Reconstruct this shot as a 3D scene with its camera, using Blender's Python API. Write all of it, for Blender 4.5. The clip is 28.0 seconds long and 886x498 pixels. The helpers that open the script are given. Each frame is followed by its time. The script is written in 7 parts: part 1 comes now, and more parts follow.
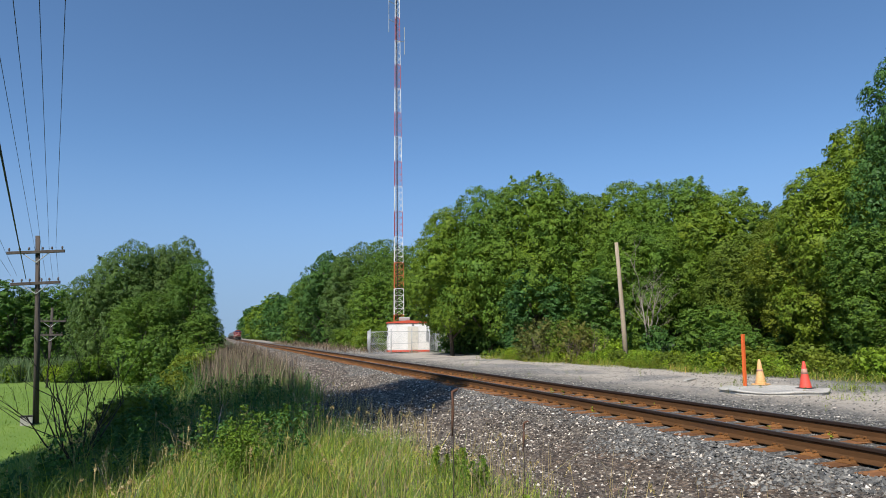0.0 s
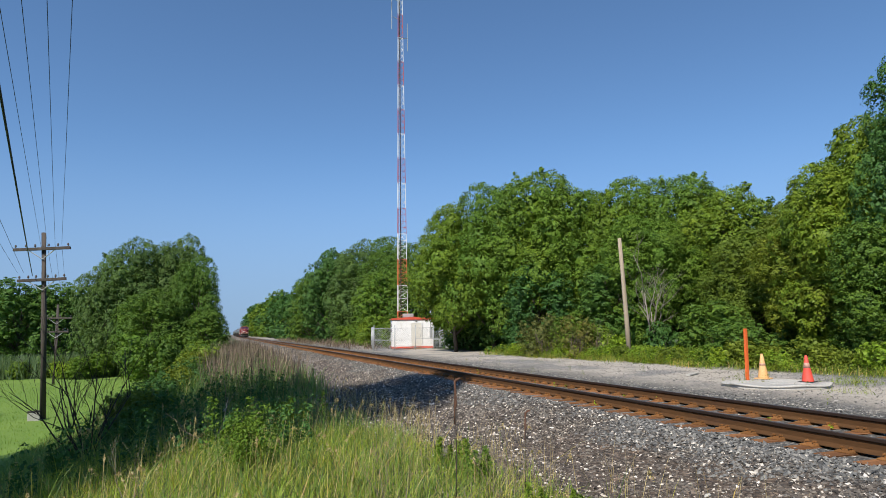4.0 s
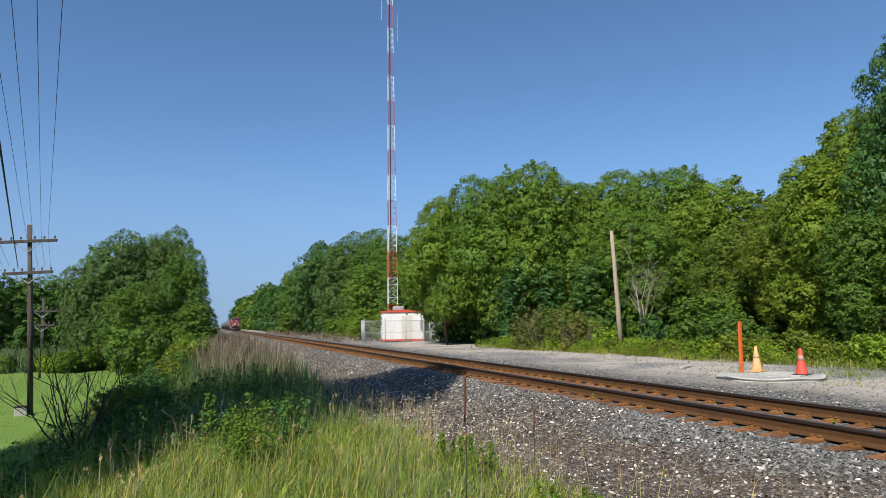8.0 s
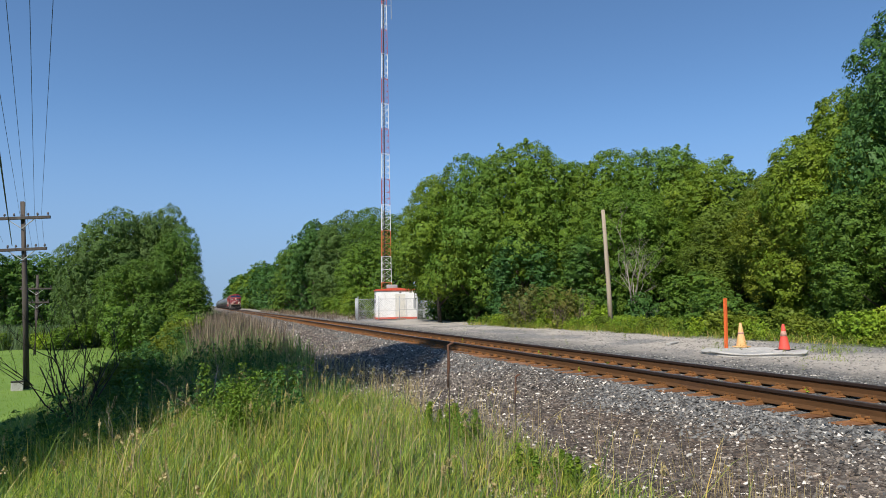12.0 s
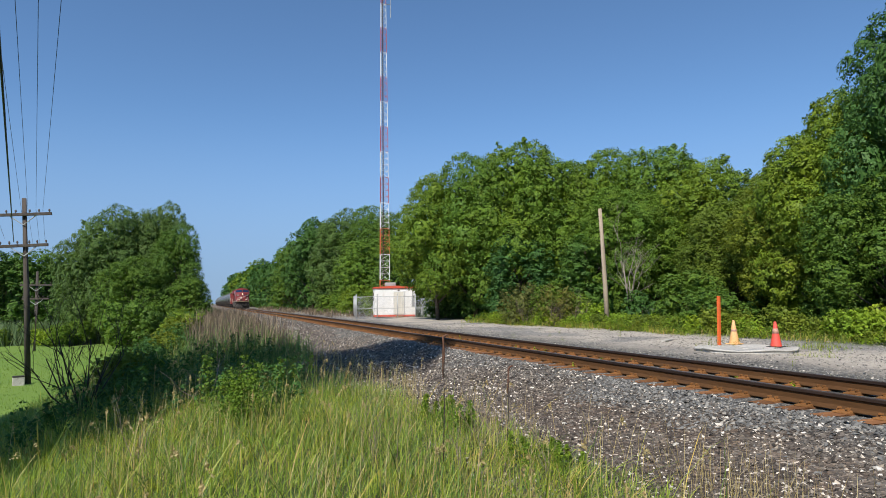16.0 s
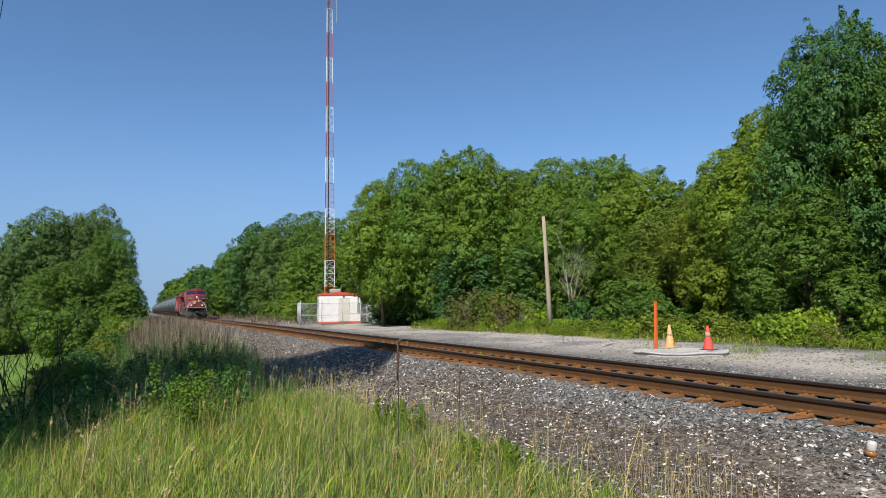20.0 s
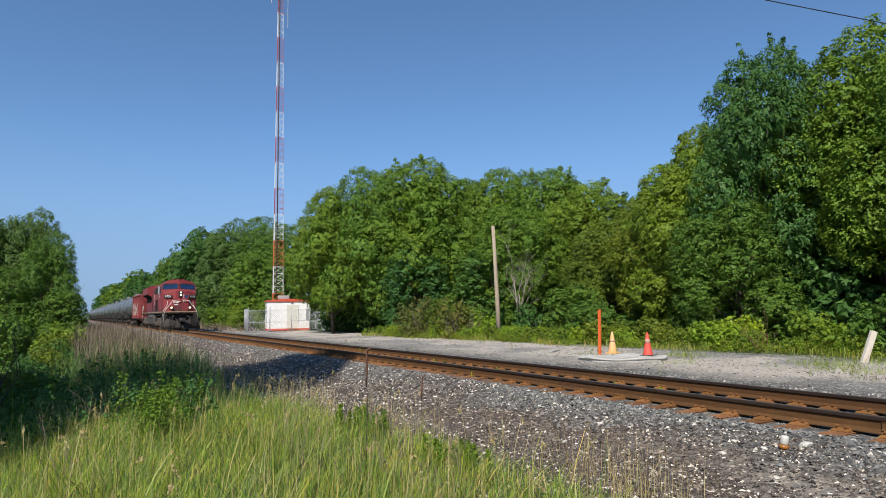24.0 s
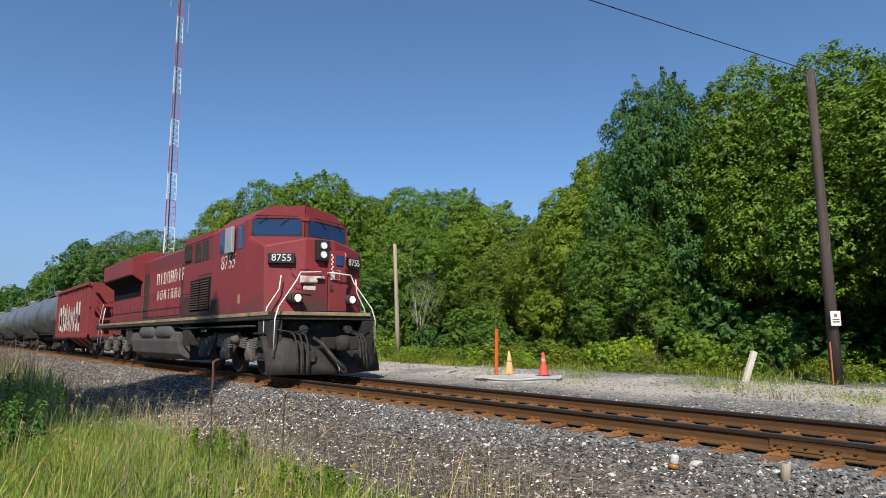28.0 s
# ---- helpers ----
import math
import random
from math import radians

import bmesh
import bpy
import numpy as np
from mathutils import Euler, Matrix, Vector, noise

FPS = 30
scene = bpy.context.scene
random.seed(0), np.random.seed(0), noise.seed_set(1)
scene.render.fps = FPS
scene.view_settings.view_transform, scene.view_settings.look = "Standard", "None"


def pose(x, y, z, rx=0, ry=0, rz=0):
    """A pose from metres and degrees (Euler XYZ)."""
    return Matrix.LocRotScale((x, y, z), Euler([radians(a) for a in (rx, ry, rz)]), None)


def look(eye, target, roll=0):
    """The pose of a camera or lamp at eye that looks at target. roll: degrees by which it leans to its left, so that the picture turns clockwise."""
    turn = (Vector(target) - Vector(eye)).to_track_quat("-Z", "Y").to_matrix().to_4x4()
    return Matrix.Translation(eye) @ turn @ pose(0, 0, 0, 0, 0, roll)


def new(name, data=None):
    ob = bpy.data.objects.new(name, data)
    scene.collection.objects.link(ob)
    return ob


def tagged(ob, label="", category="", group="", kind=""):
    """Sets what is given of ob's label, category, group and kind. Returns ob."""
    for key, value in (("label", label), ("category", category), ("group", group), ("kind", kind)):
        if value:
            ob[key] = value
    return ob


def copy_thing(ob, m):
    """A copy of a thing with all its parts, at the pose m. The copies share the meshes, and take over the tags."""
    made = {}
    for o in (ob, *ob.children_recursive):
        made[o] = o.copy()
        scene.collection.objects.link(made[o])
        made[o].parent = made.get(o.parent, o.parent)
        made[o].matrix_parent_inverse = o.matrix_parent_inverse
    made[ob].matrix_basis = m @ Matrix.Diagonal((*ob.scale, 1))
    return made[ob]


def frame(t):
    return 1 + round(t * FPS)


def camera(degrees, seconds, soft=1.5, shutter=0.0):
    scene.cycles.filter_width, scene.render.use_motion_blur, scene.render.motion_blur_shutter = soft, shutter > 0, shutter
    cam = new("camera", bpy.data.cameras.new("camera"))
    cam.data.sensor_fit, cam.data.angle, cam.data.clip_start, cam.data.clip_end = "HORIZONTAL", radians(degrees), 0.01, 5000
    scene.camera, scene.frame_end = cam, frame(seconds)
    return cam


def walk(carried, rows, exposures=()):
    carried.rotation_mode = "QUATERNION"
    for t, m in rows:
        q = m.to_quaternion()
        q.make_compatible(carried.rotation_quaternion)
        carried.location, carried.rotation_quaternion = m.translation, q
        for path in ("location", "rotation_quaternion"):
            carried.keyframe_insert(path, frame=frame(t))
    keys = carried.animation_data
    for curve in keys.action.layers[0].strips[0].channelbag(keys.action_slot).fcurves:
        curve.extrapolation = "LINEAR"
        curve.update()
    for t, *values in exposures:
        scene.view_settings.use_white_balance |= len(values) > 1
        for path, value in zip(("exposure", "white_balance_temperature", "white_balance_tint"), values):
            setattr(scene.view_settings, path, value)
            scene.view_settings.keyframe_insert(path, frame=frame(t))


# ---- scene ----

cam = camera(69.9, 28.0, soft=0.9, shutter=0.0)

PATH = [
    (0, (-7.761, 0.674, 1.325), (-7.109, 2.545, 1.592), -0.7),
    (0.5, (-7.751, 0.621, 1.293), (-7.093, 2.491, 1.559), -0.6),
    (1, (-7.842, 0.625, 1.301), (-7.18, 2.494, 1.567), -0.6),
    (1.5, (-7.783, 0.593, 1.289), (-7.125, 2.462, 1.555), -0.6),
    (2, (-7.819, 0.576, 1.282), (-7.16, 2.446, 1.55), -0.6),
    (2.5, (-7.834, 0.593, 1.277), (-7.177, 2.463, 1.545), -0.7),
    (3, (-7.775, 0.597, 1.283), (-7.125, 2.47, 1.549), -0.6),
    (3.5, (-7.771, 0.593, 1.261), (-7.124, 2.467, 1.523), -0.7),
    (5.5, (-7.839, 0.679, 1.292), (-7.21, 2.561, 1.538), -0.9),
    (6, (-7.857, 0.741, 1.305), (-7.222, 2.622, 1.546), -1.0),
    (6.5, (-7.873, 0.755, 1.29), (-7.229, 2.634, 1.529), -1.0),
    (7, (-7.836, 0.758, 1.28), (-7.182, 2.634, 1.516), -0.9),
    (7.5, (-7.856, 0.76, 1.288), (-7.189, 2.631, 1.523), -0.9),
    (8, (-7.903, 0.795, 1.295), (-7.226, 2.662, 1.529), -0.9),
    (8.5, (-7.882, 0.763, 1.289), (-7.198, 2.628, 1.519), -0.8),
    (9, (-7.783, 0.721, 1.254), (-7.098, 2.587, 1.477), -0.7),
    (9.5, (-7.822, 0.69, 1.249), (-7.133, 2.555, 1.463), -0.6),
    (10, (-7.968, 0.66, 1.279), (-7.274, 2.525, 1.479), -0.7),
    (10.5, (-7.946, 0.604, 1.253), (-7.255, 2.472, 1.44), -0.8),
    (11, (-7.892, 0.554, 1.215), (-7.206, 2.424, 1.395), -0.8),
    (11.5, (-8.042, 0.576, 1.248), (-7.345, 2.443, 1.419), -0.9),
    (12, (-7.896, 0.56, 1.212), (-7.201, 2.428, 1.381), -0.8),
    (12.5, (-7.942, 0.545, 1.198), (-7.234, 2.407, 1.367), -0.8),
    (14.5, (-8.055, 0.453, 1.178), (-7.33, 2.309, 1.345), -0.3),
    (15, (-8.179, 0.418, 1.195), (-7.459, 2.277, 1.358), -0.6),
    (15.5, (-8.006, 0.348, 1.172), (-7.305, 2.214, 1.334), -0.7),
    (16, (-7.955, 0.322, 1.162), (-7.256, 2.188, 1.326), -0.6),
    (16.5, (-7.98, 0.297, 1.171), (-7.274, 2.161, 1.337), -0.7),
    (17, (-7.942, 0.276, 1.174), (-7.229, 2.137, 1.343), -0.7),
    (17.5, (-7.935, 0.296, 1.182), (-7.209, 2.151, 1.359), -0.8),
    (18, (-7.974, 0.272, 1.19), (-7.227, 2.118, 1.373), -1.0),
    (18.5, (-8.16, 0.144, 1.169), (-7.377, 1.975, 1.359), -0.9),
    (19, (-8.204, 0.101, 1.137), (-7.387, 1.917, 1.329), -0.9),
    (19.5, (-8.184, 0.129, 1.178), (-7.34, 1.933, 1.363), -1.0),
    (20, (-8.121, 0.163, 1.156), (-7.262, 1.96, 1.338), -0.8),
    (20.5, (-8.071, 0.163, 1.158), (-7.212, 1.96, 1.338), -0.7),
    (21, (-8.108, 0.045, 1.158), (-7.249, 1.842, 1.339), -0.5),
    (21.5, (-8.185, -0.06, 1.168), (-7.319, 1.734, 1.347), -0.4),
    (23.5, (-8.593, -0.293, 1.23), (-7.619, 1.444, 1.424), -0.7),
    (24, (-8.533, -0.248, 1.212), (-7.53, 1.471, 1.411), -0.8),
    (24.5, (-8.446, -0.208, 1.171), (-7.416, 1.494, 1.378), -0.7),
    (25, (-8.314, -0.132, 1.11), (-7.258, 1.553, 1.327), -0.5),
    (25.5, (-8.45, -0.193, 1.175), (-7.357, 1.467, 1.399), -0.7),
    (26, (-8.377, -0.136, 1.166), (-7.254, 1.502, 1.403), -0.9),
    (26.5, (-8.304, -0.074, 1.16), (-7.153, 1.544, 1.405), -0.9),
    (27, (-8.089, 0.076, 1.106), (-6.914, 1.674, 1.362), -0.7),
    (27.5, (-7.95, 0.153, 1.064), (-6.748, 1.73, 1.327), -0.6),
    (28, (-7.819, 0.242, 1.053), (-6.579, 1.789, 1.321), -0.3),
]
walk(cam, [(t, look(eye, target, roll)) for t, eye, target, roll in PATH])

# ---- world and sun ----
SUN_AZ = 225.0      # degrees clockwise from +y, seen from above
SUN_EL = 44.0
sun_dir = Vector((math.sin(radians(SUN_AZ)) * math.cos(radians(SUN_EL)), math.cos(radians(SUN_AZ)) * math.cos(radians(SUN_EL)), math.sin(radians(SUN_EL))))
world = bpy.data.worlds.new("sky_world")
scene.world = world
world.use_nodes = True
wn = world.node_tree
sky = wn.nodes.new("ShaderNodeTexSky")
sky.sky_type = 'NISHITA'
sky.sun_disc = False
sky.sun_elevation = radians(SUN_EL)
sky.sun_rotation = radians(SUN_AZ)
sky.altitude = 1200
sky.air_density = 1.0
sky.dust_density = 0.0
sky.ozone_density = 3.6
bg = wn.nodes["Background"]
bg.inputs["Strength"].default_value = 0.115
tint = wn.nodes.new("ShaderNodeMix")
tint.data_type, tint.blend_type = "RGBA", "MULTIPLY"
tint.inputs[0].default_value = 1.0
lift = wn.nodes.new("ShaderNodeMapping")          # the hazeless lowest band of the sky model is far too pale here
lift.inputs["Location"].default_value = (0, 0, 0.05)
coord = wn.nodes.new("ShaderNodeTexCoord")
wn.links.new(coord.outputs["Generated"], lift.inputs[0])
wn.links.new(lift.outputs[0], sky.inputs[0])
wn.links.new(sky.outputs[0], tint.inputs[6])
tint.inputs[7].default_value = (0.85, 1.0, 1.06, 1)
# summer haze that greys the sky towards the horizon
up = wn.nodes.new("ShaderNodeSeparateXYZ")
wn.links.new(coord.outputs["Generated"], up.inputs[0])
height = wn.nodes.new("ShaderNodeMapRange")
height.interpolation_type = "SMOOTHSTEP"
height.inputs["From Min"].default_value, height.inputs["From Max"].default_value = -0.02, 0.3
height.inputs["To Min"].default_value, height.inputs["To Max"].default_value = 0.9, 0.0
wn.links.new(up.outputs[2], height.inputs["Value"])
haze = wn.nodes.new("ShaderNodeMix")
haze.data_type = "RGBA"
wn.links.new(height.outputs[0], haze.inputs[0])
wn.links.new(tint.outputs[2], haze.inputs[6])
haze.inputs[7].default_value = (1.75, 2.52, 3.85, 1)
wn.links.new(haze.outputs[2], bg.inputs[0])
sun = new("sun", bpy.data.lights.new("sun", "SUN"))
sun.data.energy = 4.35
sun.data.angle = radians(0.53)
sun.data.color = (1.0, 0.94, 0.85)
sun.matrix_world = look((0, 0, 60), Vector((0, 0, 60)) - sun_dir)
scene.view_settings.exposure = 0.36

# ---- materials ----
def nodes_of(name):
    m = bpy.data.materials.new(name)
    m.use_nodes = True
    return m, m.node_tree, m.node_tree.nodes["Principled BSDF"]


def noise_tex(nt, scale, detail=4.0, rough=0.6, coords="Object", stretch=(1, 1, 1)):
    tc = nt.nodes.new("ShaderNodeTexCoord")
    mp = nt.nodes.new("ShaderNodeMapping")
    mp.inputs["Scale"].default_value = stretch
    n = nt.nodes.new("ShaderNodeTexNoise")
    n.inputs["Scale"].default_value, n.inputs["Detail"].default_value, n.inputs["Roughness"].default_value = scale, detail, rough
    nt.links.new(tc.outputs[coords], mp.inputs[0])
    nt.links.new(mp.outputs[0], n.inputs["Vector"])
    return n


def ramp(nt, source, stops):
    r = nt.nodes.new("ShaderNodeValToRGB")
    while len(r.color_ramp.elements) < len(stops):
        r.color_ramp.elements.new(0.5)
    for e, (p, c) in zip(r.color_ramp.elements, stops):
        e.position, e.color = p, (*c, 1) if len(c) == 3 else c
    nt.links.new(source, r.inputs[0])
    return r


def mix(nt, fac, a, b, kind="MIX"):
    m = nt.nodes.new("ShaderNodeMix")
    m.data_type, m.blend_type = "RGBA", kind
    for value, sock in ((fac, m.inputs["Factor"]), (a, m.inputs["A"]), (b, m.inputs["B"])):
        pick = [s for s in m.inputs if s.identifier == {"Factor": "Factor_Float", "A": "A_Color", "B": "B_Color"}[sock.name]][0]
        if isinstance(value, bpy.types.NodeSocket):
            nt.links.new(value, pick)
        else:
            pick.default_value = (*value, 1) if isinstance(value, tuple) else value
    return [s for s in m.outputs if s.identifier == "Result_Color"][0]


def bump(nt, bsdf, height, strength=0.3, distance=0.01):
    b = nt.nodes.new("ShaderNodeBump")
    b.inputs["Strength"].default_value, b.inputs["Distance"].default_value = strength, distance
    nt.links.new(height, b.inputs["Height"])
    nt.links.new(b.outputs[0], bsdf.inputs["Normal"])


def surface(name, base, worn, fine=30.0, coarse=1.5, rough=0.7, metal=0.0, wear=(0.5, 0.7), relief=0.2, depth=0.01, stain=None, vary=0.0, coords="Object", stretch=(1, 1, 1)):
    """Base colour broken by a coarse stain and a fine grain, with relief."""
    m, nt, b = nodes_of(name)
    c, f = noise_tex(nt, coarse, 5, 0.65, coords, stretch), noise_tex(nt, fine, 3, 0.6, coords, stretch)
    col = mix(nt, ramp(nt, c.outputs[0], [(wear[0], (0, 0, 0)), (wear[1], (1, 1, 1))]).outputs[0], base, worn)
    if stain:
        s = noise_tex(nt, coarse * 3.3, 6, 0.7, coords, stretch)
        col = mix(nt, ramp(nt, s.outputs[0], [(0.55, (0, 0, 0)), (0.72, (1, 1, 1))]).outputs[0], col, stain)
    col = mix(nt, 0.5, col, ramp(nt, f.outputs[0], [(0.3, (0.62, 0.62, 0.62)), (0.7, (1.25, 1.25, 1.25))]).outputs[0], "MULTIPLY")
    if vary:
        oi = nt.nodes.new("ShaderNodeObjectInfo")
        col = mix(nt, 1.0, col, ramp(nt, oi.outputs["Random"], [(0, (1 - vary,) * 3), (1, (1 + vary,) * 3)]).outputs[0], "MULTIPLY")
    nt.links.new(col, b.inputs["Base Color"])
    b.inputs["Roughness"].default_value, b.inputs["Metallic"].default_value = rough, metal
    if relief:
        bump(nt, b, f.outputs[0], relief, depth)
    return m


def island_surface(name, stops, rough=0.85, fine=40.0, translucent=0.0, big=0.0, bigcol=(1, 1, 1)):
    """A colour of its own for each loose piece of a joined mesh."""
    m, nt, b = nodes_of(name)
    g = nt.nodes.new("ShaderNodeNewGeometry")
    col = ramp(nt, g.outputs["Random Per Island"], stops).outputs[0]
    if big:
        n = noise_tex(nt, big, 3, 0.6)
        col = mix(nt, ramp(nt, n.outputs[0], [(0.42, (0, 0, 0)), (0.62, (1, 1, 1))]).outputs[0], col, mix(nt, 1.0, col, bigcol, "MULTIPLY"))
    if fine:
        f = noise_tex(nt, fine, 2, 0.6)
        col = mix(nt, 0.35, col, ramp(nt, f.outputs[0], [(0.3, (0.6, 0.6, 0.6)), (0.7, (1.3, 1.3, 1.3))]).outputs[0], "MULTIPLY")
    nt.links.new(col, b.inputs["Base Color"])
    b.inputs["Roughness"].default_value = rough
    if translucent:
        t = nt.nodes.new("ShaderNodeBsdfTranslucent")
        warm = mix(nt, 1.0, col, (1.35, 1.25, 0.5), "MULTIPLY")
        nt.links.new(warm, t.inputs[0])
        ms = nt.nodes.new("ShaderNodeMixShader")
        ms.inputs[0].default_value = translucent
        out = nt.nodes["Material Output"]
        nt.links.new(b.outputs[0], ms.inputs[1])
        nt.links.new(t.outputs[0], ms.inputs[2])
        nt.links.new(ms.outputs[0], out.inputs[0])
    return m


def plain(name, col, rough=0.5, metal=0.0, glow=0.0):
    m, nt, b = nodes_of(name)
    b.inputs["Base Color"].default_value = (*col, 1)
    b.inputs["Roughness"].default_value, b.inputs["Metallic"].default_value = rough, metal
    if glow:
        b.inputs["Emission Color"].default_value, b.inputs["Emission Strength"].default_value = (*col, 1), glow
    return m


def leaf_mat(name, dark, mid, light, bigcol, gloss=0.55, lit=0.17, lobe=4.5):
    """Leaves: a colour for each leaf, a drift of hue from bough to bough and from tree to tree, light through the blade."""
    m, nt, b = nodes_of(name)
    g = nt.nodes.new("ShaderNodeNewGeometry")
    col = ramp(nt, g.outputs["Random Per Island"], [(0, dark), (0.5, mid), (1, light)]).outputs[0]
    n = noise_tex(nt, lobe, 3, 0.6)
    col = mix(nt, ramp(nt, n.outputs[0], [(0.4, (0, 0, 0)), (0.62, (1, 1, 1))]).outputs[0], col, mix(nt, 1.0, col, bigcol, "MULTIPLY"))
    oi = nt.nodes.new("ShaderNodeObjectInfo")
    col = mix(nt, 1.0, col, ramp(nt, oi.outputs["Random"], [(0, (0.84, 0.92, 1.05)), (0.5, (1.0, 1.0, 1.0)), (1, (1.16, 1.06, 0.9))]).outputs[0], "MULTIPLY")
    nt.links.new(col, b.inputs["Base Color"])
    b.inputs["Roughness"].default_value = gloss
    b.inputs["Specular IOR Level"].default_value = 0.2
    t = nt.nodes.new("ShaderNodeBsdfTranslucent")
    nt.links.new(mix(nt, 1.0, col, (1.35, 1.25, 0.5), "MULTIPLY"), t.inputs[0])
    ms = nt.nodes.new("ShaderNodeMixShader")
    ms.inputs[0].default_value = lit
    nt.links.new(b.outputs[0], ms.inputs[1])
    nt.links.new(t.outputs[0], ms.inputs[2])
    nt.links.new(ms.outputs[0], nt.nodes["Material Output"].inputs[0])
    return m


LEAF = {
    "box_elder": leaf_mat("leaf_box_elder", (0.086, 0.16, 0.018), (0.116, 0.205, 0.023), (0.158, 0.258, 0.028), (1.15, 1.02, 0.8)),
    "maple": leaf_mat("leaf_maple", (0.06, 0.125, 0.02), (0.085, 0.165, 0.025), (0.115, 0.205, 0.03), (1.15, 1.05, 0.85)),
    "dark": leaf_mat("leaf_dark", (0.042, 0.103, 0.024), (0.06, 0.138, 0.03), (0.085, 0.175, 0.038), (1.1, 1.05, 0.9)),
    "olive": leaf_mat("leaf_olive", (0.094, 0.14, 0.016), (0.128, 0.182, 0.021), (0.168, 0.225, 0.027), (1.08, 1.0, 0.8)),
    "blue": leaf_mat("leaf_blue", (0.068, 0.118, 0.03), (0.095, 0.156, 0.041), (0.128, 0.2, 0.053), (1.1, 1.1, 0.75)),
    "dun": leaf_mat("leaf_dun", (0.075, 0.095, 0.026), (0.105, 0.13, 0.034), (0.14, 0.165, 0.045), (1.2, 1.0, 0.9)),
    "bright": leaf_mat("leaf_bright", (0.14, 0.225, 0.017), (0.205, 0.31, 0.023), (0.28, 0.395, 0.034), (1.05, 1.0, 0.8)),
}
M_BARK = surface("bark", (0.09, 0.07, 0.05), (0.16, 0.14, 0.11), 18, 2, 0.95, relief=0.6, depth=0.03, stretch=(1, 1, 0.25))
M_TWIG = surface("dead_twig", (0.22, 0.17, 0.12), (0.33, 0.28, 0.22), 30, 3, 0.95)
M_RUSTTIE = surface("creosote_tie", (0.22, 0.1, 0.043), (0.34, 0.155, 0.062), 24, 2.2, 0.9, relief=0.5, depth=0.02, stain=(0.14, 0.06, 0.03), vary=0.25, stretch=(0.4, 2, 1))
M_RAIL = surface("rusty_rail", (0.105, 0.052, 0.022), (0.15, 0.078, 0.032), 40, 0.8, 0.8, 0.1, relief=0.25, depth=0.004, stain=(0.085, 0.047, 0.03), stretch=(1, 0.15, 1))
M_RAILHEAD = surface("rail_head_steel", (0.045, 0.03, 0.024), (0.07, 0.045, 0.034), 40, 0.7, 0.5, 0.35, relief=0.1, depth=0.002, stretch=(1, 0.1, 1))
M_RAILTOP = surface("rail_running_band", (0.32, 0.27, 0.24), (0.24, 0.19, 0.16), 40, 0.7, 0.42, 0.8, relief=0.05, depth=0.002, stretch=(1, 0.1, 1))
M_PLATE = surface("rusty_plate", (0.24, 0.11, 0.038), (0.36, 0.175, 0.06), 60, 3, 0.85, 0.1, relief=0.4, depth=0.006, vary=0.2)
M_CONCRETE = surface("weathered_concrete", (0.46, 0.44, 0.4), (0.58, 0.55, 0.5), 25, 2.2, 0.9, stain=(0.24, 0.22, 0.19), relief=0.5)
M_POLEWOOD = surface("grey_wood_pole", (0.36, 0.29, 0.21), (0.46, 0.39, 0.3), 40, 2, 0.9, relief=0.5, stain=(0.26, 0.2, 0.14), stretch=(3, 3, 0.15))
M_DARKPOLE = surface("creosote_pole", (0.06, 0.042, 0.035), (0.1, 0.07, 0.055), 40, 2, 0.85, relief=0.5, stain=(0.15, 0.12, 0.1), stretch=(3, 3, 0.15))
M_UTILPOLE = surface("weathered_pole", (0.07, 0.058, 0.05), (0.11, 0.092, 0.08), 40, 2, 0.9, relief=0.5, stretch=(3, 3, 0.15))
M_WIRE = plain("line_wire", (0.03, 0.03, 0.035), 0.6)
M_INSUL = plain("insulator", (0.12, 0.1, 0.09), 0.25)
M_ORANGE = surface("orange_paint", (0.72, 0.13, 0.025), (0.62, 0.12, 0.03), 40, 3, 0.6, stain=(0.5, 0.13, 0.05))
M_CONE_OLD = surface("faded_cone", (0.75, 0.42, 0.17), (0.8, 0.52, 0.27), 30, 6, 0.7, stain=(0.68, 0.3, 0.1))
M_CONE_NEW = surface("red_cone", (0.75, 0.085, 0.055), (0.62, 0.07, 0.05), 30, 6, 0.6)
M_REFLECT = surface("cone_collar", (0.5, 0.27, 0.2), (0.4, 0.2, 0.15), 30, 6, 0.5)
M_RUBBER = surface("black_rubber", (0.03, 0.03, 0.03), (0.06, 0.055, 0.05), 30, 6, 0.85)
M_WHITEPAINT = surface("white_siding", (0.8, 0.79, 0.77), (0.72, 0.7, 0.66), 20, 0.7, 0.55, relief=0.05, stain=(0.66, 0.62, 0.56))
M_REDTRIM = surface("red_trim", (0.6, 0.085, 0.04), (0.5, 0.08, 0.045), 20, 1.5, 0.55, stain=(0.4, 0.09, 0.05))
M_GREYDOOR = surface("cream_door", (0.66, 0.63, 0.55), (0.58, 0.55, 0.48), 20, 1.5, 0.55)
M_GALV = surface("galvanised_steel", (0.42, 0.43, 0.435), (0.34, 0.35, 0.355), 30, 3, 0.5, 0.35)
M_TWR_W = surface("tower_white", (0.78, 0.77, 0.75), (0.65, 0.63, 0.6), 20, 0.6, 0.55)
M_TWR_R = surface("tower_red", (0.42, 0.085, 0.075), (0.34, 0.09, 0.085), 20, 0.6, 0.6)
M_TWR_O = surface("tower_orange", (0.62, 0.16, 0.06), (0.52, 0.15, 0.07), 20, 0.6, 0.6)
M_STONE_PALE = surface("pale_limestone", (0.52, 0.49, 0.43), (0.64, 0.6, 0.54), 30, 6, 0.9, relief=0.4)
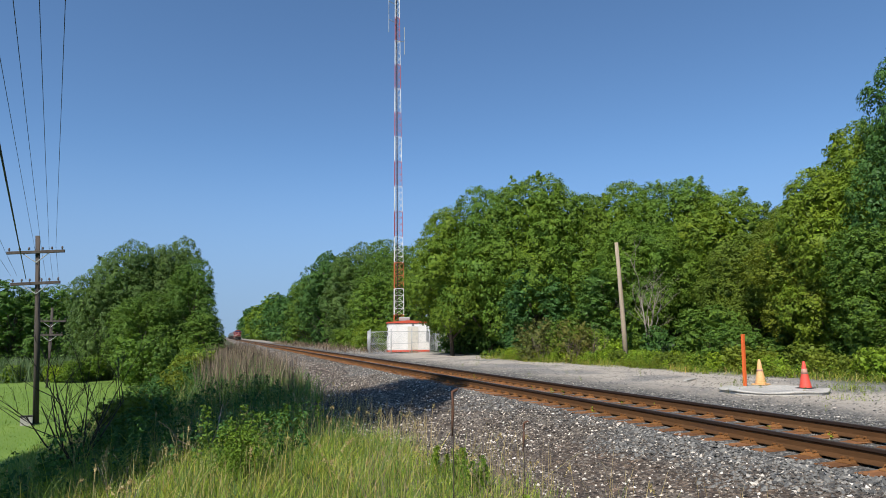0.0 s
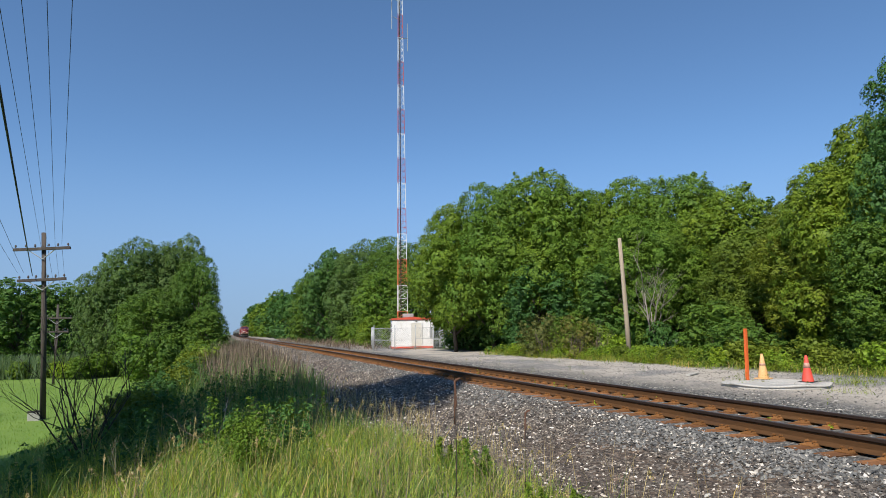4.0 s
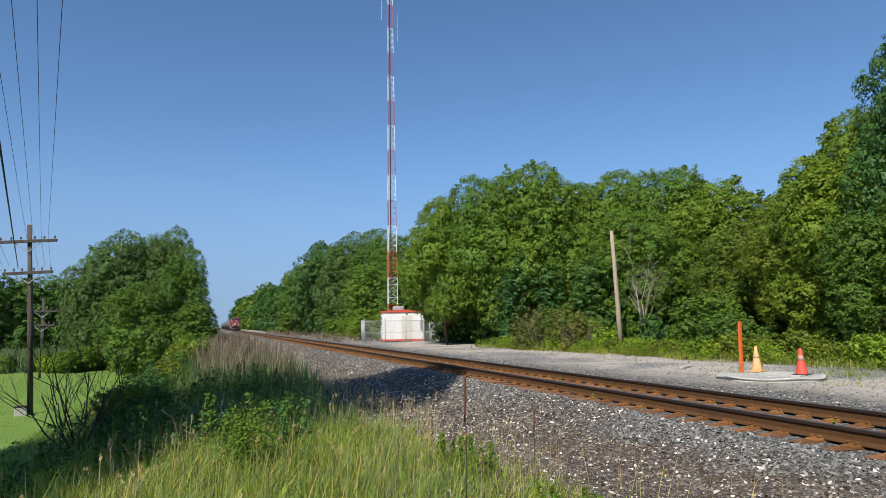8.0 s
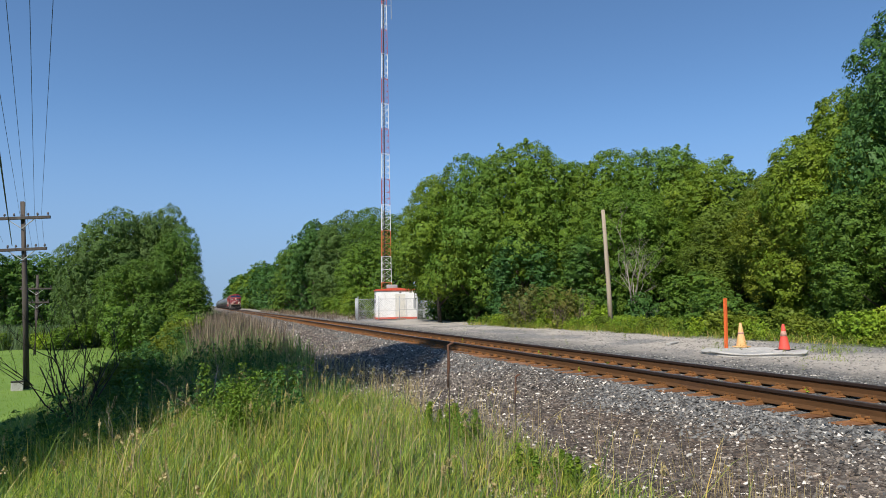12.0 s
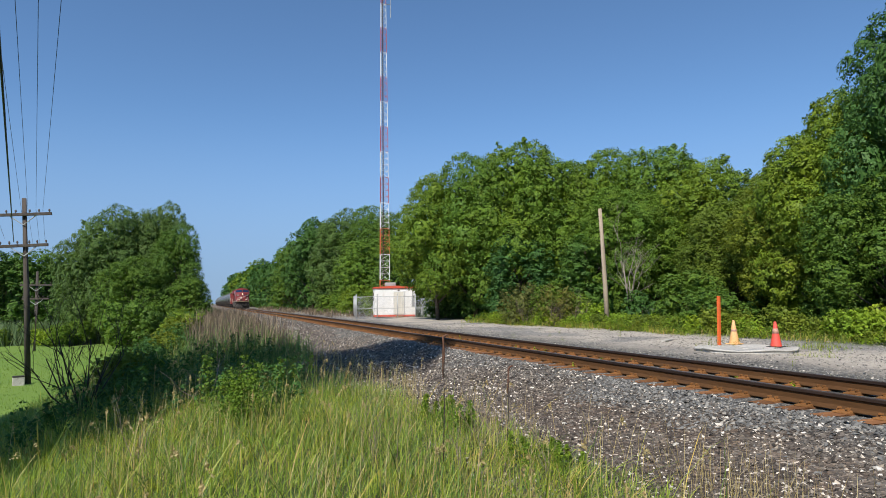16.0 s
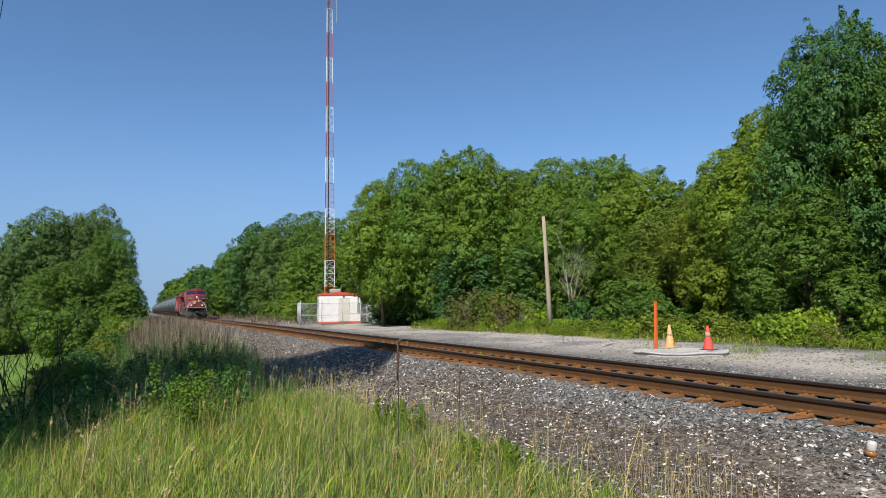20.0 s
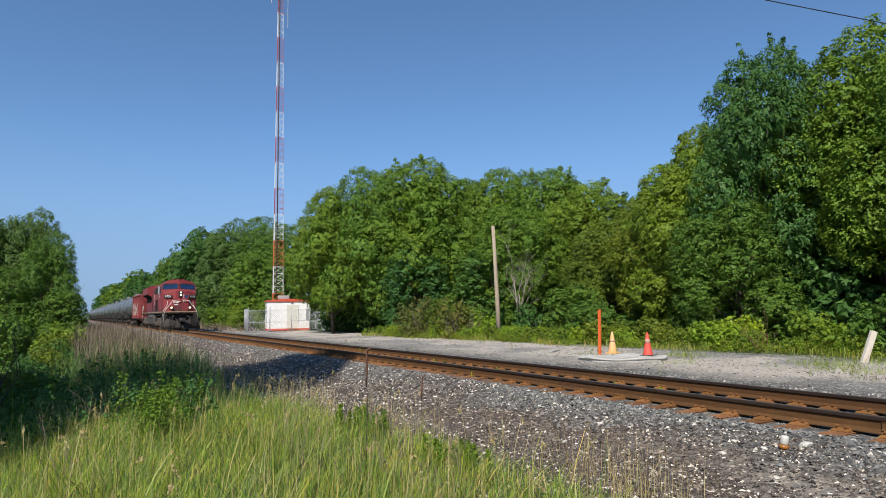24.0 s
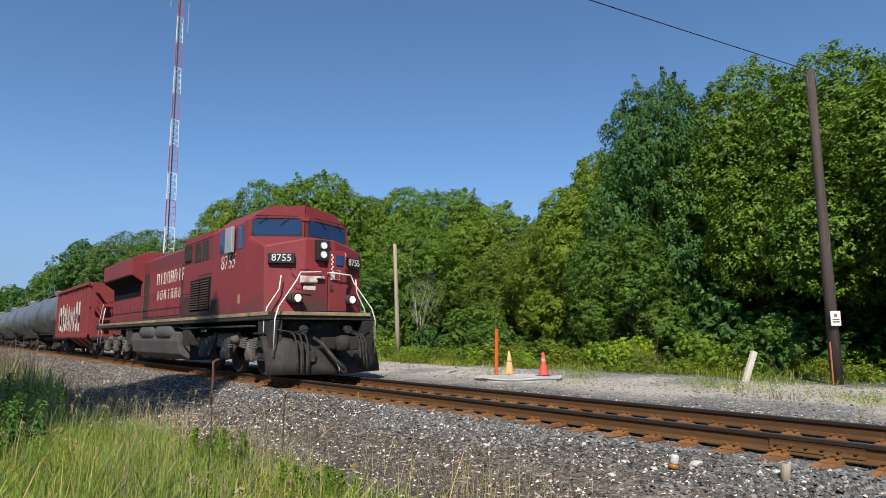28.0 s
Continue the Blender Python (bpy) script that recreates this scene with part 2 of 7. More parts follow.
M_PLASTIC = plain("insulator_white", (0.55, 0.52, 0.47), 0.4)

# ---- helpers for meshes ----
def part(name, bm, material, parent, label=""):
    """One mesh object of a bmesh under a thing or part (or top-level when parent is None)."""
    me = bpy.data.meshes.new(name)
    bm.to_mesh(me)
    bm.free()
    return link(name, me, material, parent, label)


def link(name, me, material=None, parent=None, label=""):
    ob = new(name, me)
    if material is not None and not me.materials:
        for m in material if isinstance(material, (list, tuple)) else [material]:
            me.materials.append(m)
    ob.parent = parent
    if label:
        tagged(ob, label)
    return ob


def thing(name, label, category, group="", m=None, kind=""):
    ob = new(name)
    ob.empty_display_size = 0.2
    if m is not None:
        ob.matrix_basis = m
    return tagged(ob, label, category, group, kind)


def mesh_from(name, verts, faces, smooth=False):
    me = bpy.data.meshes.new(name)
    me.from_pydata(verts, [], faces)
    if smooth:
        me.polygons.foreach_set("use_smooth", [True] * len(me.polygons))
    me.update()
    return me


def box(bm, x0, x1, y0, y1, z0, z1, bev=0.0):
    vs = [bm.verts.new(p) for p in ((x0, y0, z0), (x1, y0, z0), (x1, y1, z0), (x0, y1, z0), (x0, y0, z1), (x1, y0, z1), (x1, y1, z1), (x0, y1, z1))]
    fs = [bm.faces.new([vs[i] for i in f]) for f in ((3, 2, 1, 0), (4, 5, 6, 7), (0, 1, 5, 4), (1, 2, 6, 5), (2, 3, 7, 6), (3, 0, 4, 7))]
    if bev:
        es = list({e for f in fs for e in f.edges})
        bmesh.ops.bevel(bm, geom=es, offset=bev, segments=2, affect="EDGES", profile=0.5)
    return vs


def tube(bm, a, b, r0, r1=None, n=8, caps=True):
    """A straight tapered tube from a to b."""
    r1 = r0 if r1 is None else r1
    a, b = Vector(a), Vector(b)
    q = (b - a).to_track_quat("Z", "Y")
    rings = []
    for p, r in ((a, r0), (b, r1)):
        rings.append([bm.verts.new(p + q @ Vector((r * math.cos(2 * math.pi * k / n), r * math.sin(2 * math.pi * k / n), 0))) for k in range(n)])
    for k in range(n):
        f = bm.faces.new([rings[0][k], rings[0][(k + 1) % n], rings[1][(k + 1) % n], rings[1][k]])
        f.smooth = n > 6
    if caps:
        bm.faces.new(rings[0][::-1])
        bm.faces.new(rings[1])


def pipe(bm, pts, r, n=8):
    """A bent rod through points, with mitred joints."""
    pts = [Vector(p) for p in pts]
    rings = []
    for i, p in enumerate(pts):
        d = ((pts[min(i + 1, len(pts) - 1)] - p).normalized() + (p - pts[max(i - 1, 0)]).normalized())
        q = d.to_track_quat("Z", "Y")
        rr = r[i] if isinstance(r, (list, tuple)) else r
        rings.append([bm.verts.new(p + q @ Vector((rr * math.cos(2 * math.pi * k / n), rr * math.sin(2 * math.pi * k / n), 0))) for k in range(n)])
    for u, v in zip(rings, rings[1:]):
        for k in range(n):
            f = bm.faces.new([u[k], u[(k + 1) % n], v[(k + 1) % n], v[k]])
            f.smooth = True
    bm.faces.new(rings[0][::-1])
    bm.faces.new(rings[-1])


def prism(bm, outline, axis, a, b, bev=0.0):
    """A closed outline in two axes, drawn out along the third from a to b."""
    def at(p, s):
        return {"x": (s, p[0], p[1]), "y": (p[0], s, p[1]), "z": (p[0], p[1], s)}[axis]
    lo, hi = [bm.verts.new(at(p, a)) for p in outline], [bm.verts.new(at(p, b)) for p in outline]
    n = len(outline)
    fs = [bm.faces.new([lo[k], lo[(k + 1) % n], hi[(k + 1) % n], hi[k]]) for k in range(n)]
    fs += [bm.faces.new(lo[::-1]), bm.faces.new(hi)]
    bmesh.ops.recalc_face_normals(bm, faces=fs)
    if bev:
        bmesh.ops.bevel(bm, geom=list({e for f in fs for e in f.edges}), offset=bev, segments=2, affect="EDGES", profile=0.5)


def lathe(bm, profile, n=16, centre=(0, 0, 0), axis="z"):
    """Rings of (radius, height) round an axis."""
    rings = []
    for r, h in profile:
        ring = []
        for k in range(n):
            c, s = r * math.cos(2 * math.pi * k / n), r * math.sin(2 * math.pi * k / n)
            p = {"z": (c, s, h), "y": (c, h, -s), "x": (h, c, s)}[axis]
            ring.append(bm.verts.new(Vector(centre) + Vector(p)))
        rings.append(ring)
    for u, v in zip(rings, rings[1:]):
        for k in range(n):
            bm.faces.new([u[k], u[(k + 1) % n], v[(k + 1) % n], v[k]]).smooth = True
    bm.faces.new(rings[0][::-1])
    bm.faces.new(rings[-1])


# ---- ground ----
PROFILE_X = [-4000, -30, -13.2, -11.6, -9.6, -8.2, -4.6, -3.4, -2.6, -1.75, -1.35, 1.35, 1.75, 2.6, 3.4, 8, 14, 60, 4000]
PROFILE_Z = [-1.8, -1.8, -1.8, -1.5, -0.62, -0.42, -0.47, -0.5, -0.44, -0.27, -0.22, -0.22, -0.26, -0.33, -0.31, -0.28, -0.26, -0.3, -0.3]
PROFILE_AX, PROFILE_AZ = np.array(PROFILE_X, float), np.array(PROFILE_Z, float)


def ground_z(x, y):
    """Height of the ground sheet (works on arrays too)."""
    x, y = np.asarray(x, float), np.asarray(y, float)
    z = np.interp(x, PROFILE_AX, PROFILE_AZ)
    amp = np.interp(np.abs(x), [1.2, 3.0, 6.0, 30], [0.006, 0.018, 0.035, 0.08])
    wave = np.sin(x * 1.31 + 0.4 * y) * np.sin(y * 0.83 + 1.1) + 0.6 * np.sin(x * 3.1 - y * 2.3) * np.sin(y * 2.9 + 0.7 * x)
    return z + amp * wave * 0.7


def ground_sheet():
    xs = np.unique(np.concatenate([[-4000, -1500, -500, -200, -100, -60, -40], np.arange(-30, -14, 1.0), np.arange(-14, 9, 0.25), np.arange(9, 30, 1.0), [30, 40, 60, 100, 200, 500, 1500, 4000]]))
    ys = np.unique(np.concatenate([[-3000, -800, -200, -80, -40, -20], np.arange(-10, 40, 0.3), np.arange(40, 130, 1.5), np.arange(130, 400, 15), [450, 600, 900, 1500, 4500]]))
    gx, gy = np.meshgrid(xs, ys)
    gz = ground_z(gx, gy)
    v = np.stack([gx, gy, gz], -1).reshape(-1, 3)
    nx = len(xs)
    i, j = np.meshgrid(np.arange(nx - 1), np.arange(len(ys) - 1))
    a = (j * nx + i).ravel()
    faces = np.stack([a, a + 1, a + 1 + nx, a + nx], -1)
    return mesh_from("ground", v.tolist(), faces.tolist(), True)


def ground_material():
    m, nt, b = nodes_of("ground_cover")
    g = nt.nodes.new("ShaderNodeNewGeometry")
    sep = nt.nodes.new("ShaderNodeSeparateXYZ")
    nt.links.new(g.outputs["Position"], sep.inputs[0])
    edge = noise_tex(nt, 0.9, 5, 0.65)
    big = noise_tex(nt, 0.25, 4, 0.6)
    fine = noise_tex(nt, 16, 4, 0.7)
    vor = nt.nodes.new("ShaderNodeTexVoronoi")
    vor.inputs["Scale"].default_value = 26
    tc = nt.nodes.new("ShaderNodeTexCoord")
    nt.links.new(tc.outputs["Object"], vor.inputs["Vector"])
    wob = nt.nodes.new("ShaderNodeMath")
    wob.operation = "MULTIPLY_ADD"
    nt.links.new(edge.outputs[0], wob.inputs[0])
    wob.inputs[1].default_value = 2.6
    nt.links.new(sep.outputs[0], wob.inputs[2])    # x plus a wobble of about 1.3

    def step(lo, hi):
        r = nt.nodes.new("ShaderNodeMapRange")
        r.inputs["From Min"].default_value, r.inputs["From Max"].default_value = lo + 1.3, hi + 1.3
        nt.links.new(wob.outputs[0], r.inputs["Value"])
        return r.outputs[0]

    stone = ramp(nt, vor.outputs["Color"], [(0.0, (0.03, 0.027, 0.024)), (0.45, (0.1, 0.095, 0.086)), (0.8, (0.2, 0.19, 0.17)), (1.0, (0.55, 0.5, 0.43))]).outputs[0]
    cinder = ramp(nt, vor.outputs["Color"], [(0.0, (0.03, 0.021, 0.015)), (0.5, (0.095, 0.067, 0.047)), (0.8, (0.2, 0.15, 0.11)), (1.0, (0.62, 0.55, 0.46))]).outputs[0]
    pale = mix(nt, ramp(nt, big.outputs[0], [(0.4, (0, 0, 0)), (0.5, (1, 1, 1))]).outputs[0], ramp(nt, vor.outputs["Color"], [(0.0, (0.1, 0.097, 0.09)), (0.5, (0.22, 0.21, 0.195)), (1.0, (0.46, 0.43, 0.39))]).outputs[0], ramp(nt, fine.outputs[0], [(0.3, (0.32, 0.28, 0.23)), (0.65, (0.54, 0.48, 0.405))]).outputs[0])
    lump = nt.nodes.new("ShaderNodeTexVoronoi")
    lump.inputs["Scale"].default_value = 9
    nt.links.new(tc.outputs["Object"], lump.inputs["Vector"])
    coarse = ramp(nt, lump.outputs["Color"], [(0.0, (0.35, 0.35, 0.35)), (0.55, (0.95, 0.95, 0.95)), (0.8, (1.3, 1.27, 1.22)), (1.0, (2.6, 2.4, 2.15))]).outputs[0]
    stone, cinder = mix(nt, 0.75, stone, coarse, "MULTIPLY"), mix(nt, 0.75, cinder, coarse, "MULTIPLY")
    drift = noise_tex(nt, 0.55, 6, 0.72, stretch=(1, 0.35, 1))
    cinder = mix(nt, ramp(nt, drift.outputs[0], [(0.5, (0, 0, 0)), (0.64, (0.75, 0.75, 0.75))]).outputs[0], cinder, mix(nt, 0.6, (0.4, 0.36, 0.3), coarse, "MULTIPLY"))
    soil = ramp(nt, fine.outputs[0], [(0.3, (0.045, 0.05, 0.018)), (0.7, (0.11, 0.115, 0.042))]).outputs[0]
    lawn = mix(nt, ramp(nt, big.outputs[0], [(0.35, (0, 0, 0)), (0.65, (1, 1, 1))]).outputs[0], ramp(nt, fine.outputs[0], [(0.3, (0.09, 0.17, 0.02)), (0.7, (0.16, 0.27, 0.032))]).outputs[0], ramp(nt, fine.outputs[0], [(0.3, (0.12, 0.2, 0.025)), (0.7, (0.2, 0.31, 0.042))]).outputs[0])
    verge = ramp(nt, fine.outputs[0], [(0.3, (0.035, 0.06, 0.012)), (0.7, (0.1, 0.12, 0.035))]).outputs[0]
    col = mix(nt, step(-12.0, -11.2), lawn, soil)
    col = mix(nt, step(-4.9, -4.1), col, cinder)
    col = mix(nt, step(-2.35, -1.75), col, stone)
    col = mix(nt, step(3.2, 5.6), col, pale)
    col = mix(nt, step(9.6, 11.0), col, verge)
    nt.links.new(col, b.inputs["Base Color"])
    b.inputs["Roughness"].default_value = 0.95
    bump(nt, b, vor.outputs["Distance"], 0.7, 0.03)
    return m


ground = tagged(link("ground", ground_sheet(), ground_material()), "ground of lawn, weedy bank, cinders, ballast and pale gravel", "ground", kind="structure")

# ---- railway track ----
GAUGE_MID = 0.755
TIE_STEP = 0.495
RAIL_TOP = 0.0
track = thing("railway_track", "single railway track with rusty rails on creosoted wooden ties", "railway track", kind="structure")


def rail(x, mirror):
    prof = [(-0.076, -0.186), (0.076, -0.186), (0.076, -0.176), (0.02, -0.155), (0.0095, -0.14), (0.0085, -0.055), (0.034, -0.043), (0.0375, -0.01), (0.028, -0.001),
            (-0.028, -0.001), (-0.0375, -0.01), (-0.034, -0.043), (-0.0085, -0.055), (-0.0095, -0.14), (-0.02, -0.155), (-0.076, -0.176)]
    slot = [0, 0, 0, 0, 0, 1, 1, 1, 2, 1, 1, 1, 0, 0, 0, 0]
    ys = [-40.0, 0.0, 20.0, 60.0, 150.0, 400.0, 1200.0]
    n = len(prof)
    verts = [(x + px, y, pz) for y in ys for px, pz in prof]
    faces, mats = [], []
    for s in range(len(ys) - 1):
        for k in range(n):
            faces.append((s * n + k, s * n + (k + 1) % n, (s + 1) * n + (k + 1) % n, (s + 1) * n + k))
            mats.append(slot[k])
    faces.append(tuple(range(n)))
    faces.append(tuple(range(len(verts) - n, len(verts)))[::-1])
    mats += [0, 0]
    me = mesh_from("rail", verts, faces)
    for m in (M_RAIL, M_RAILHEAD, M_RAILTOP):
        me.materials.append(m)
    me.polygons.foreach_set("material_index", mats)
    return link("rail", me, None, track)


rail(-GAUGE_MID, 1)
rail(GAUGE_MID, -1)

# joint bars, bolted through the web
def joint_bar(x, y):
    bm = bmesh.new()
    for s in (-1, 1):
        prism(bm, [(x + s * 0.011, -0.145), (x + s * 0.045, -0.152), (x + s * 0.03, -0.12), (x + s * 0.027, -0.075), (x + s * 0.034, -0.052), (x + s * 0.01, -0.06)], "y", y - 0.45, y + 0.45)
        for k in range(6):
            tube(bm, (x + s * 0.02, y - 0.375 + 0.15 * k, -0.098), (x + s * 0.055, y - 0.375 + 0.15 * k, -0.098), 0.016, n=6)
    part("joint_bar", bm, M_RAIL, track, "bolted rusty joint bar")


joint_bar(-GAUGE_MID, 3.05)
joint_bar(GAUGE_MID, 2.2)


def tie_mesh(seed):
    rng = random.Random(seed)
    bm = bmesh.new()
    box(bm, -1.24, 1.24, -0.112, 0.112, -0.17, 0.0, 0.012)
    for v in bm.verts:
        v.co += Vector((rng.uniform(-0.02, 0.02), rng.uniform(-0.01, 0.01), rng.uniform(-0.006, 0.003)))
    me = bpy.data.meshes.new("tie")
    bm.to_mesh(me)
    bm.free()
    me.materials.append(M_RUSTTIE)
    return me


def plate_mesh():
    """Tie plate with shoulders and spikes."""
    bm = bmesh.new()
    prism(bm, [(-0.18, 0.0), (0.18, 0.0), (0.178, 0.012), (0.1, 0.02), (0.095, 0.034), (0.08, 0.034), (0.078, 0.014), (-0.078, 0.014), (-0.08, 0.034), (-0.095, 0.034), (-0.1, 0.02), (-0.178, 0.012)], "y", -0.095, 0.095)
    for sx in (-1, 1):
        for y in (-0.055, 0.05):
            tube(bm, (sx * 0.105, y, 0.02), (sx * 0.1, y, 0.055), 0.012, n=6)
            box(bm, sx * 0.1 - 0.02, sx * 0.1 + 0.02, y - 0.017, y + 0.017, 0.045, 0.062)
    me = bpy.data.meshes.new("tie_plate")
    bm.to_mesh(me)
    bm.free()
    me.materials.append(M_PLATE)
    return me


def track_bed():
    rng = random.Random(5)
    ties, plate = [tie_mesh(s) for s in range(6)], plate_mesh()
    y = -6.0
    count = 0
    vs, fs = [], []
    while y < 420:
        y += TIE_STEP + rng.uniform(-0.03, 0.03)
        dx, rot = rng.uniform(-0.05, 0.05), rng.uniform(-0.9, 0.9)
        if count < 190:
            t = new("tie", ties[rng.randrange(6)])
            t.parent = track
            t.matrix_basis = pose(dx, y, -0.2, 0, 0, rot)
            for x in (-GAUGE_MID, GAUGE_MID):
                p = new("tie_plate", plate)
                p.parent = track
                p.matrix_basis = pose(x, y, -0.201, 0, 0, 0)
        else:
            k = len(vs)
            for px, py, pz in ((-1.3, -0.11, -0.24), (1.3, -0.11, -0.24), (1.3, 0.11, -0.24), (-1.3, 0.11, -0.24), (-1.3, -0.11, -0.2), (1.3, -0.11, -0.2), (1.3, 0.11, -0.2), (-1.3, 0.11, -0.2)):
                vs.append((px + dx, py + y, pz))
            fs += [(k + 4, k + 5, k + 6, k + 7), (k, k + 1, k + 5, k + 4), (k + 1, k + 2, k + 6, k + 5), (k + 2, k + 3, k + 7, k + 6), (k + 3, k, k + 4, k + 7)]
        count += 1
    far = link("far_ties", mesh_from("far_ties", vs, fs), M_RUSTTIE, track, "distant wooden ties")
    tagged(far, kind="stuff")


# ---- loose stones ----
def stones(name, count, area, size, material, label, seed, sink=0.35, pick=None):
    """Angular stones scattered on the ground as one mesh."""
    rng = np.random.default_rng(seed)
    x0, x1, y0, y1 = area
    # more of them near the camera's side of the plan
    y = y0 + (y1 - y0) * rng.random(count) ** 1.7
    x = x0 + (x1 - x0) * rng.random(count)
    if pick is not None:
        keep = pick(x, y, rng)
        x, y = x[keep], y[keep]
    n = len(x)
    s = size[0] + (size[1] - size[0]) * rng.random(n) ** 2.2
    base = np.array([(1, 0.1, -0.25), (0.1, 1, -0.3), (-1, -0.1, -0.25), (0, -1, -0.3), (0.3, 0.25, 0.9)], float)
    v = base[None] * (0.65 + 0.7 * rng.random((n, 5, 1))) * np.stack([0.6 + 0.8 * rng.random(n), 0.6 + 0.8 * rng.random(n), 0.35 + 0.5 * rng.random(n)], -1)[:, None]
    a = rng.random(n) * 6.283
    c, sn = np.cos(a)[:, None], np.sin(a)[:, None]
    tilt = (rng.random(n) - 0.5)[:, None] * 1.4
    vx, vy, vz = v[..., 0], v[..., 1], v[..., 2]
    vy, vz = vy * np.cos(tilt) - vz * np.sin(tilt), vy * np.sin(tilt) + vz * np.cos(tilt)
    vx, vy = vx * c - vy * sn, vx * sn + vy * c
    v = np.stack([vx, vy, vz], -1) * s[:, None, None] * 0.5
    z = ground_z(x, y) + s * (0.5 - sink) * 0.6
    v += np.stack([x, y, z], -1)[:, None]
    f = np.array([(0, 1, 4), (1, 2, 4), (2, 3, 4), (3, 0, 4)])
    faces = (np.arange(n)[:, None, None] * 5 + f[None]).reshape(-1, 3)
    return tagged(link(name, mesh_from(name, v.reshape(-1, 3).tolist(), faces.tolist()), material), label, "gravel", kind="stuff")


M_BALLAST = island_surface("ballast_stone", [(0, (0.05, 0.048, 0.045)), (0.3, (0.115, 0.113, 0.107)), (0.75, (0.2, 0.196, 0.182)), (0.94, (0.28, 0.265, 0.235)), (0.965, (0.55, 0.5, 0.43)), (1, (0.66, 0.6, 0.52))], 0.9, 60)
M_CINDER = island_surface("cinder_stone", [(0, (0.026, 0.021, 0.017)), (0.35, (0.066, 0.053, 0.043)), (0.6, (0.125, 0.107, 0.09)), (0.84, (0.2, 0.172, 0.14)), (0.9, (0.31, 0.26, 0.2)), (0.94, (0.58, 0.51, 0.42)), (1, (0.8, 0.74, 0.65))], 0.9, 60)
M_GRAVEL = island_surface("road_gravel", [(0, (0.085, 0.08, 0.072)), (0.5, (0.21, 0.197, 0.176)), (0.85, (0.33, 0.3, 0.26)), (1, (0.58, 0.52, 0.45))], 0.9, 60)

# ---- plants ----
def leaf_cards(rng, p, nrm, size, corners=4):
    """Small folded leaves at points with given normals: arrays of vertices and faces."""
    k = len(p)
    nrm = nrm / np.linalg.norm(nrm, axis=1)[:, None]
    t = np.cross(nrm, rng.normal(size=(k, 3)))
    t /= np.linalg.norm(t, axis=1)[:, None] + 1e-9
    b = np.cross(nrm, t)
    s = (size * (0.55 + 0.9 * rng.random(k)))[:, None]
    if corners == 3:
        v = np.stack([p - t * s * 0.6 - b * s * 0.1, p + t * s * 0.7 + nrm * s * 0.1, p + b * s * 0.62 - t * s * 0.15], 1).reshape(-1, 3)
        return v, np.arange(k * 3).reshape(-1, 3)
    v = np.stack([p - t * s * 0.55, p + b * s * 0.32 + nrm * s * 0.07, p + t * s * 0.6 - nrm * s * 0.12, p - b * s * 0.32 + nrm * s * 0.07], 1).reshape(-1, 3)
    return v, np.arange(k * 4).reshape(-1, 4)


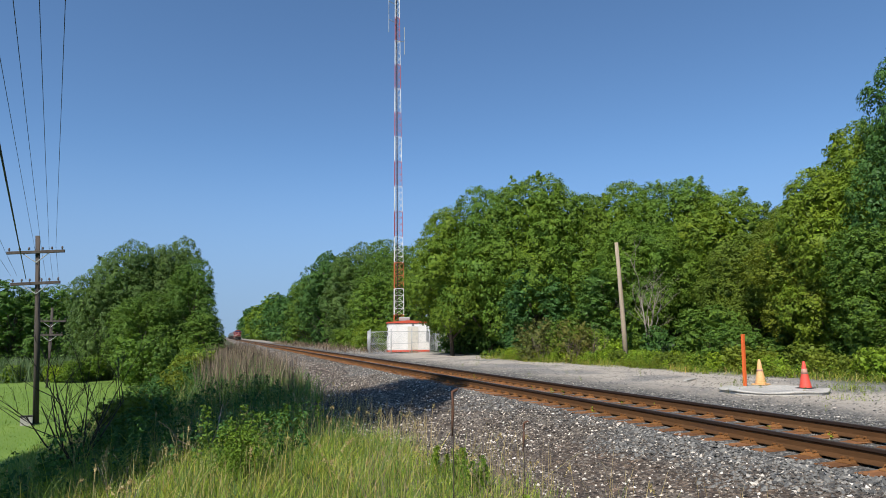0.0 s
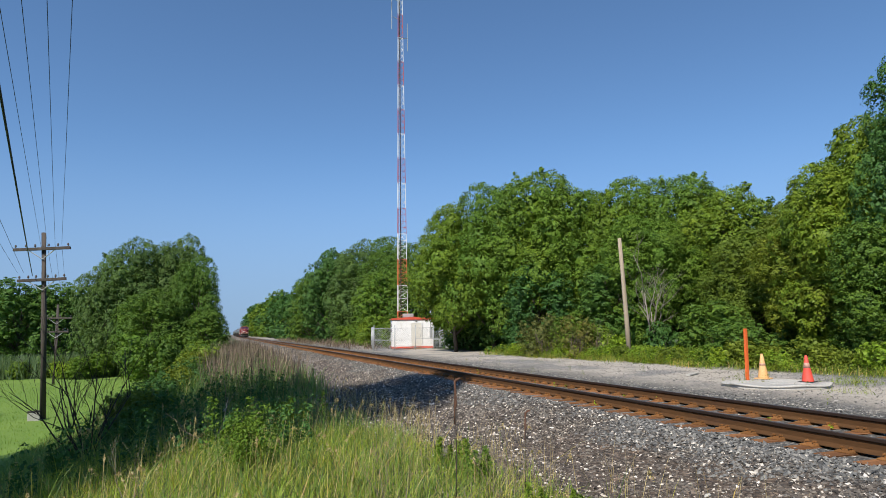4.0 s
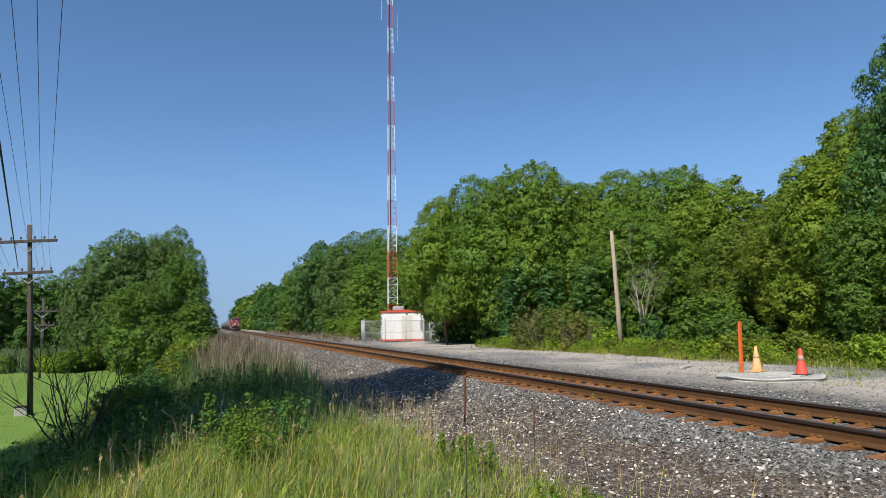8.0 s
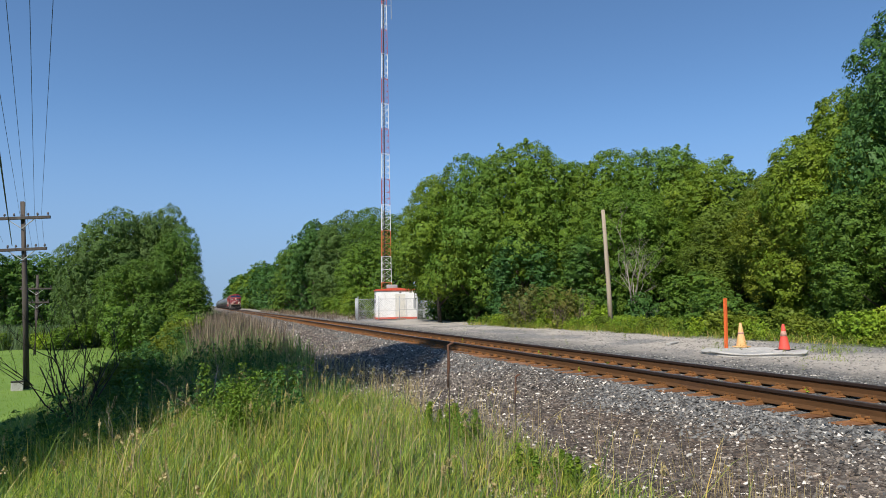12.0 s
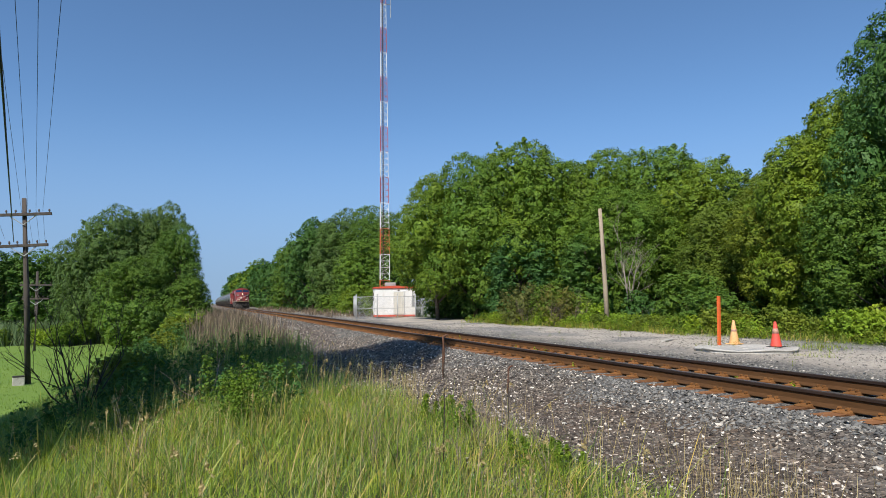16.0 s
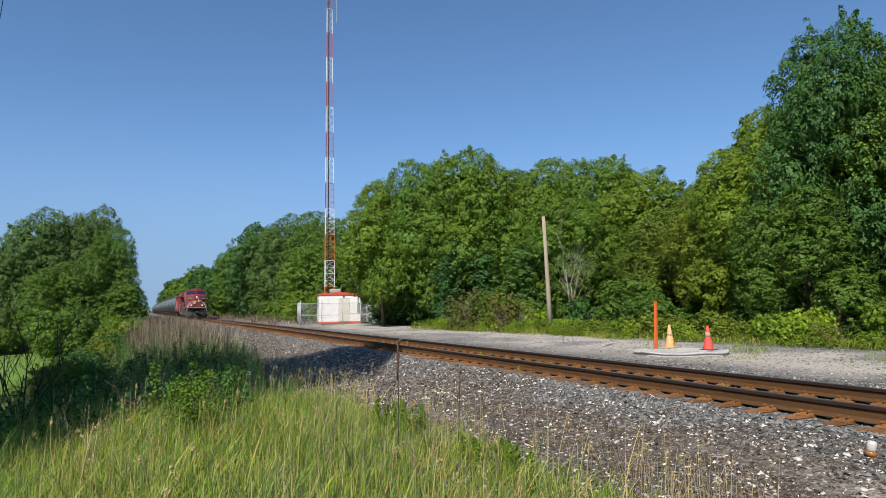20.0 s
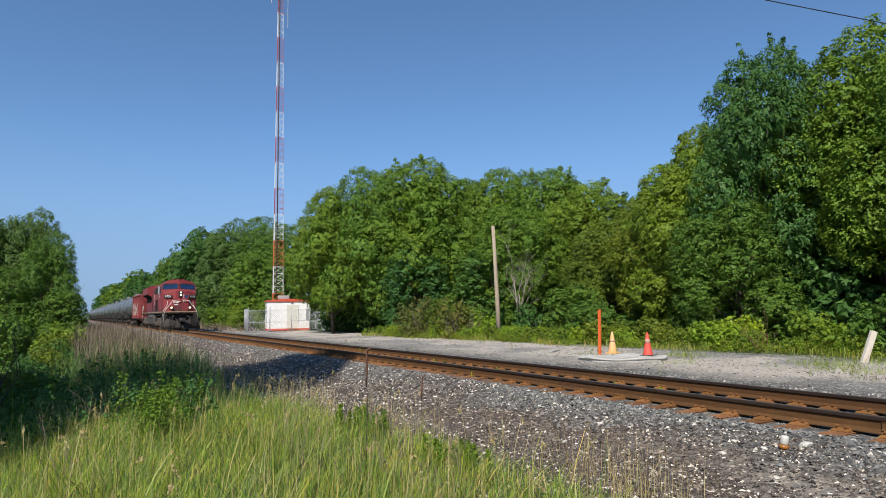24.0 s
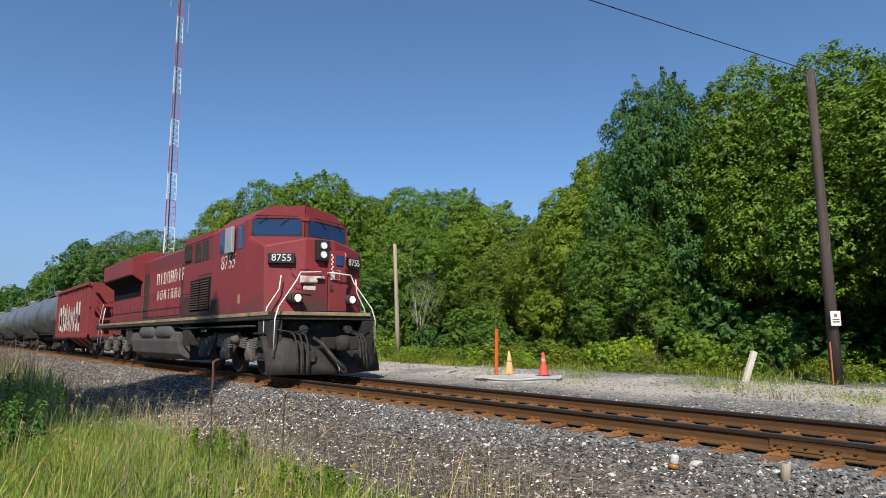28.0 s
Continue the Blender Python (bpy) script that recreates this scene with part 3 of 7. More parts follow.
def crown_mesh(seed, lobes, leaf, sprays, per, material, low=0.02, shape=0.5, loose=0.1, tall=1.3, corners=3, arms=0, girth=(0.135, 0.085), flat=0.5):
    """A crown of unit height and width (true shape tall times as high as wide): round boughs, flat drooping sprays of leaves on
    their outer skins, a few larger leaves within, and thin leafy arms that reach out of the outline."""
    rng = np.random.default_rng(seed)
    lc, lr = [], []
    for k in range(lobes):
        u = (k + rng.random()) / lobes
        h = low + (1 - low) * (0.08 + 0.8 * u ** 0.85)
        a = k * 2.399 + rng.random() * 0.9
        wide = max(0.08, 1 - abs(2 * h - 0.8) ** 2.6) ** shape
        reach = 0.37 * wide * (0.62 + 0.45 * rng.random())
        lc.append((reach * math.cos(a), reach * math.sin(a), h * tall))
        lr.append(girth[0] + girth[1] * rng.random())
    lc, lr = np.array(lc), np.array(lr)

    def unit(v):
        return v / (np.linalg.norm(v, axis=1)[:, None] + 1e-9)
    # sprays on the outer skin alone
    which = rng.choice(lobes, sprays * 3, p=lr ** 2 / (lr ** 2).sum())
    d = rng.normal(size=(sprays * 3, 3))
    d[:, 2] += 0.3
    d = unit(d)
    c = lc[which] + d * (lr[which] * (0.86 + 0.17 * rng.random(sprays * 3)))[:, None]
    inside = (np.linalg.norm(c[:, None] - lc[None], axis=2) < 0.8 * lr[None]).any(1)
    keep = (~inside | (rng.random(len(c)) < 0.03)) & (c[:, 2] > 0.012)
    c, d = c[keep][:sprays], d[keep][:sprays]
    rad = 0.026 + 0.03 * rng.random(len(c))
    stray = rng.random(len(c)) < loose
    c = c + d * (stray * 0.028 * rng.random(len(c)))[:, None]
    rad = np.where(stray, rad * 0.7, rad)
    # arms: sprays strung along thin twigs
    ac, ad, ar, twigs = [], [], [], []
    for k in range(arms):
        j = int(rng.choice(lobes, p=(lc[:, 2] ** 2) / (lc[:, 2] ** 2).sum()))
        out = np.array([lc[j, 0], lc[j, 1], 0.25 * lc[j, 2]]) + rng.normal(size=3) * 0.12
        out[2] = abs(out[2]) + 0.05
        out /= np.linalg.norm(out)
        reach = lr[j] * (1.05 + 0.4 * rng.random())
        twigs.append((lc[j], lc[j] + out * reach))
        for u in np.linspace(0.7, 1, 8):
            ac.append(lc[j] + out * reach * u - np.array([0, 0, 0.05 * (u - 0.7) ** 2]) + rng.normal(size=3) * 0.007)
            ad.append(out)
            ar.append(0.026 * (1.35 - u) + 0.008)
    if arms:
        c, d, rad = np.concatenate([c, ac]), np.concatenate([d, ad]), np.concatenate([rad, ar])
    n = len(c)
    axis = unit((1 - flat) * d + np.array([0, 0, flat]) + rng.normal(size=d.shape) * 0.16)
    # each spray is a small dome of leaves
    e = unit(rng.normal(size=(n * per, 3)) + np.repeat(axis, per, 0) * 1.15)
    p = np.repeat(c, per, 0) + e * (np.repeat(rad, per) * (0.6 + 0.5 * rng.random(n * per)))[:, None] * np.array([1.1, 1.1, 0.8])
    nrm = e + 0.6 * np.repeat(axis, per, 0) + 0.3 * rng.normal(size=p.shape)
    # larger leaves deep within, which close the crown
    m = int(sprays * 1.7)
    j = rng.choice(lobes, m, p=lr ** 2 / (lr ** 2).sum())
    e = unit(rng.normal(size=(m, 3)))
    core = lc[j] + e * (lr[j] * (0.42 + 0.22 * rng.random(m)))[:, None]
    ok = core[:, 2] > 0.02
    core, e = core[ok], e[ok]
    hi, broad = np.quantile(p[:, 2], 0.998), np.quantile(np.hypot(p[:, 0], p[:, 1]), 0.985)
    fit_to = np.array([0.5 / broad, 0.5 / broad, 1 / hi])
    v1, f1 = leaf_cards(rng, p, nrm, leaf, corners)
    v2, f2 = leaf_cards(rng, core, e, leaf * 2.3, corners)
    me = mesh_from("crown", (np.concatenate([v1, v2]) * fit_to).tolist(), np.concatenate([f1, f2 + len(v1)]).tolist())
    me.materials.append(material)
    return me, lc * fit_to, [(a * fit_to, b * fit_to) for a, b in twigs]


def trunk_mesh(seed, lobes_at, radius=0.018, stems=1, twigs=()):
    """Tapered stem(s) with limbs towards the lobes, in the crown's unit space."""
    rng = random.Random(seed)
    bm = bmesh.new()
    for s in range(stems):
        a = 2 * math.pi * s / max(1, stems) + rng.random()
        off = 0.03 * (stems > 1)
        foot = Vector((off * math.cos(a), off * math.sin(a), -0.03))
        mid = foot + Vector((rng.uniform(-0.03, 0.03) + off, rng.uniform(-0.03, 0.03), 0.3))
        top = mid + Vector((rng.uniform(-0.05, 0.05), rng.uniform(-0.05, 0.05), 0.4))
        pipe(bm, [foot, foot.lerp(mid, 0.5) + Vector((0.008, 0, 0)), mid, mid.lerp(top, 0.5), top], [radius * 1.25, radius, radius * 0.8, radius * 0.55, radius * 0.2], 6)
        for c in lobes_at[s::stems]:
            c = Vector(c)
            start = foot.lerp(top, min(0.85, max(0.18, (c.z - 0.12) * 0.9)))
            bend = start.lerp(c, 0.5) + Vector((0, 0, -0.02))
            pipe(bm, [start, bend, c], [radius * 0.5, radius * 0.35, radius * 0.12], 4)
    for a, b in twigs:
        tube(bm, a, b, radius * 0.12, radius * 0.04, 3, False)
    me = bpy.data.meshes.new("trunk")
    bm.to_mesh(me)
    bm.free()
    me.materials.append(M_BARK)
    return me


def make_kind(seed, lobes, leaf, sprays, per, key, low=0.02, stems=1, radius=0.018, shape=0.5, loose=0.1, corners=3, tall=1.3, arms=0, girth=(0.135, 0.085), flat=0.5):
    crown, lc, twigs = crown_mesh(seed, lobes, leaf, sprays, per, LEAF[key], low, shape, loose, tall, corners, arms, girth, flat)
    return crown, trunk_mesh(seed, lc.tolist(), radius, stems, twigs)


KINDS = {
    "elder_a": make_kind(11, 18, 0.0148, 2500, 20, "box_elder", 0.14, arms=4, loose=0.06, girth=(0.15, 0.08)),
    "elder_b": make_kind(12, 22, 0.0148, 2600, 20, "box_elder", 0.08, arms=5, loose=0.06, girth=(0.14, 0.08)),
    "elder_c": make_kind(42, 16, 0.0148, 2500, 20, "box_elder", 0.14, arms=4, loose=0.06, girth=(0.17, 0.09)),
    "elder_high": make_kind(22, 18, 0.0125, 3300, 20, "box_elder", 0.26, arms=8, flat=0.6, girth=(0.15, 0.08)),
    "olive_a": make_kind(13, 21, 0.0148, 2400, 20, "olive", 0.1, arms=5, girth=(0.14, 0.09)),
    "dark_a": make_kind(14, 22, 0.013, 2600, 20, "dark", 0.18, loose=0.25, arms=26),
    "blue_a": make_kind(15, 15, 0.0155, 2200, 20, "blue", 0.05, stems=3, arms=4, girth=(0.16, 0.09)),
    "maple_a": make_kind(45, 16, 0.0148, 2400, 20, "maple", 0.08, arms=4, loose=0.06, girth=(0.17, 0.09)),
    "mid_c": make_kind(46, 22, 0.024, 900, 16, "maple", 0.02, arms=2),
    "mid_a": make_kind(43, 24, 0.024, 900, 16, "box_elder", 0.02, arms=2),
    "mid_b": make_kind(44, 24, 0.024, 900, 16, "dark", 0.02, arms=2),
    "far_a": make_kind(16, 20, 0.036, 380, 12, "box_elder"),
    "far_b": make_kind(17, 20, 0.036, 380, 12, "dark"),
    "vine": make_kind(19, 20, 0.03, 620, 14, "bright", shape=0.25, corners=4),
}
BUSHES = {
    "shrub_dun": make_kind(37, 16, 0.026, 300, 12, "dun", 0.0, 5, 0.006, 0.35, 0.4, 3, 0.85),
    "shrub_green": make_kind(35, 16, 0.03, 430, 14, "maple", 0.0, 4, 0.006, 0.35, 0.2, 3, 0.85),
    "shrub_bright": make_kind(36, 16, 0.03, 430, 14, "box_elder", 0.0, 4, 0.006, 0.35, 0.2, 3, 0.85),
    "bush_bright": make_kind(31, 18, 0.042, 190, 12, "bright", 0.0, 3, 0.006, 0.3, 0.3, 3, 0.62),
    "bush_green": make_kind(32, 18, 0.042, 190, 12, "box_elder", 0.0, 3, 0.006, 0.3, 0.3, 3, 0.62),
    "bush_olive": make_kind(33, 18, 0.042, 210, 12, "olive", 0.0, 3, 0.006, 0.3, 0.4, 3, 0.75),
    "bush_dark": make_kind(34, 18, 0.044, 190, 12, "dark", 0.0, 3, 0.006, 0.3, 0.3, 3, 0.75),
}


def tree(kind, x, y, height, width, label, turn=0.0, group="", name="tree", category="tree", lift=0.0):
    if kind.startswith("bush") and height > 1.5 and kind != "bush_dark":
        kind = "shrub_green" if kind == "bush_green" else "shrub_bright"      # tall bushes have relatively finer leaves
    crown, trunk = (KINDS | BUSHES)[kind]
    t = thing(name, label, category, group)
    t.location, t.rotation_euler = (x, y, float(ground_z(x, y)) - lift), (0, 0, turn)
    t.scale = (width, width, height)
    link("crown", crown, None, t)
    link("trunk", trunk, None, t)
    return t

# ---- trees and bushes in place ----
def wood_edge():
    rng = random.Random(21)
    g = "trees along the gravel track"
    rows = [
        ("elder_a", 9.0, 46.8, 11.3, 8.2, "green box elder beside the fenced shed"),
        ("elder_c", 11.4, 45, 12.7, 9.2, "broad green box elder at the wood's edge"),
        ("elder_b", 13.9, 42.5, 13.1, 9.5, "tallest green box elder of the wood's edge"),
        ("elder_a", 16.4, 40.5, 11.6, 8, "leafy green tree at the wood's edge"),
        ("elder_c", 18.6, 38.5, 12.2, 8.5, "rounded green tree behind the wooden pole"),
        ("elder_b", 20.6, 35.6, 11.8, 9, "rounded green tree behind the wooden pole"),
        ("elder_a", 22.2, 33, 10.6, 8.0, "green tree in the thick wood edge"),
        ("dark_a", 24, 31, 9.2, 8, "dark green tree in the thick wood edge"),
        ("olive_a", 23.5, 28.6, 8.8, 7.5, "yellow-green tree in the thick wood edge"),
        ("elder_b", 17.0, 33.6, 8.6, 7.0, "low green tree behind the wooden pole"),
        ("olive_a", 18.2, 26.6, 6.6, 6.4, "drooping yellow-green tree above the bushes"),
        ("olive_a", 20.6, 23.6, 9.4, 7.6, "yellow-green tree with drooping branches"),
        ("olive_a", 17.4, 21.8, 7.2, 6.4, "low yellow-green tree above the bushes"),
        ("elder_b", 20.0, 20.4, 11.2, 7.4, "green tree below the tall dark one"),
        ("dark_a", 17.9, 16.5, 13.6, 7.2, "tall dark green tree above the wood edge"),
        ("elder_b", 16.6, 19.8, 8.4, 6.2, "green tree before the tall dark one"),
        ("maple_a", 15.6, 16.6, 6.2, 5.6, "lower dark green tree below the tall one"),
        ("elder_high", 20.0, 13.0, 13.0, 9.0, "tall light green tree behind the dark pole"),
        ("elder_high", 19.4, 9.4, 12.2, 9.4, "tall light green tree behind the dark pole"),
        ("elder_high", 18.0, 5.8, 11.0, 8.5, "light green tree beside the dark pole"),
        ("vine", 14.6, 4.6, 6.6, 4.2, "bright green vine-covered small tree"),
        ("mid_b", 27, 22, 12.5, 11, "dark green tree deep in the wood"),
        ("mid_b", 28, 12, 14.0, 12, "dark green tree deep in the wood"),
        ("mid_b", 23.6, 15.5, 10.0, 9, "dark green tree deep in the wood"),
        ("mid_b", 23.2, 9.0, 10.0, 9, "dark green tree deep in the wood"),
        ("mid_b", 22.0, 4.0, 9.5, 8, "dark green tree deep in the wood"),
        ("far_b", 26, 4, 13.0, 11, "dark green tree deep in the wood"),
        ("mid_a", 21, -1, 13.0, 11, "green tree in the wood edge"),
        ("mid_a", 20, -9, 13.0, 11, "green tree in the wood edge"),
        ("far_b", 16, 48, 9.5, 9, "dark green tree deep in the wood"),
        ("far_b", 27, 42, 8.5, 11, "dark green tree deep in the wood"),
        # dark-leaved fillers: the shade below the crowns is put into their colour
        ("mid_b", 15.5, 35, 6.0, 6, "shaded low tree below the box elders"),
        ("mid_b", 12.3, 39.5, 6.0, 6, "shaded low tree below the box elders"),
    ]
    for k, x, y, h, w, label in rows:
        tree(k, x, y, h, w, label, rng.uniform(0, 6.28), g)
    g = "far trees along the track"
    for k, x, y, h, w in (("maple_a", 14.0, 84, 14.4, 12), ("blue_a", 10.6, 90, 14.6, 12), ("mid_b", 9.4, 103, 15.2, 11), ("mid_b", 7.6, 99, 14.0, 10), ("mid_c", 6.2, 112, 12.0, 9), ("mid_b", 8.0, 122, 13.0, 10), ("mid_a", 10.2, 76, 9.0, 8), ("mid_c", 10.4, 96, 10, 9), ("mid_c", 13.2, 68, 9.0, 9), ("mid_b", 17.5, 66, 11.5, 11), ("mid_a", 11.5, 118, 11, 10)):
        tree(k, x, y, h, w, "tall leafy tree farther along the track", rng.uniform(0, 6.28), g)
    for i in range(22):
        y = 126 + i * 10 + rng.uniform(-3, 3)
        h = rng.uniform(12.5, 16.5) if i > 7 else rng.uniform(10, 12.5)
        tree(rng.choice(["far_a", "far_b", "far_a"]), 9.6 + rng.uniform(-1.5, 1.0), y, h, h * 0.9, "distant leafy tree along the track", rng.uniform(0, 6.28), g)
    for x, y, h in ((9.5, 420, 20), (14, 380, 17), (13, 350, 16.5), (12, 460, 19), (16, 500, 20), (10, 560, 18), (-16, 560, 12), (-30, 600, 14)):
        tree("far_b", x, y, h, h * 0.85, "hazy distant tree at the end of the track", rng.uniform(0, 6.28), g)
    g = "trees beyond the lawn"
    for k, x, y, h, w, label in [
        ("blue_a", -15.2, 58.5, 11.0, 7.4, "large grey-green willow-like tree beyond the lawn"),
        ("blue_a", -13.0, 60.0, 10.9, 7.0, "large grey-green willow-like tree beyond the lawn"),
        ("blue_a", -11.4, 59.0, 11.2, 6.2, "large grey-green willow-like tree beyond the lawn"),
        ("maple_a", -10.1, 55.0, 8.4, 5.0, "leafy green tree beside the large one"),
        ("blue_a", -17.3, 58, 8.8, 5.0, "lower grey-green tree beside the large one"),
        ("maple_a", -13.4, 53.5, 6.6, 5.8, "dark leafy tree at the lawn's edge"),
        ("mid_c", -9.0, 51.5, 3.6, 3.4, "small green tree on the bank"),
        ("mid_c", -24, 76, 8.6, 8, "olive green tree behind the reeds"),
        ("mid_b", -27.5, 75, 9.0, 9, "dark green tree behind the reeds"),
        ("mid_c", -31, 78, 8.4, 9, "green tree behind the reeds"),
        ("mid_b", -36, 80, 8.8, 10, "dark green tree behind the reeds"),
        ("mid_b", -19, 85, 7, 9, "dark green tree behind the large one"),
    ]:
        tree(k, x, y, h, w, label, rng.uniform(0, 6.28), g)
    for i in range(12):
        y = 84 + i * 26
        h = rng.uniform(3.6, 5.2)
        tree(rng.choice(["far_a", "far_b"]), -10.6 - rng.uniform(0, 1.5), y, h, h, "distant low tree along the bank", rng.uniform(0, 6.28), "far trees along the track")
    for i in range(14):
        tree("far_b", 33 + rng.uniform(-2, 3), -12 + i * 6, rng.uniform(6.5, 8.5), 11, "shaded tree deep in the wood", rng.uniform(0, 6.28), "trees deep in the wood")
    # added dark-leaved rows close the wood; their colour stands in for deep shade
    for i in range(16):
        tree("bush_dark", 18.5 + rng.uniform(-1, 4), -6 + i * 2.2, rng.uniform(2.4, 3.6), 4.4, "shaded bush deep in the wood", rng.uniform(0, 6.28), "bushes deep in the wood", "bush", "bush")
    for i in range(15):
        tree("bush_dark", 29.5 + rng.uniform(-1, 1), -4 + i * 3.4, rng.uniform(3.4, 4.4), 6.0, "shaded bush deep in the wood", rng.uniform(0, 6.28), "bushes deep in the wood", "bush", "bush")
    # more dark fillers that paint the shaded hollow under the box elders
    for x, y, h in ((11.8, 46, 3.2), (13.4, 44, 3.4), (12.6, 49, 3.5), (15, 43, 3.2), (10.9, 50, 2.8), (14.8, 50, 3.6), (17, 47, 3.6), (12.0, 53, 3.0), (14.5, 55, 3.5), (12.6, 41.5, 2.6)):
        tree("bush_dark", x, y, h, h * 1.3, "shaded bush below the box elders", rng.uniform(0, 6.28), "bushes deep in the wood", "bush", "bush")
    for i in range(12):
        tree(rng.choice(["far_a", "far_b"]), -14 - i * 4.5, 96 + rng.uniform(-4, 4), rng.uniform(7.5, 9.5), 9, "leafy tree far beyond the lawn", rng.uniform(0, 6.28), "far trees beyond the lawn")
    for x, y, h, w in ((-15.2, 7.4, 21.5, 7.4), (-23.8, 6.5, 18, 8), (-29, 20, 16, 6)):
        tree("elder_b", x, y, h, w, "tall shade tree on the lawn", rng.uniform(0, 6.28), "shade trees on the lawn")


def undergrowth():
    rng = random.Random(33)
    g = "bushes along the wood edge"
    for i in range(58):
        y = -4 + i * 0.98 + rng.uniform(-0.4, 0.4)
        edge = np.interp(y, [-6, 7, 12, 19, 28, 40, 55], [13.0, 12.3, 11.8, 10.8, 10.2, 9.0, 10.5])
        if y > 38:
            continue
        for row in range((3 if i % 2 else 2) if y > 24 else 1 + i % 2 if y > 11 else 1):
            k = rng.choice(["bush_bright", "bush_bright", "bush_green", "bush_olive"]) if row == 0 else rng.choice(["bush_green", "bush_olive", "bush_bright"] if row == 1 else ["bush_green", "bush_dark"])
            h = rng.uniform(0.55, 1.15) * (1, 1.7, 2.6)[row] * (1.0 if y > 20 else 0.95 if y > 11 else 0.75)
            if 22.5 < y < 29.5 and row < 2:
                h = min(h, 0.75)
            tree(k, edge + 0.5 + row * 1.5 + rng.uniform(-0.4, 0.4), y + rng.uniform(-0.4, 0.4), h, h * rng.uniform(1.3, 1.9) / (1, 1.05, 1.2)[row], ("low bright green bush at the gravel's edge", "green bush in the undergrowth", "tall bush below the trees")[row], rng.uniform(0, 6.28), g, "bush", "bush")
    tree("bush_green", 12.7, 9.5, 1.9, 2.3, "wide-leaved green bush behind the leaning post", 0.5, g, "bush", "bush")
    tree("shrub_dun", 10.3, 31.0, 2.3, 2.4, "brownish bush beside the wooden pole", 0.9, g, "bush", "bush")
    tree("shrub_dun", 9.3, 33.8, 2.5, 2.8, "brownish bush beside the wooden pole", 2.9, g, "bush", "bush")
    for i in range(34):
        y = 62 + i * 4.5 + rng.uniform(-1, 1)
        h = rng.uniform(1.6, 3.6)
        tree(rng.choice(["bush_green", "bush_bright", "bush_olive"]), 7.2 + rng.uniform(0, 2), y, h, h * 1.3, "green bush beside the track", rng.uniform(0, 6.28), "bushes beside the track", "bush", "bush")
    for i in range(22):
        y = 43 + i * 1.5 + rng.uniform(-1, 1)
        h = rng.uniform(1.5, 3.4)
        x = -9.6 - rng.uniform(0, 3.5)
        tree(rng.choice(["bush_green", "bush_dark", "bush_olive"]), x, y, h, h * 1.2, "green bush on the bank along the track", rng.uniform(0, 6.28), "bushes on the bank", "bush", "bush")
    for i in range(46):
        y = 12.5 + i * 0.75 + rng.uniform(-0.3, 0.3)
        h = rng.uniform(0.4, 0.85) if y < 26 else rng.uniform(0.6, 1.3)
        x = np.interp(y, [12, 20, 30, 47], [-9.5, -9.3, -9.0, -8.9]) + rng.uniform(-0.6, 0.6)
        tree(rng.choice(["bush_dark", "bush_green", "bush_olive", "bush_dark"]), x, y, h, h * rng.uniform(1.1, 1.6), "dark weedy shrub on the bank's crest", rng.uniform(0, 6.28), "shrubs on the bank's crest", "bush", "bush")
    for i in range(20):
        h = rng.uniform(1.0, 2.2)
        tree(rng.choice(["bush_bright", "bush_green", "bush_olive"]), -14 - i * 1.0 + rng.uniform(-0.6, 0.6), 55 + rng.uniform(-2, 5), h, h * 1.4, "bright bush at the far edge of the lawn", rng.uniform(0, 6.28), "bushes beyond the lawn", "bush", "bush")


wood_edge()
undergrowth()

# ---- poles, tower, shed ----
def wooden_pole():
    t = thing("wooden_pole", "leaning bare weathered wooden pole in the weeds", "pole", m=pose(11.52, 28.3, -0.45))
    bm = bmesh.new()
    pipe(bm, [(0.07, 0, 0), (0.0, 0.0, 2.2), (-0.09, 0.0, 4.4), (-0.19, 0.0, 6.36)], [0.135, 0.12, 0.105, 0.09], 12)
    part("shaft", bm, M_POLEWOOD, t)


def orange_marker(x, y, h, lean, label, w=0.09):
    t = thing("marker_post", label, "post", m=pose(x, y, float(ground_z(x, y)) - 0.05, 0, lean, 10))
    bm = bmesh.new()
    box(bm, -w / 2, w / 2, -0.012, 0.012, 0, h, 0.004)
    box(bm, -w / 2, -w / 2 + 0.01, 0.0125, w * 0.55, 0, h)
    part("shaft", bm, M_ORANGE if w > 0.05 else surface("dull_orange_stake", (0.42, 0.14, 0.045), (0.33, 0.12, 0.05), 40, 3, 0.75), t)


def cone(x, y, z, old):
    t = thing("traffic_cone", "faded yellow-orange traffic cone on the concrete pad" if old else "red traffic cone with a dull collar on a black base", "traffic cone", "traffic cones", pose(x, y, z, 0, 0, 20))
    bm = bmesh.new()
    lathe(bm, [(0.15, 0.03), (0.145, 0.05), (0.09, 0.35), (0.035, 0.69), (0.026, 0.71)], 20)
    part("body", bm, M_CONE_OLD if old else M_CONE_NEW, t)
    bm = bmesh.new()
    box(bm, -0.19, 0.19, -0.19, 0.19, 0, 0.035, 0.012)
    part("base", bm, M_CONE_OLD if old else M_RUBBER, t)
    bm = bmesh.new()
    lathe(bm, [(0.087, 0.385), (0.063, 0.52), (0.061, 0.52), (0.06, 0.5)] if not old else [(0.088, 0.38), (0.077, 0.44), (0.075, 0.44), (0.074, 0.42)], 20)
    part("collar", bm, M_REFLECT, t)


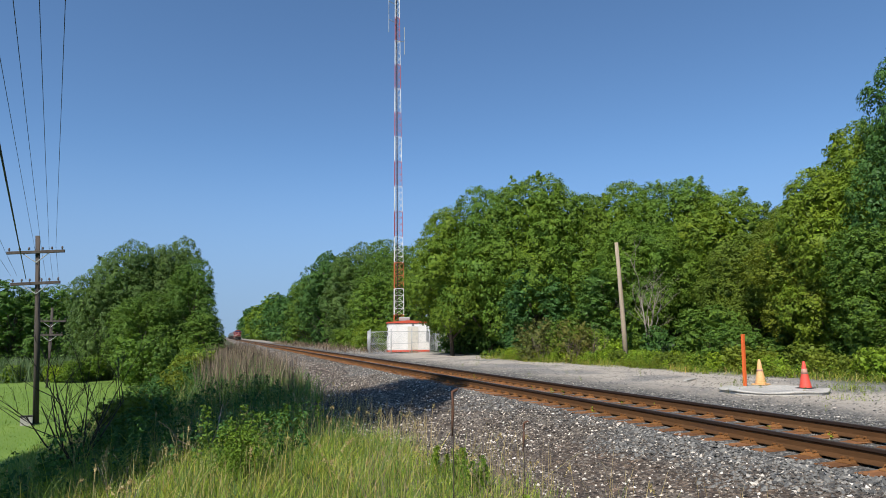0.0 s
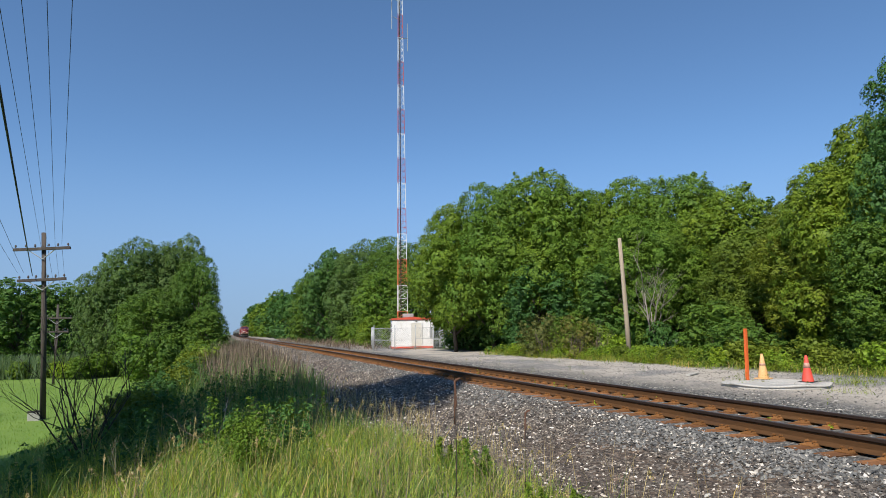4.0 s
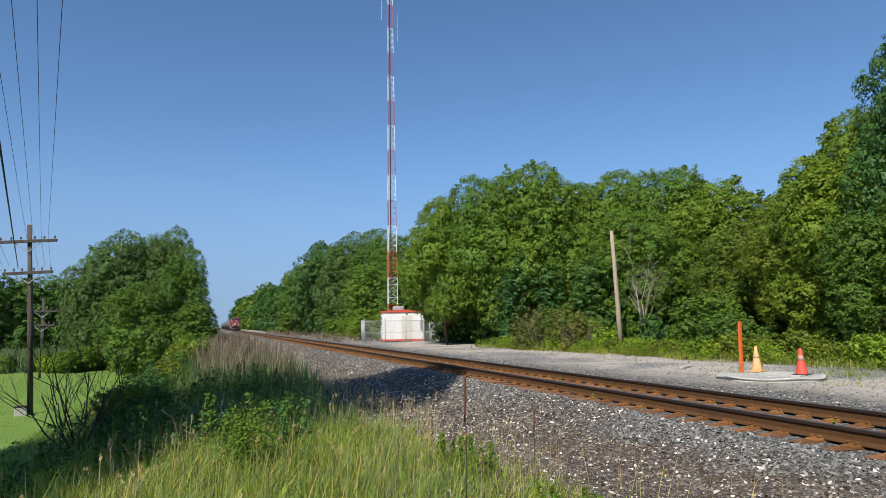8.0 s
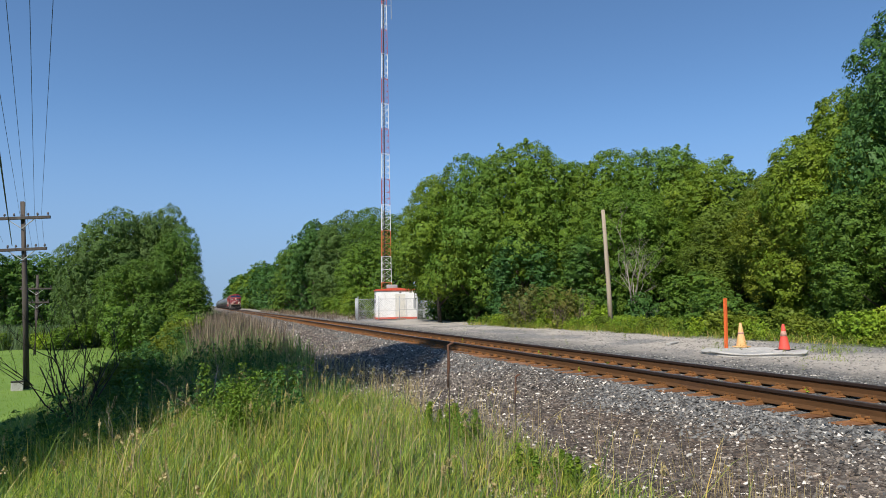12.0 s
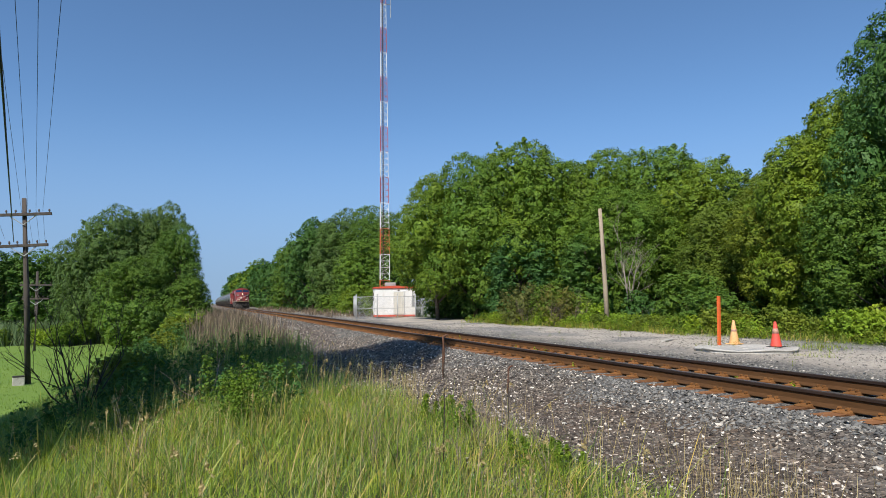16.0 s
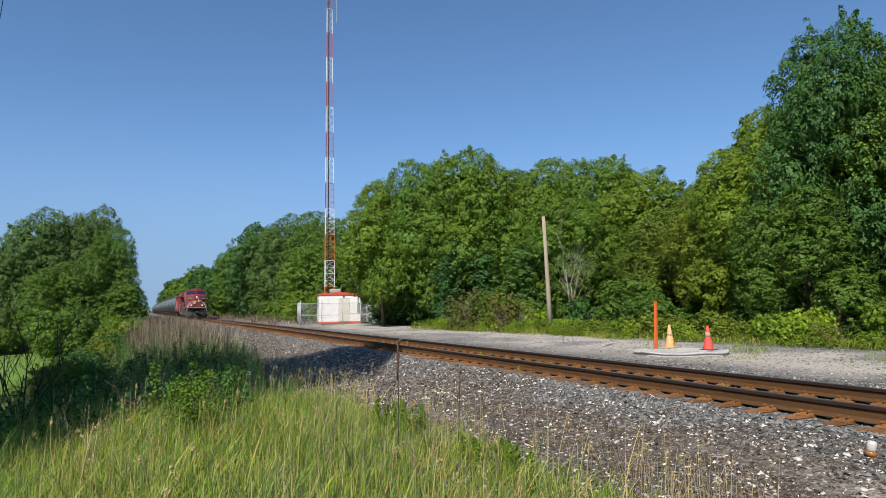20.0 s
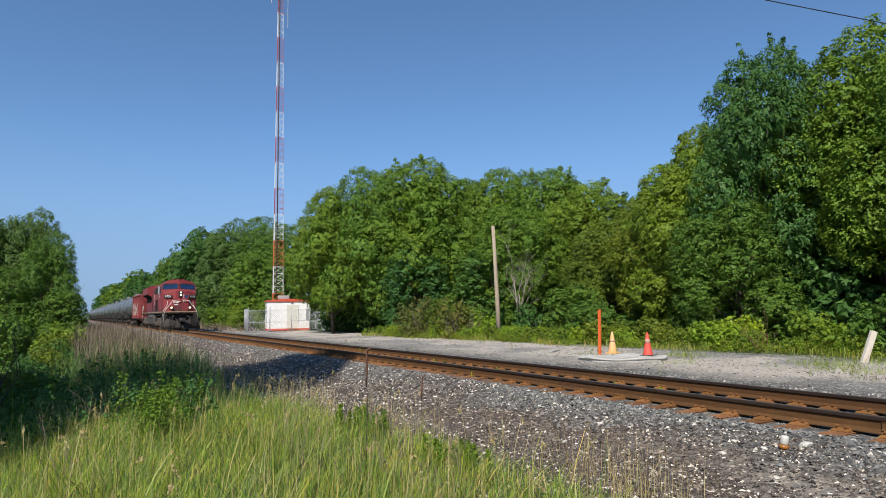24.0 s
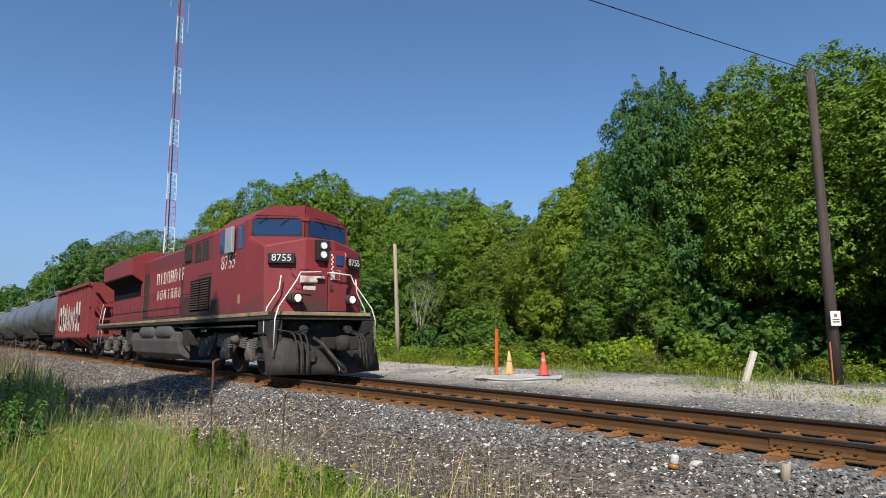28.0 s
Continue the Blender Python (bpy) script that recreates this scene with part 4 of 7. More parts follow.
def pad():
    t = thing("concrete_pad", "low round concrete pad with a raised rim", "concrete pad", m=pose(6.0, 13.9, -0.32, 0, 0, -30))
    bm = bmesh.new()
    lathe(bm, [(1.28, 0.0), (1.3, 0.05), (1.24, 0.085), (1.34, 0.1), (1.3, 0.13), (1.18, 0.135), (1.12, 0.12), (0.3, 0.12)], 40)
    for v in bm.verts:
        a = math.atan2(v.co.y, v.co.x)
        k = 1 + 0.05 * math.sin(3 * a + 1) + 0.03 * math.sin(7 * a)
        v.co = Vector((v.co.x * k, v.co.y * 0.8 * k, v.co.z * (1 + 0.15 * math.sin(5 * a + 2))))
    part("slab", bm, M_CONCRETE, t)


def leaning_post():
    t = thing("leaning_post", "leaning whitish wooden post at the gravel's edge", "post", m=pose(9.82, 9.0, -0.42, 0, 22, -30))
    bm = bmesh.new()
    box(bm, -0.075, 0.075, -0.06, 0.06, 0, 1.04, 0.012)
    part("shaft", bm, surface("whitewashed_post", (0.6, 0.54, 0.45), (0.42, 0.34, 0.25), 40, 3, 0.9, relief=0.5, stretch=(2, 2, 0.2)), t)


def sign_pole():
    t = thing("dark_pole", "tall dark creosoted pole at the wood's edge", "utility pole", m=pose(10.66, 6.95, -0.4))
    bm = bmesh.new()
    pipe(bm, [(0, 0, 0), (-0.01, 0.0, 3), (-0.02, 0.0, 6), (-0.03, 0.0, 8.68)], [0.15, 0.138, 0.122, 0.108], 14)
    part("shaft", bm, M_DARKPOLE, t)
    s = thing("warning_sign", "small white warning sign with red marks nailed on the pole", "sign", m=pose(10.48, 6.79, 1.42, 0, 0, -38))
    bm = bmesh.new()
    box(bm, -0.13, 0.13, -0.008, 0.008, -0.19, 0.19, 0.003)
    part("plate", bm, M_TWR_W, s)
    bm = bmesh.new()
    box(bm, -0.04, 0.04, -0.012, -0.009, 0.04, 0.12)
    part("mark", bm, M_TWR_R, s)
    for k, z in enumerate((-0.03, -0.09)):
        bm = bmesh.new()
        box(bm, -0.09, 0.09, -0.012, -0.009, z - 0.015, z + 0.015)
        part("text_bar", bm, M_INSUL, s)


def utility_pole(x, y, h, base, arms, size, label, tilt=0.0):
    t = thing("utility_pole", label, "utility pole", "poles of the wire line", pose(x + 0.055 * h * tilt, y, base, 0, -3.2 * tilt, -8))
    bm = bmesh.new()
    pipe(bm, [(0, 0, -0.3), (0.02, 0, h * 0.5), (0, 0, h)], [0.13 * size, 0.115 * size, 0.09 * size], 12)
    part("shaft", bm, M_UTILPOLE, t)
    for z, w in arms:
        bm = bmesh.new()
        box(bm, -w / 2, w / 2, -0.2, -0.1, z - 0.055, z + 0.055, 0.01)
        a = part("crossarm", bm, M_UTILPOLE, t)
        bm = bmesh.new()
        for s in (-1, 1):
            tube(bm, (s * 0.45, -0.15, z - 0.05), (0, -0.12, z - 0.4), 0.018, n=6)
        part("brace", bm, M_GALV, a)
        for k in (-0.46, -0.28, -0.12, 0.12, 0.28, 0.46):
            bm = bmesh.new()
            lathe(bm, [(0.012, 0.05), (0.014, 0.09), (0.035, 0.1), (0.04, 0.13), (0.03, 0.15), (0.035, 0.17), (0.015, 0.19)], 10, (k * w, -0.15, z))
            part("insulator", bm, M_INSUL, a)
    return t


def wire(a, b, sag, r, label, name="overhead_wire"):
    t = thing(name, label, "wire", "overhead wires")
    a, b = Vector(a), Vector(b)
    bm = bmesh.new()
    pipe(bm, [a.lerp(b, k / 16) - Vector((0, 0, 4 * sag * (k / 16) * (1 - k / 16))) for k in range(17)], r, 5)
    part("strand", bm, M_WIRE, t)


def lines():
    utility_pole(-14.58, 28.6, 7.1, -1.8, ((6.45, 2.0), (5.25, 1.7)), 0.9, "weathered utility pole with two crossarms on the lawn", 1.0)
    utility_pole(-18.4, 49.0, 5.2, -1.8, ((4.3, 1.9), (3.4, 1.6)), 0.85, "farther utility pole with two crossarms")
    utility_pole(-4.2, -18.5, 6.6, -0.6, ((6.2, 2.0), (4.2, 1.7)), 0.9, "utility pole behind the bank")
    for xa, xb in ((-14.62, -4.55), (-14.4, -4.3), (-14.13, -4.05), (-13.9, -3.75)):
        wire((xa, 28.45, 4.86), (xb, -18.3, 5.85), 0.12, 0.0045, "thin dark overhead wire")
        wire((xa, 28.45, 4.86), (xa - 3.8, 48.9, 2.68), 0.2, 0.005, "thin dark overhead wire")
    wire((-14.8, 28.4, 3.58), (-3.8, -18.3, 3.62), 0.1, 0.013, "thick black overhead cable", "overhead_cable")
    for xa, xb in ((-15.3, -5.0), (-15.1, -4.6)):
        wire((xa, 28.4, 3.7), (xb, -18.3, 3.9), 0.1, 0.0045, "thin dark overhead wire")
    wire((10.63, 6.95, 8.26), (-19.0, 9.0, 6.1), 0.05, 0.012, "black overhead cable from the dark pole", "overhead_cable")


def tower():
    t = thing("radio_tower", "tall slim red and white lattice radio tower", "radio tower", m=pose(8.35, 60.6, -0.2, 0, 0, 12))
    top, seg = 40.0, 2.55
    n = int(top / seg) + 1
    mats = [M_TWR_W, M_TWR_O, M_TWR_W, M_TWR_R, M_TWR_W, M_TWR_R]
    for i in range(n):
        z0, z1 = 0.9 + i * seg, 0.9 + (i + 1) * seg
        bm = bmesh.new()
        corners = []
        for z in (z0, z1):
            w = 0.66 - 0.42 * z / 40
            corners.append([Vector((w * math.cos(a), w * math.sin(a), z)) for a in (radians(90), radians(210), radians(330))])
        thick = 0.03
        for k in range(3):
            tube(bm, corners[0][k], corners[1][k], thick, n=6)
        for k in range(3):
            m = (k + 1) % 3
            for s in range(4):
                a0, a1 = corners[0][k].lerp(corners[1][k], s / 4), corners[0][k].lerp(corners[1][k], (s + 1) / 4)
                b0, b1 = corners[0][m].lerp(corners[1][m], s / 4), corners[0][m].lerp(corners[1][m], (s + 1) / 4)
                tube(bm, a0, b1 if s % 2 else b1, 0.013, n=4, caps=False)
                tube(bm, a1, b1, 0.013, n=4, caps=False)
            tube(bm, corners[1][k], corners[1][m], 0.02, n=5)
        col = M_TWR_W if i % 2 else (M_TWR_O if i < 4 else M_TWR_R)
        part("section", bm, col, t, "white lattice section" if i % 2 else "red lattice section")
    bm = bmesh.new()
    pipe(bm, [(0.05, 0.1, 0.2), (0.04, 0.08, 20), (0.02, 0.05, 39)], 0.06, 6)
    part("cable_run", bm, M_INSUL, t, "dark bundle of cables")
    bm = bmesh.new()
    for z, s in ((33.5, -1), (35.5, -1), (31.5, 1), (37.5, -1)):
        tube(bm, (0, 0, z), (s * 0.9, 0, z + 0.2), 0.03, n=6)
        tube(bm, (s * 0.9, 0, z - 1.2), (s * 0.9, 0, z + 1.8), 0.035, n=6)
    part("antenna", bm, M_GALV, t)
    bm = bmesh.new()
    box(bm, -0.9, 0.9, -0.9, 0.9, -0.3, 0.92, 0.03)
    part("footing", bm, M_CONCRETE, t)


SHED = pose(8.75, 58.4, -0.33, 0, 0, -11)


def shed():
    t = thing("equipment_shed", "white metal equipment shed with red roof edge and base", "shed", m=SHED)
    bm = bmesh.new()
    box(bm, -1.88, 1.88, -1.4, 1.4, 0.28, 2.72, 0.02)
    part("wall", bm, M_WHITEPAINT, t)
    for k in range(7):
        bm = bmesh.new()
        x = -1.5 + 0.5 * k
        box(bm, x - 0.012, x + 0.012, -1.408, -1.4, 0.3, 2.7)
        part("seam", bm, M_WHITEPAINT, t)
    bm = bmesh.new()
    prism(bm, [(-1.96, 2.722), (1.96, 2.722), (1.96, 2.84), (0, 2.98), (-1.96, 2.84)], "y", -1.5, 1.5)
    part("roof", bm, M_REDTRIM, t, "red roof with a low ridge")
    bm = bmesh.new()
    box(bm, -1.91, 1.91, -1.43, 1.43, 0.12, 0.279)
    part("base_trim", bm, M_REDTRIM, t, "red base skirting")
    for x in (-1.7, 1.7):
        for y in (-1.1, 1.1):
            bm = bmesh.new()
            box(bm, x - 0.2, x + 0.2, y - 0.2, y + 0.2, -0.1, 0.119)
            part("block", bm, M_CONCRETE, t)
    d = bmesh.new()
    box(d, -0.12, 0.8, -1.445, -1.41, 0.32, 2.4, 0.006)
    door = part("door", d, M_GREYDOOR, t, "cream metal door")
    bm = bmesh.new()
    for x0, x1, z0, z1 in ((-0.19, -0.122, 0.3, 2.47), (0.802, 0.87, 0.3, 2.47), (-0.122, 0.802, 2.402, 2.47)):
        box(bm, x0, x1, -1.46, -1.41, z0, z1)
    part("door_frame", bm, M_WHITEPAINT, door)
    bm = bmesh.new()
    box(bm, 0.66, 0.74, -1.5, -1.447, 1.25, 1.33)
    part("handle", bm, M_GALV, door)
    bm = bmesh.new()
    box(bm, 0.25, 0.42, -1.5, -1.41, 2.5, 2.6, 0.01)
    part("lamp", bm, M_INSUL, t, "dark wall lamp above the door")
    bm = bmesh.new()
    box(bm, 1.55, 1.75, -1.52, -1.41, 1.1, 2.0, 0.01)
    pipe(bm, [(1.65, -1.47, 2.0), (1.65, -1.47, 2.6), (1.65, -1.47, 3.6)], 0.03, 6)
    part("meter_box", bm, M_GALV, t)
    bm = bmesh.new()
    for z in (1.6, 2.05):
        box(bm, -1.94, -1.88, -0.4, 0.0, z, z + 0.3, 0.01)
    part("vent", bm, M_INSUL, t, "dark wall vents")
    bm = bmesh.new()
    box(bm, -0.75, 0.25, 0.3, 1.1, 2.96, 3.32, 0.05)
    part("roof_unit", bm, M_GALV, t, "grey cooling unit on the roof")
    bm = bmesh.new()
    box(bm, 0.0, 0.75, -2.1, -1.5, -0.05, 0.22, 0.02)
    part("step", bm, surface("brown_mat", (0.3, 0.16, 0.08), (0.36, 0.2, 0.1), 30, 3, 0.9), t, "brown wooden step")


def fence():
    t = thing("chain_link_fence", "chain-link fence with a gate round the shed", "fence", m=SHED)
    loop = [(-3.6, -3.6), (0.05, -3.6), (1.65, -3.6), (3.3, -3.6), (3.3, 5.0), (-3.6, 5.0), (-3.6, -3.6)]
    posts = set()
    for (xa, ya), (xb, yb) in zip(loop, loop[1:]):
        n = max(1, round(math.hypot(xb - xa, yb - ya) / 2.2))
        gate = (xa, xb) == (0.05, 1.65)
        for k in range(n + 1):
            posts.add((round(xa + (xb - xa) * k / n, 3), round(ya + (yb - ya) * k / n, 3)))
        a, b = Vector((xa, ya, 0.05)), Vector((xb, yb, 0.05))
        L = (b - a).length
        bm = bmesh.new()
        u = (b - a).normalized()
        step = 0.16
        k = -1.95
        while k < L:
            for s in (1, -1):
                p0, p1 = (k, 0.0), (k + 1.9, 1.9)
                if s < 0:
                    p0, p1 = (k, 1.9), (k + 1.9, 0.0)
                c0, c1 = max(0, p0[0]), min(L, p1[0])
                if c1 > c0:
                    z0 = p0[1] + (c0 - p0[0]) * s
                    z1 = p0[1] + (c1 - p0[0]) * s
                    tube(bm, a + u * c0 + Vector((0, 0, z0)), a + u * c1 + Vector((0, 0, z1)), 0.0055, n=3, caps=False)
            k += step
        part("gate_mesh" if gate else "mesh", bm, M_GALV, t)
        for z in (0.06, 1.0, 1.95) if gate else (1.95, 0.9):
            bm = bmesh.new()
            tube(bm, a + Vector((0, 0, z - 0.05)), b + Vector((0, 0, z - 0.05)), 0.022, n=6)
            part("rail", bm, M_GALV, t)
    for x, y in sorted(posts):
        bm = bmesh.new()
        h = 2.15 if abs(y + 3.6) < 0.01 else 2.05
        tube(bm, (x, y, -0.1), (x, y, h), 0.04, n=8)
        lathe(bm, [(0.05, h), (0.05, h + 0.02), (0.02, h + 0.05)], 8, (x, y, 0))
        part("post", bm, M_GALV, t)


wooden_pole()
pad()
orange_marker(6.1, 14.95, 1.55, 2.5, "tall orange marker post beside the pad")
orange_marker(10.03, 6.8, 1.15, -1, "thin orange marker stake beside the dark pole", 0.035)
cone(6.75, 15.05, -0.2, True)
cone(6.72, 13.55, -0.2, False)
leaning_post()
sign_pole()
lines()
tower()
shed()
fence()

# ---- train ----


def grimy(name, red, faded, grime, reach):
    """Dusty red paint with road grime splashed up from the deck in uneven tongues."""
    m, nt, b = nodes_of(name)
    wide, fine = noise_tex(nt, 0.9, 5, 0.65, stretch=(1, 1, 0.5)), noise_tex(nt, 26, 3, 0.6)
    col = mix(nt, ramp(nt, wide.outputs[0], [(0.4, (0, 0, 0)), (0.68, (1, 1, 1))]).outputs[0], red, faded)
    streak = noise_tex(nt, 3.2, 6, 0.7, stretch=(1, 1, 0.16))
    col = mix(nt, ramp(nt, streak.outputs[0], [(0.56, (0, 0, 0)), (0.75, (0.55, 0.55, 0.55))]).outputs[0], col, grime)
    tc, sep = nt.nodes.new("ShaderNodeTexCoord"), nt.nodes.new("ShaderNodeSeparateXYZ")
    nt.links.new(tc.outputs["Object"], sep.inputs[0])
    splash = nt.nodes.new("ShaderNodeMath")
    splash.operation = "MULTIPLY_ADD"
    nt.links.new(noise_tex(nt, 0.7, 5, 0.65).outputs[0], splash.inputs[0])
    splash.inputs[1].default_value = -2.6
    nt.links.new(sep.outputs[2], splash.inputs[2])
    level = nt.nodes.new("ShaderNodeMapRange")
    level.inputs["From Min"].default_value, level.inputs["From Max"].default_value = reach - 0.45, reach + 0.25
    level.inputs["To Min"].default_value, level.inputs["To Max"].default_value = 0.85, 0.0
    nt.links.new(splash.outputs[0], level.inputs["Value"])
    col = mix(nt, level.outputs[0], col, grime)
    col = mix(nt, 0.4, col, ramp(nt, fine.outputs[0], [(0.3, (0.65, 0.65, 0.65)), (0.7, (1.25, 1.25, 1.25))]).outputs[0], "MULTIPLY")
    nt.links.new(col, b.inputs["Base Color"])
    b.inputs["Roughness"].default_value = 0.55
    bump(nt, b, fine.outputs[0], 0.05, 0.01)
    return m


M_LOCO = grimy("loco_red", (0.245, 0.036, 0.04), (0.2, 0.036, 0.038), (0.085, 0.05, 0.045), 0.55)
M_LOCO_DIRTY = grimy("loco_red_grimy", (0.19, 0.033, 0.036), (0.14, 0.034, 0.035), (0.075, 0.048, 0.043), 1.0)
M_SOOT = surface("soot_grey_panel", (0.06, 0.038, 0.035), (0.1, 0.04, 0.037), 30, 0.9, 0.75, relief=0.06, stain=(0.045, 0.036, 0.033), stretch=(1, 1, 0.5))
M_UNDER = surface("underframe_black", (0.04, 0.036, 0.033), (0.085, 0.073, 0.064), 25, 1.6, 0.75, relief=0.15, stain=(0.12, 0.1, 0.085))
M_PLOW = surface("plow_grey", (0.036, 0.032, 0.029), (0.075, 0.063, 0.055), 20, 1.4, 0.7, relief=0.15, stain=(0.024, 0.021, 0.02), stretch=(1, 1, 0.3))
M_TANK = surface("fuel_tank_grey", (0.095, 0.088, 0.082), (0.135, 0.122, 0.11), 20, 0.8, 0.7, relief=0.1, stain=(0.09, 0.08, 0.075))
M_STRIPE = surface("tan_stripe", (0.36, 0.26, 0.15), (0.2, 0.13, 0.085), 20, 1.1, 0.7, wear=(0.42, 0.62), stain=(0.07, 0.05, 0.04), stretch=(1, 0.5, 1))
M_RAILING = surface("white_handrail", (0.78, 0.75, 0.7), (0.66, 0.62, 0.56), 30, 4, 0.5)
# blue base colour puts the sky's reflection into the cab glass
M_GLASSCAB = plain("sky_tinted_glass", (0.02, 0.05, 0.13), 0.04)
M_LAMP = plain("head_lamp", (1.0, 0.86, 0.6), 0.3, 0, 0.85)
M_BOARD = plain("number_board", (0.025, 0.022, 0.02), 0.35)
M_DIGIT = plain("board_digit", (0.7, 0.68, 0.62), 0.5)
M_LETTER = surface("worn_lettering", (0.72, 0.66, 0.58), (0.42, 0.18, 0.16), 25, 2.5, 0.6, wear=(0.42, 0.62))
M_HOPPER = surface("hopper_red", (0.24, 0.042, 0.04), (0.19, 0.042, 0.04), 25, 0.7, 0.65, relief=0.06, stain=(0.17, 0.05, 0.04), stretch=(1, 1, 0.35))
M_GRAFFITI = surface("graffiti_paint", (0.62, 0.66, 0.58), (0.5, 0.56, 0.48), 25, 2.0, 0.6, stain=(0.3, 0.12, 0.1))
M_TANKCAR = surface("tank_car_grey", (0.1, 0.106, 0.116), (0.14, 0.147, 0.158), 12, 0.5, 0.38, relief=0.03, stain=(0.1, 0.1, 0.105), stretch=(1, 1, 0.4))
M_TANKBAND = surface("tank_jacket_band", (0.13, 0.135, 0.14), (0.17, 0.17, 0.175), 20, 1.0, 0.5)
M_TRUCK = surface("dusty_truck_steel", (0.1, 0.088, 0.077), (0.16, 0.14, 0.12), 25, 1.6, 0.8, relief=0.15, stain=(0.06, 0.05, 0.045))
M_WHEEL = surface("wheel_steel", (0.07, 0.05, 0.04), (0.11, 0.08, 0.06), 25, 2, 0.6, 0.4)
# near-black that stands in for shade in louvres, under the flare and between wheels
M_BLACK = plain("shade_black", (0.006, 0.006, 0.006), 0.9)

for m in (M_RAIL, M_RUSTTIE, M_PLATE, M_UNDER, M_PLOW, M_TANK, M_SOOT, M_WHEEL, M_BLACK):
    m.node_tree.nodes["Principled BSDF"].inputs["Specular IOR Level"].default_value = 0.15
for m in (M_LOCO, M_LOCO_DIRTY, M_HOPPER):
    m.node_tree.nodes["Principled BSDF"].inputs["Specular IOR Level"].default_value = 0.3

WHEELS = []   # (wheelset, its place on its parent, radius)


def wheelset(parent, y, r, dark=None):
    bm = bmesh.new()
    for s in (-1, 1):
        x = s * 0.72
        prof = [(0.05, -0.02), (r * 0.35, -0.02), (r * 0.45, 0.02), (r * 0.8, 0.025), (r * 0.84, 0.0), (r * 1.03, 0.0), (r * 1.03, 0.03), (r, 0.04), (r * 0.985, 0.13), (r * 0.84, 0.135), (r * 0.8, 0.07), (r * 0.4, 0.06), (r * 0.3, 0.11), (0.05, 0.11)]
        lathe(bm, [(q, s * (h)) for q, h in prof], 24, (x, 0, 0), "x")
        for k in range(5):
            a = 2 * math.pi * k / 5
            tube(bm, (x + s * 0.06, 0.6 * r * math.cos(a), 0.6 * r * math.sin(a)), (x + s * 0.085, 0.6 * r * math.cos(a), 0.6 * r * math.sin(a)), 0.05, n=8)
    tube(bm, (-0.75, 0, 0), (0.75, 0, 0), 0.09, n=10)
    w = part("wheelset", bm, M_WHEEL, parent, "steel wheels on an axle")
    w.location = (0, y, r)
    WHEELS.append((w, y, r))
    return w


def text_mesh(body, size, depth=0.004):
    cu = bpy.data.curves.new("lettering", "FONT")
    cu.body, cu.size, cu.extrude, cu.align_x, cu.align_y = body, size, depth, "CENTER", "CENTER"
    ob = bpy.data.objects.new("lettering", cu)
    scene.collection.objects.link(ob)
    me = bpy.data.meshes.new_from_object(ob.evaluated_get(bpy.context.evaluated_depsgraph_get()))
    bpy.data.objects.remove(ob)
    return me


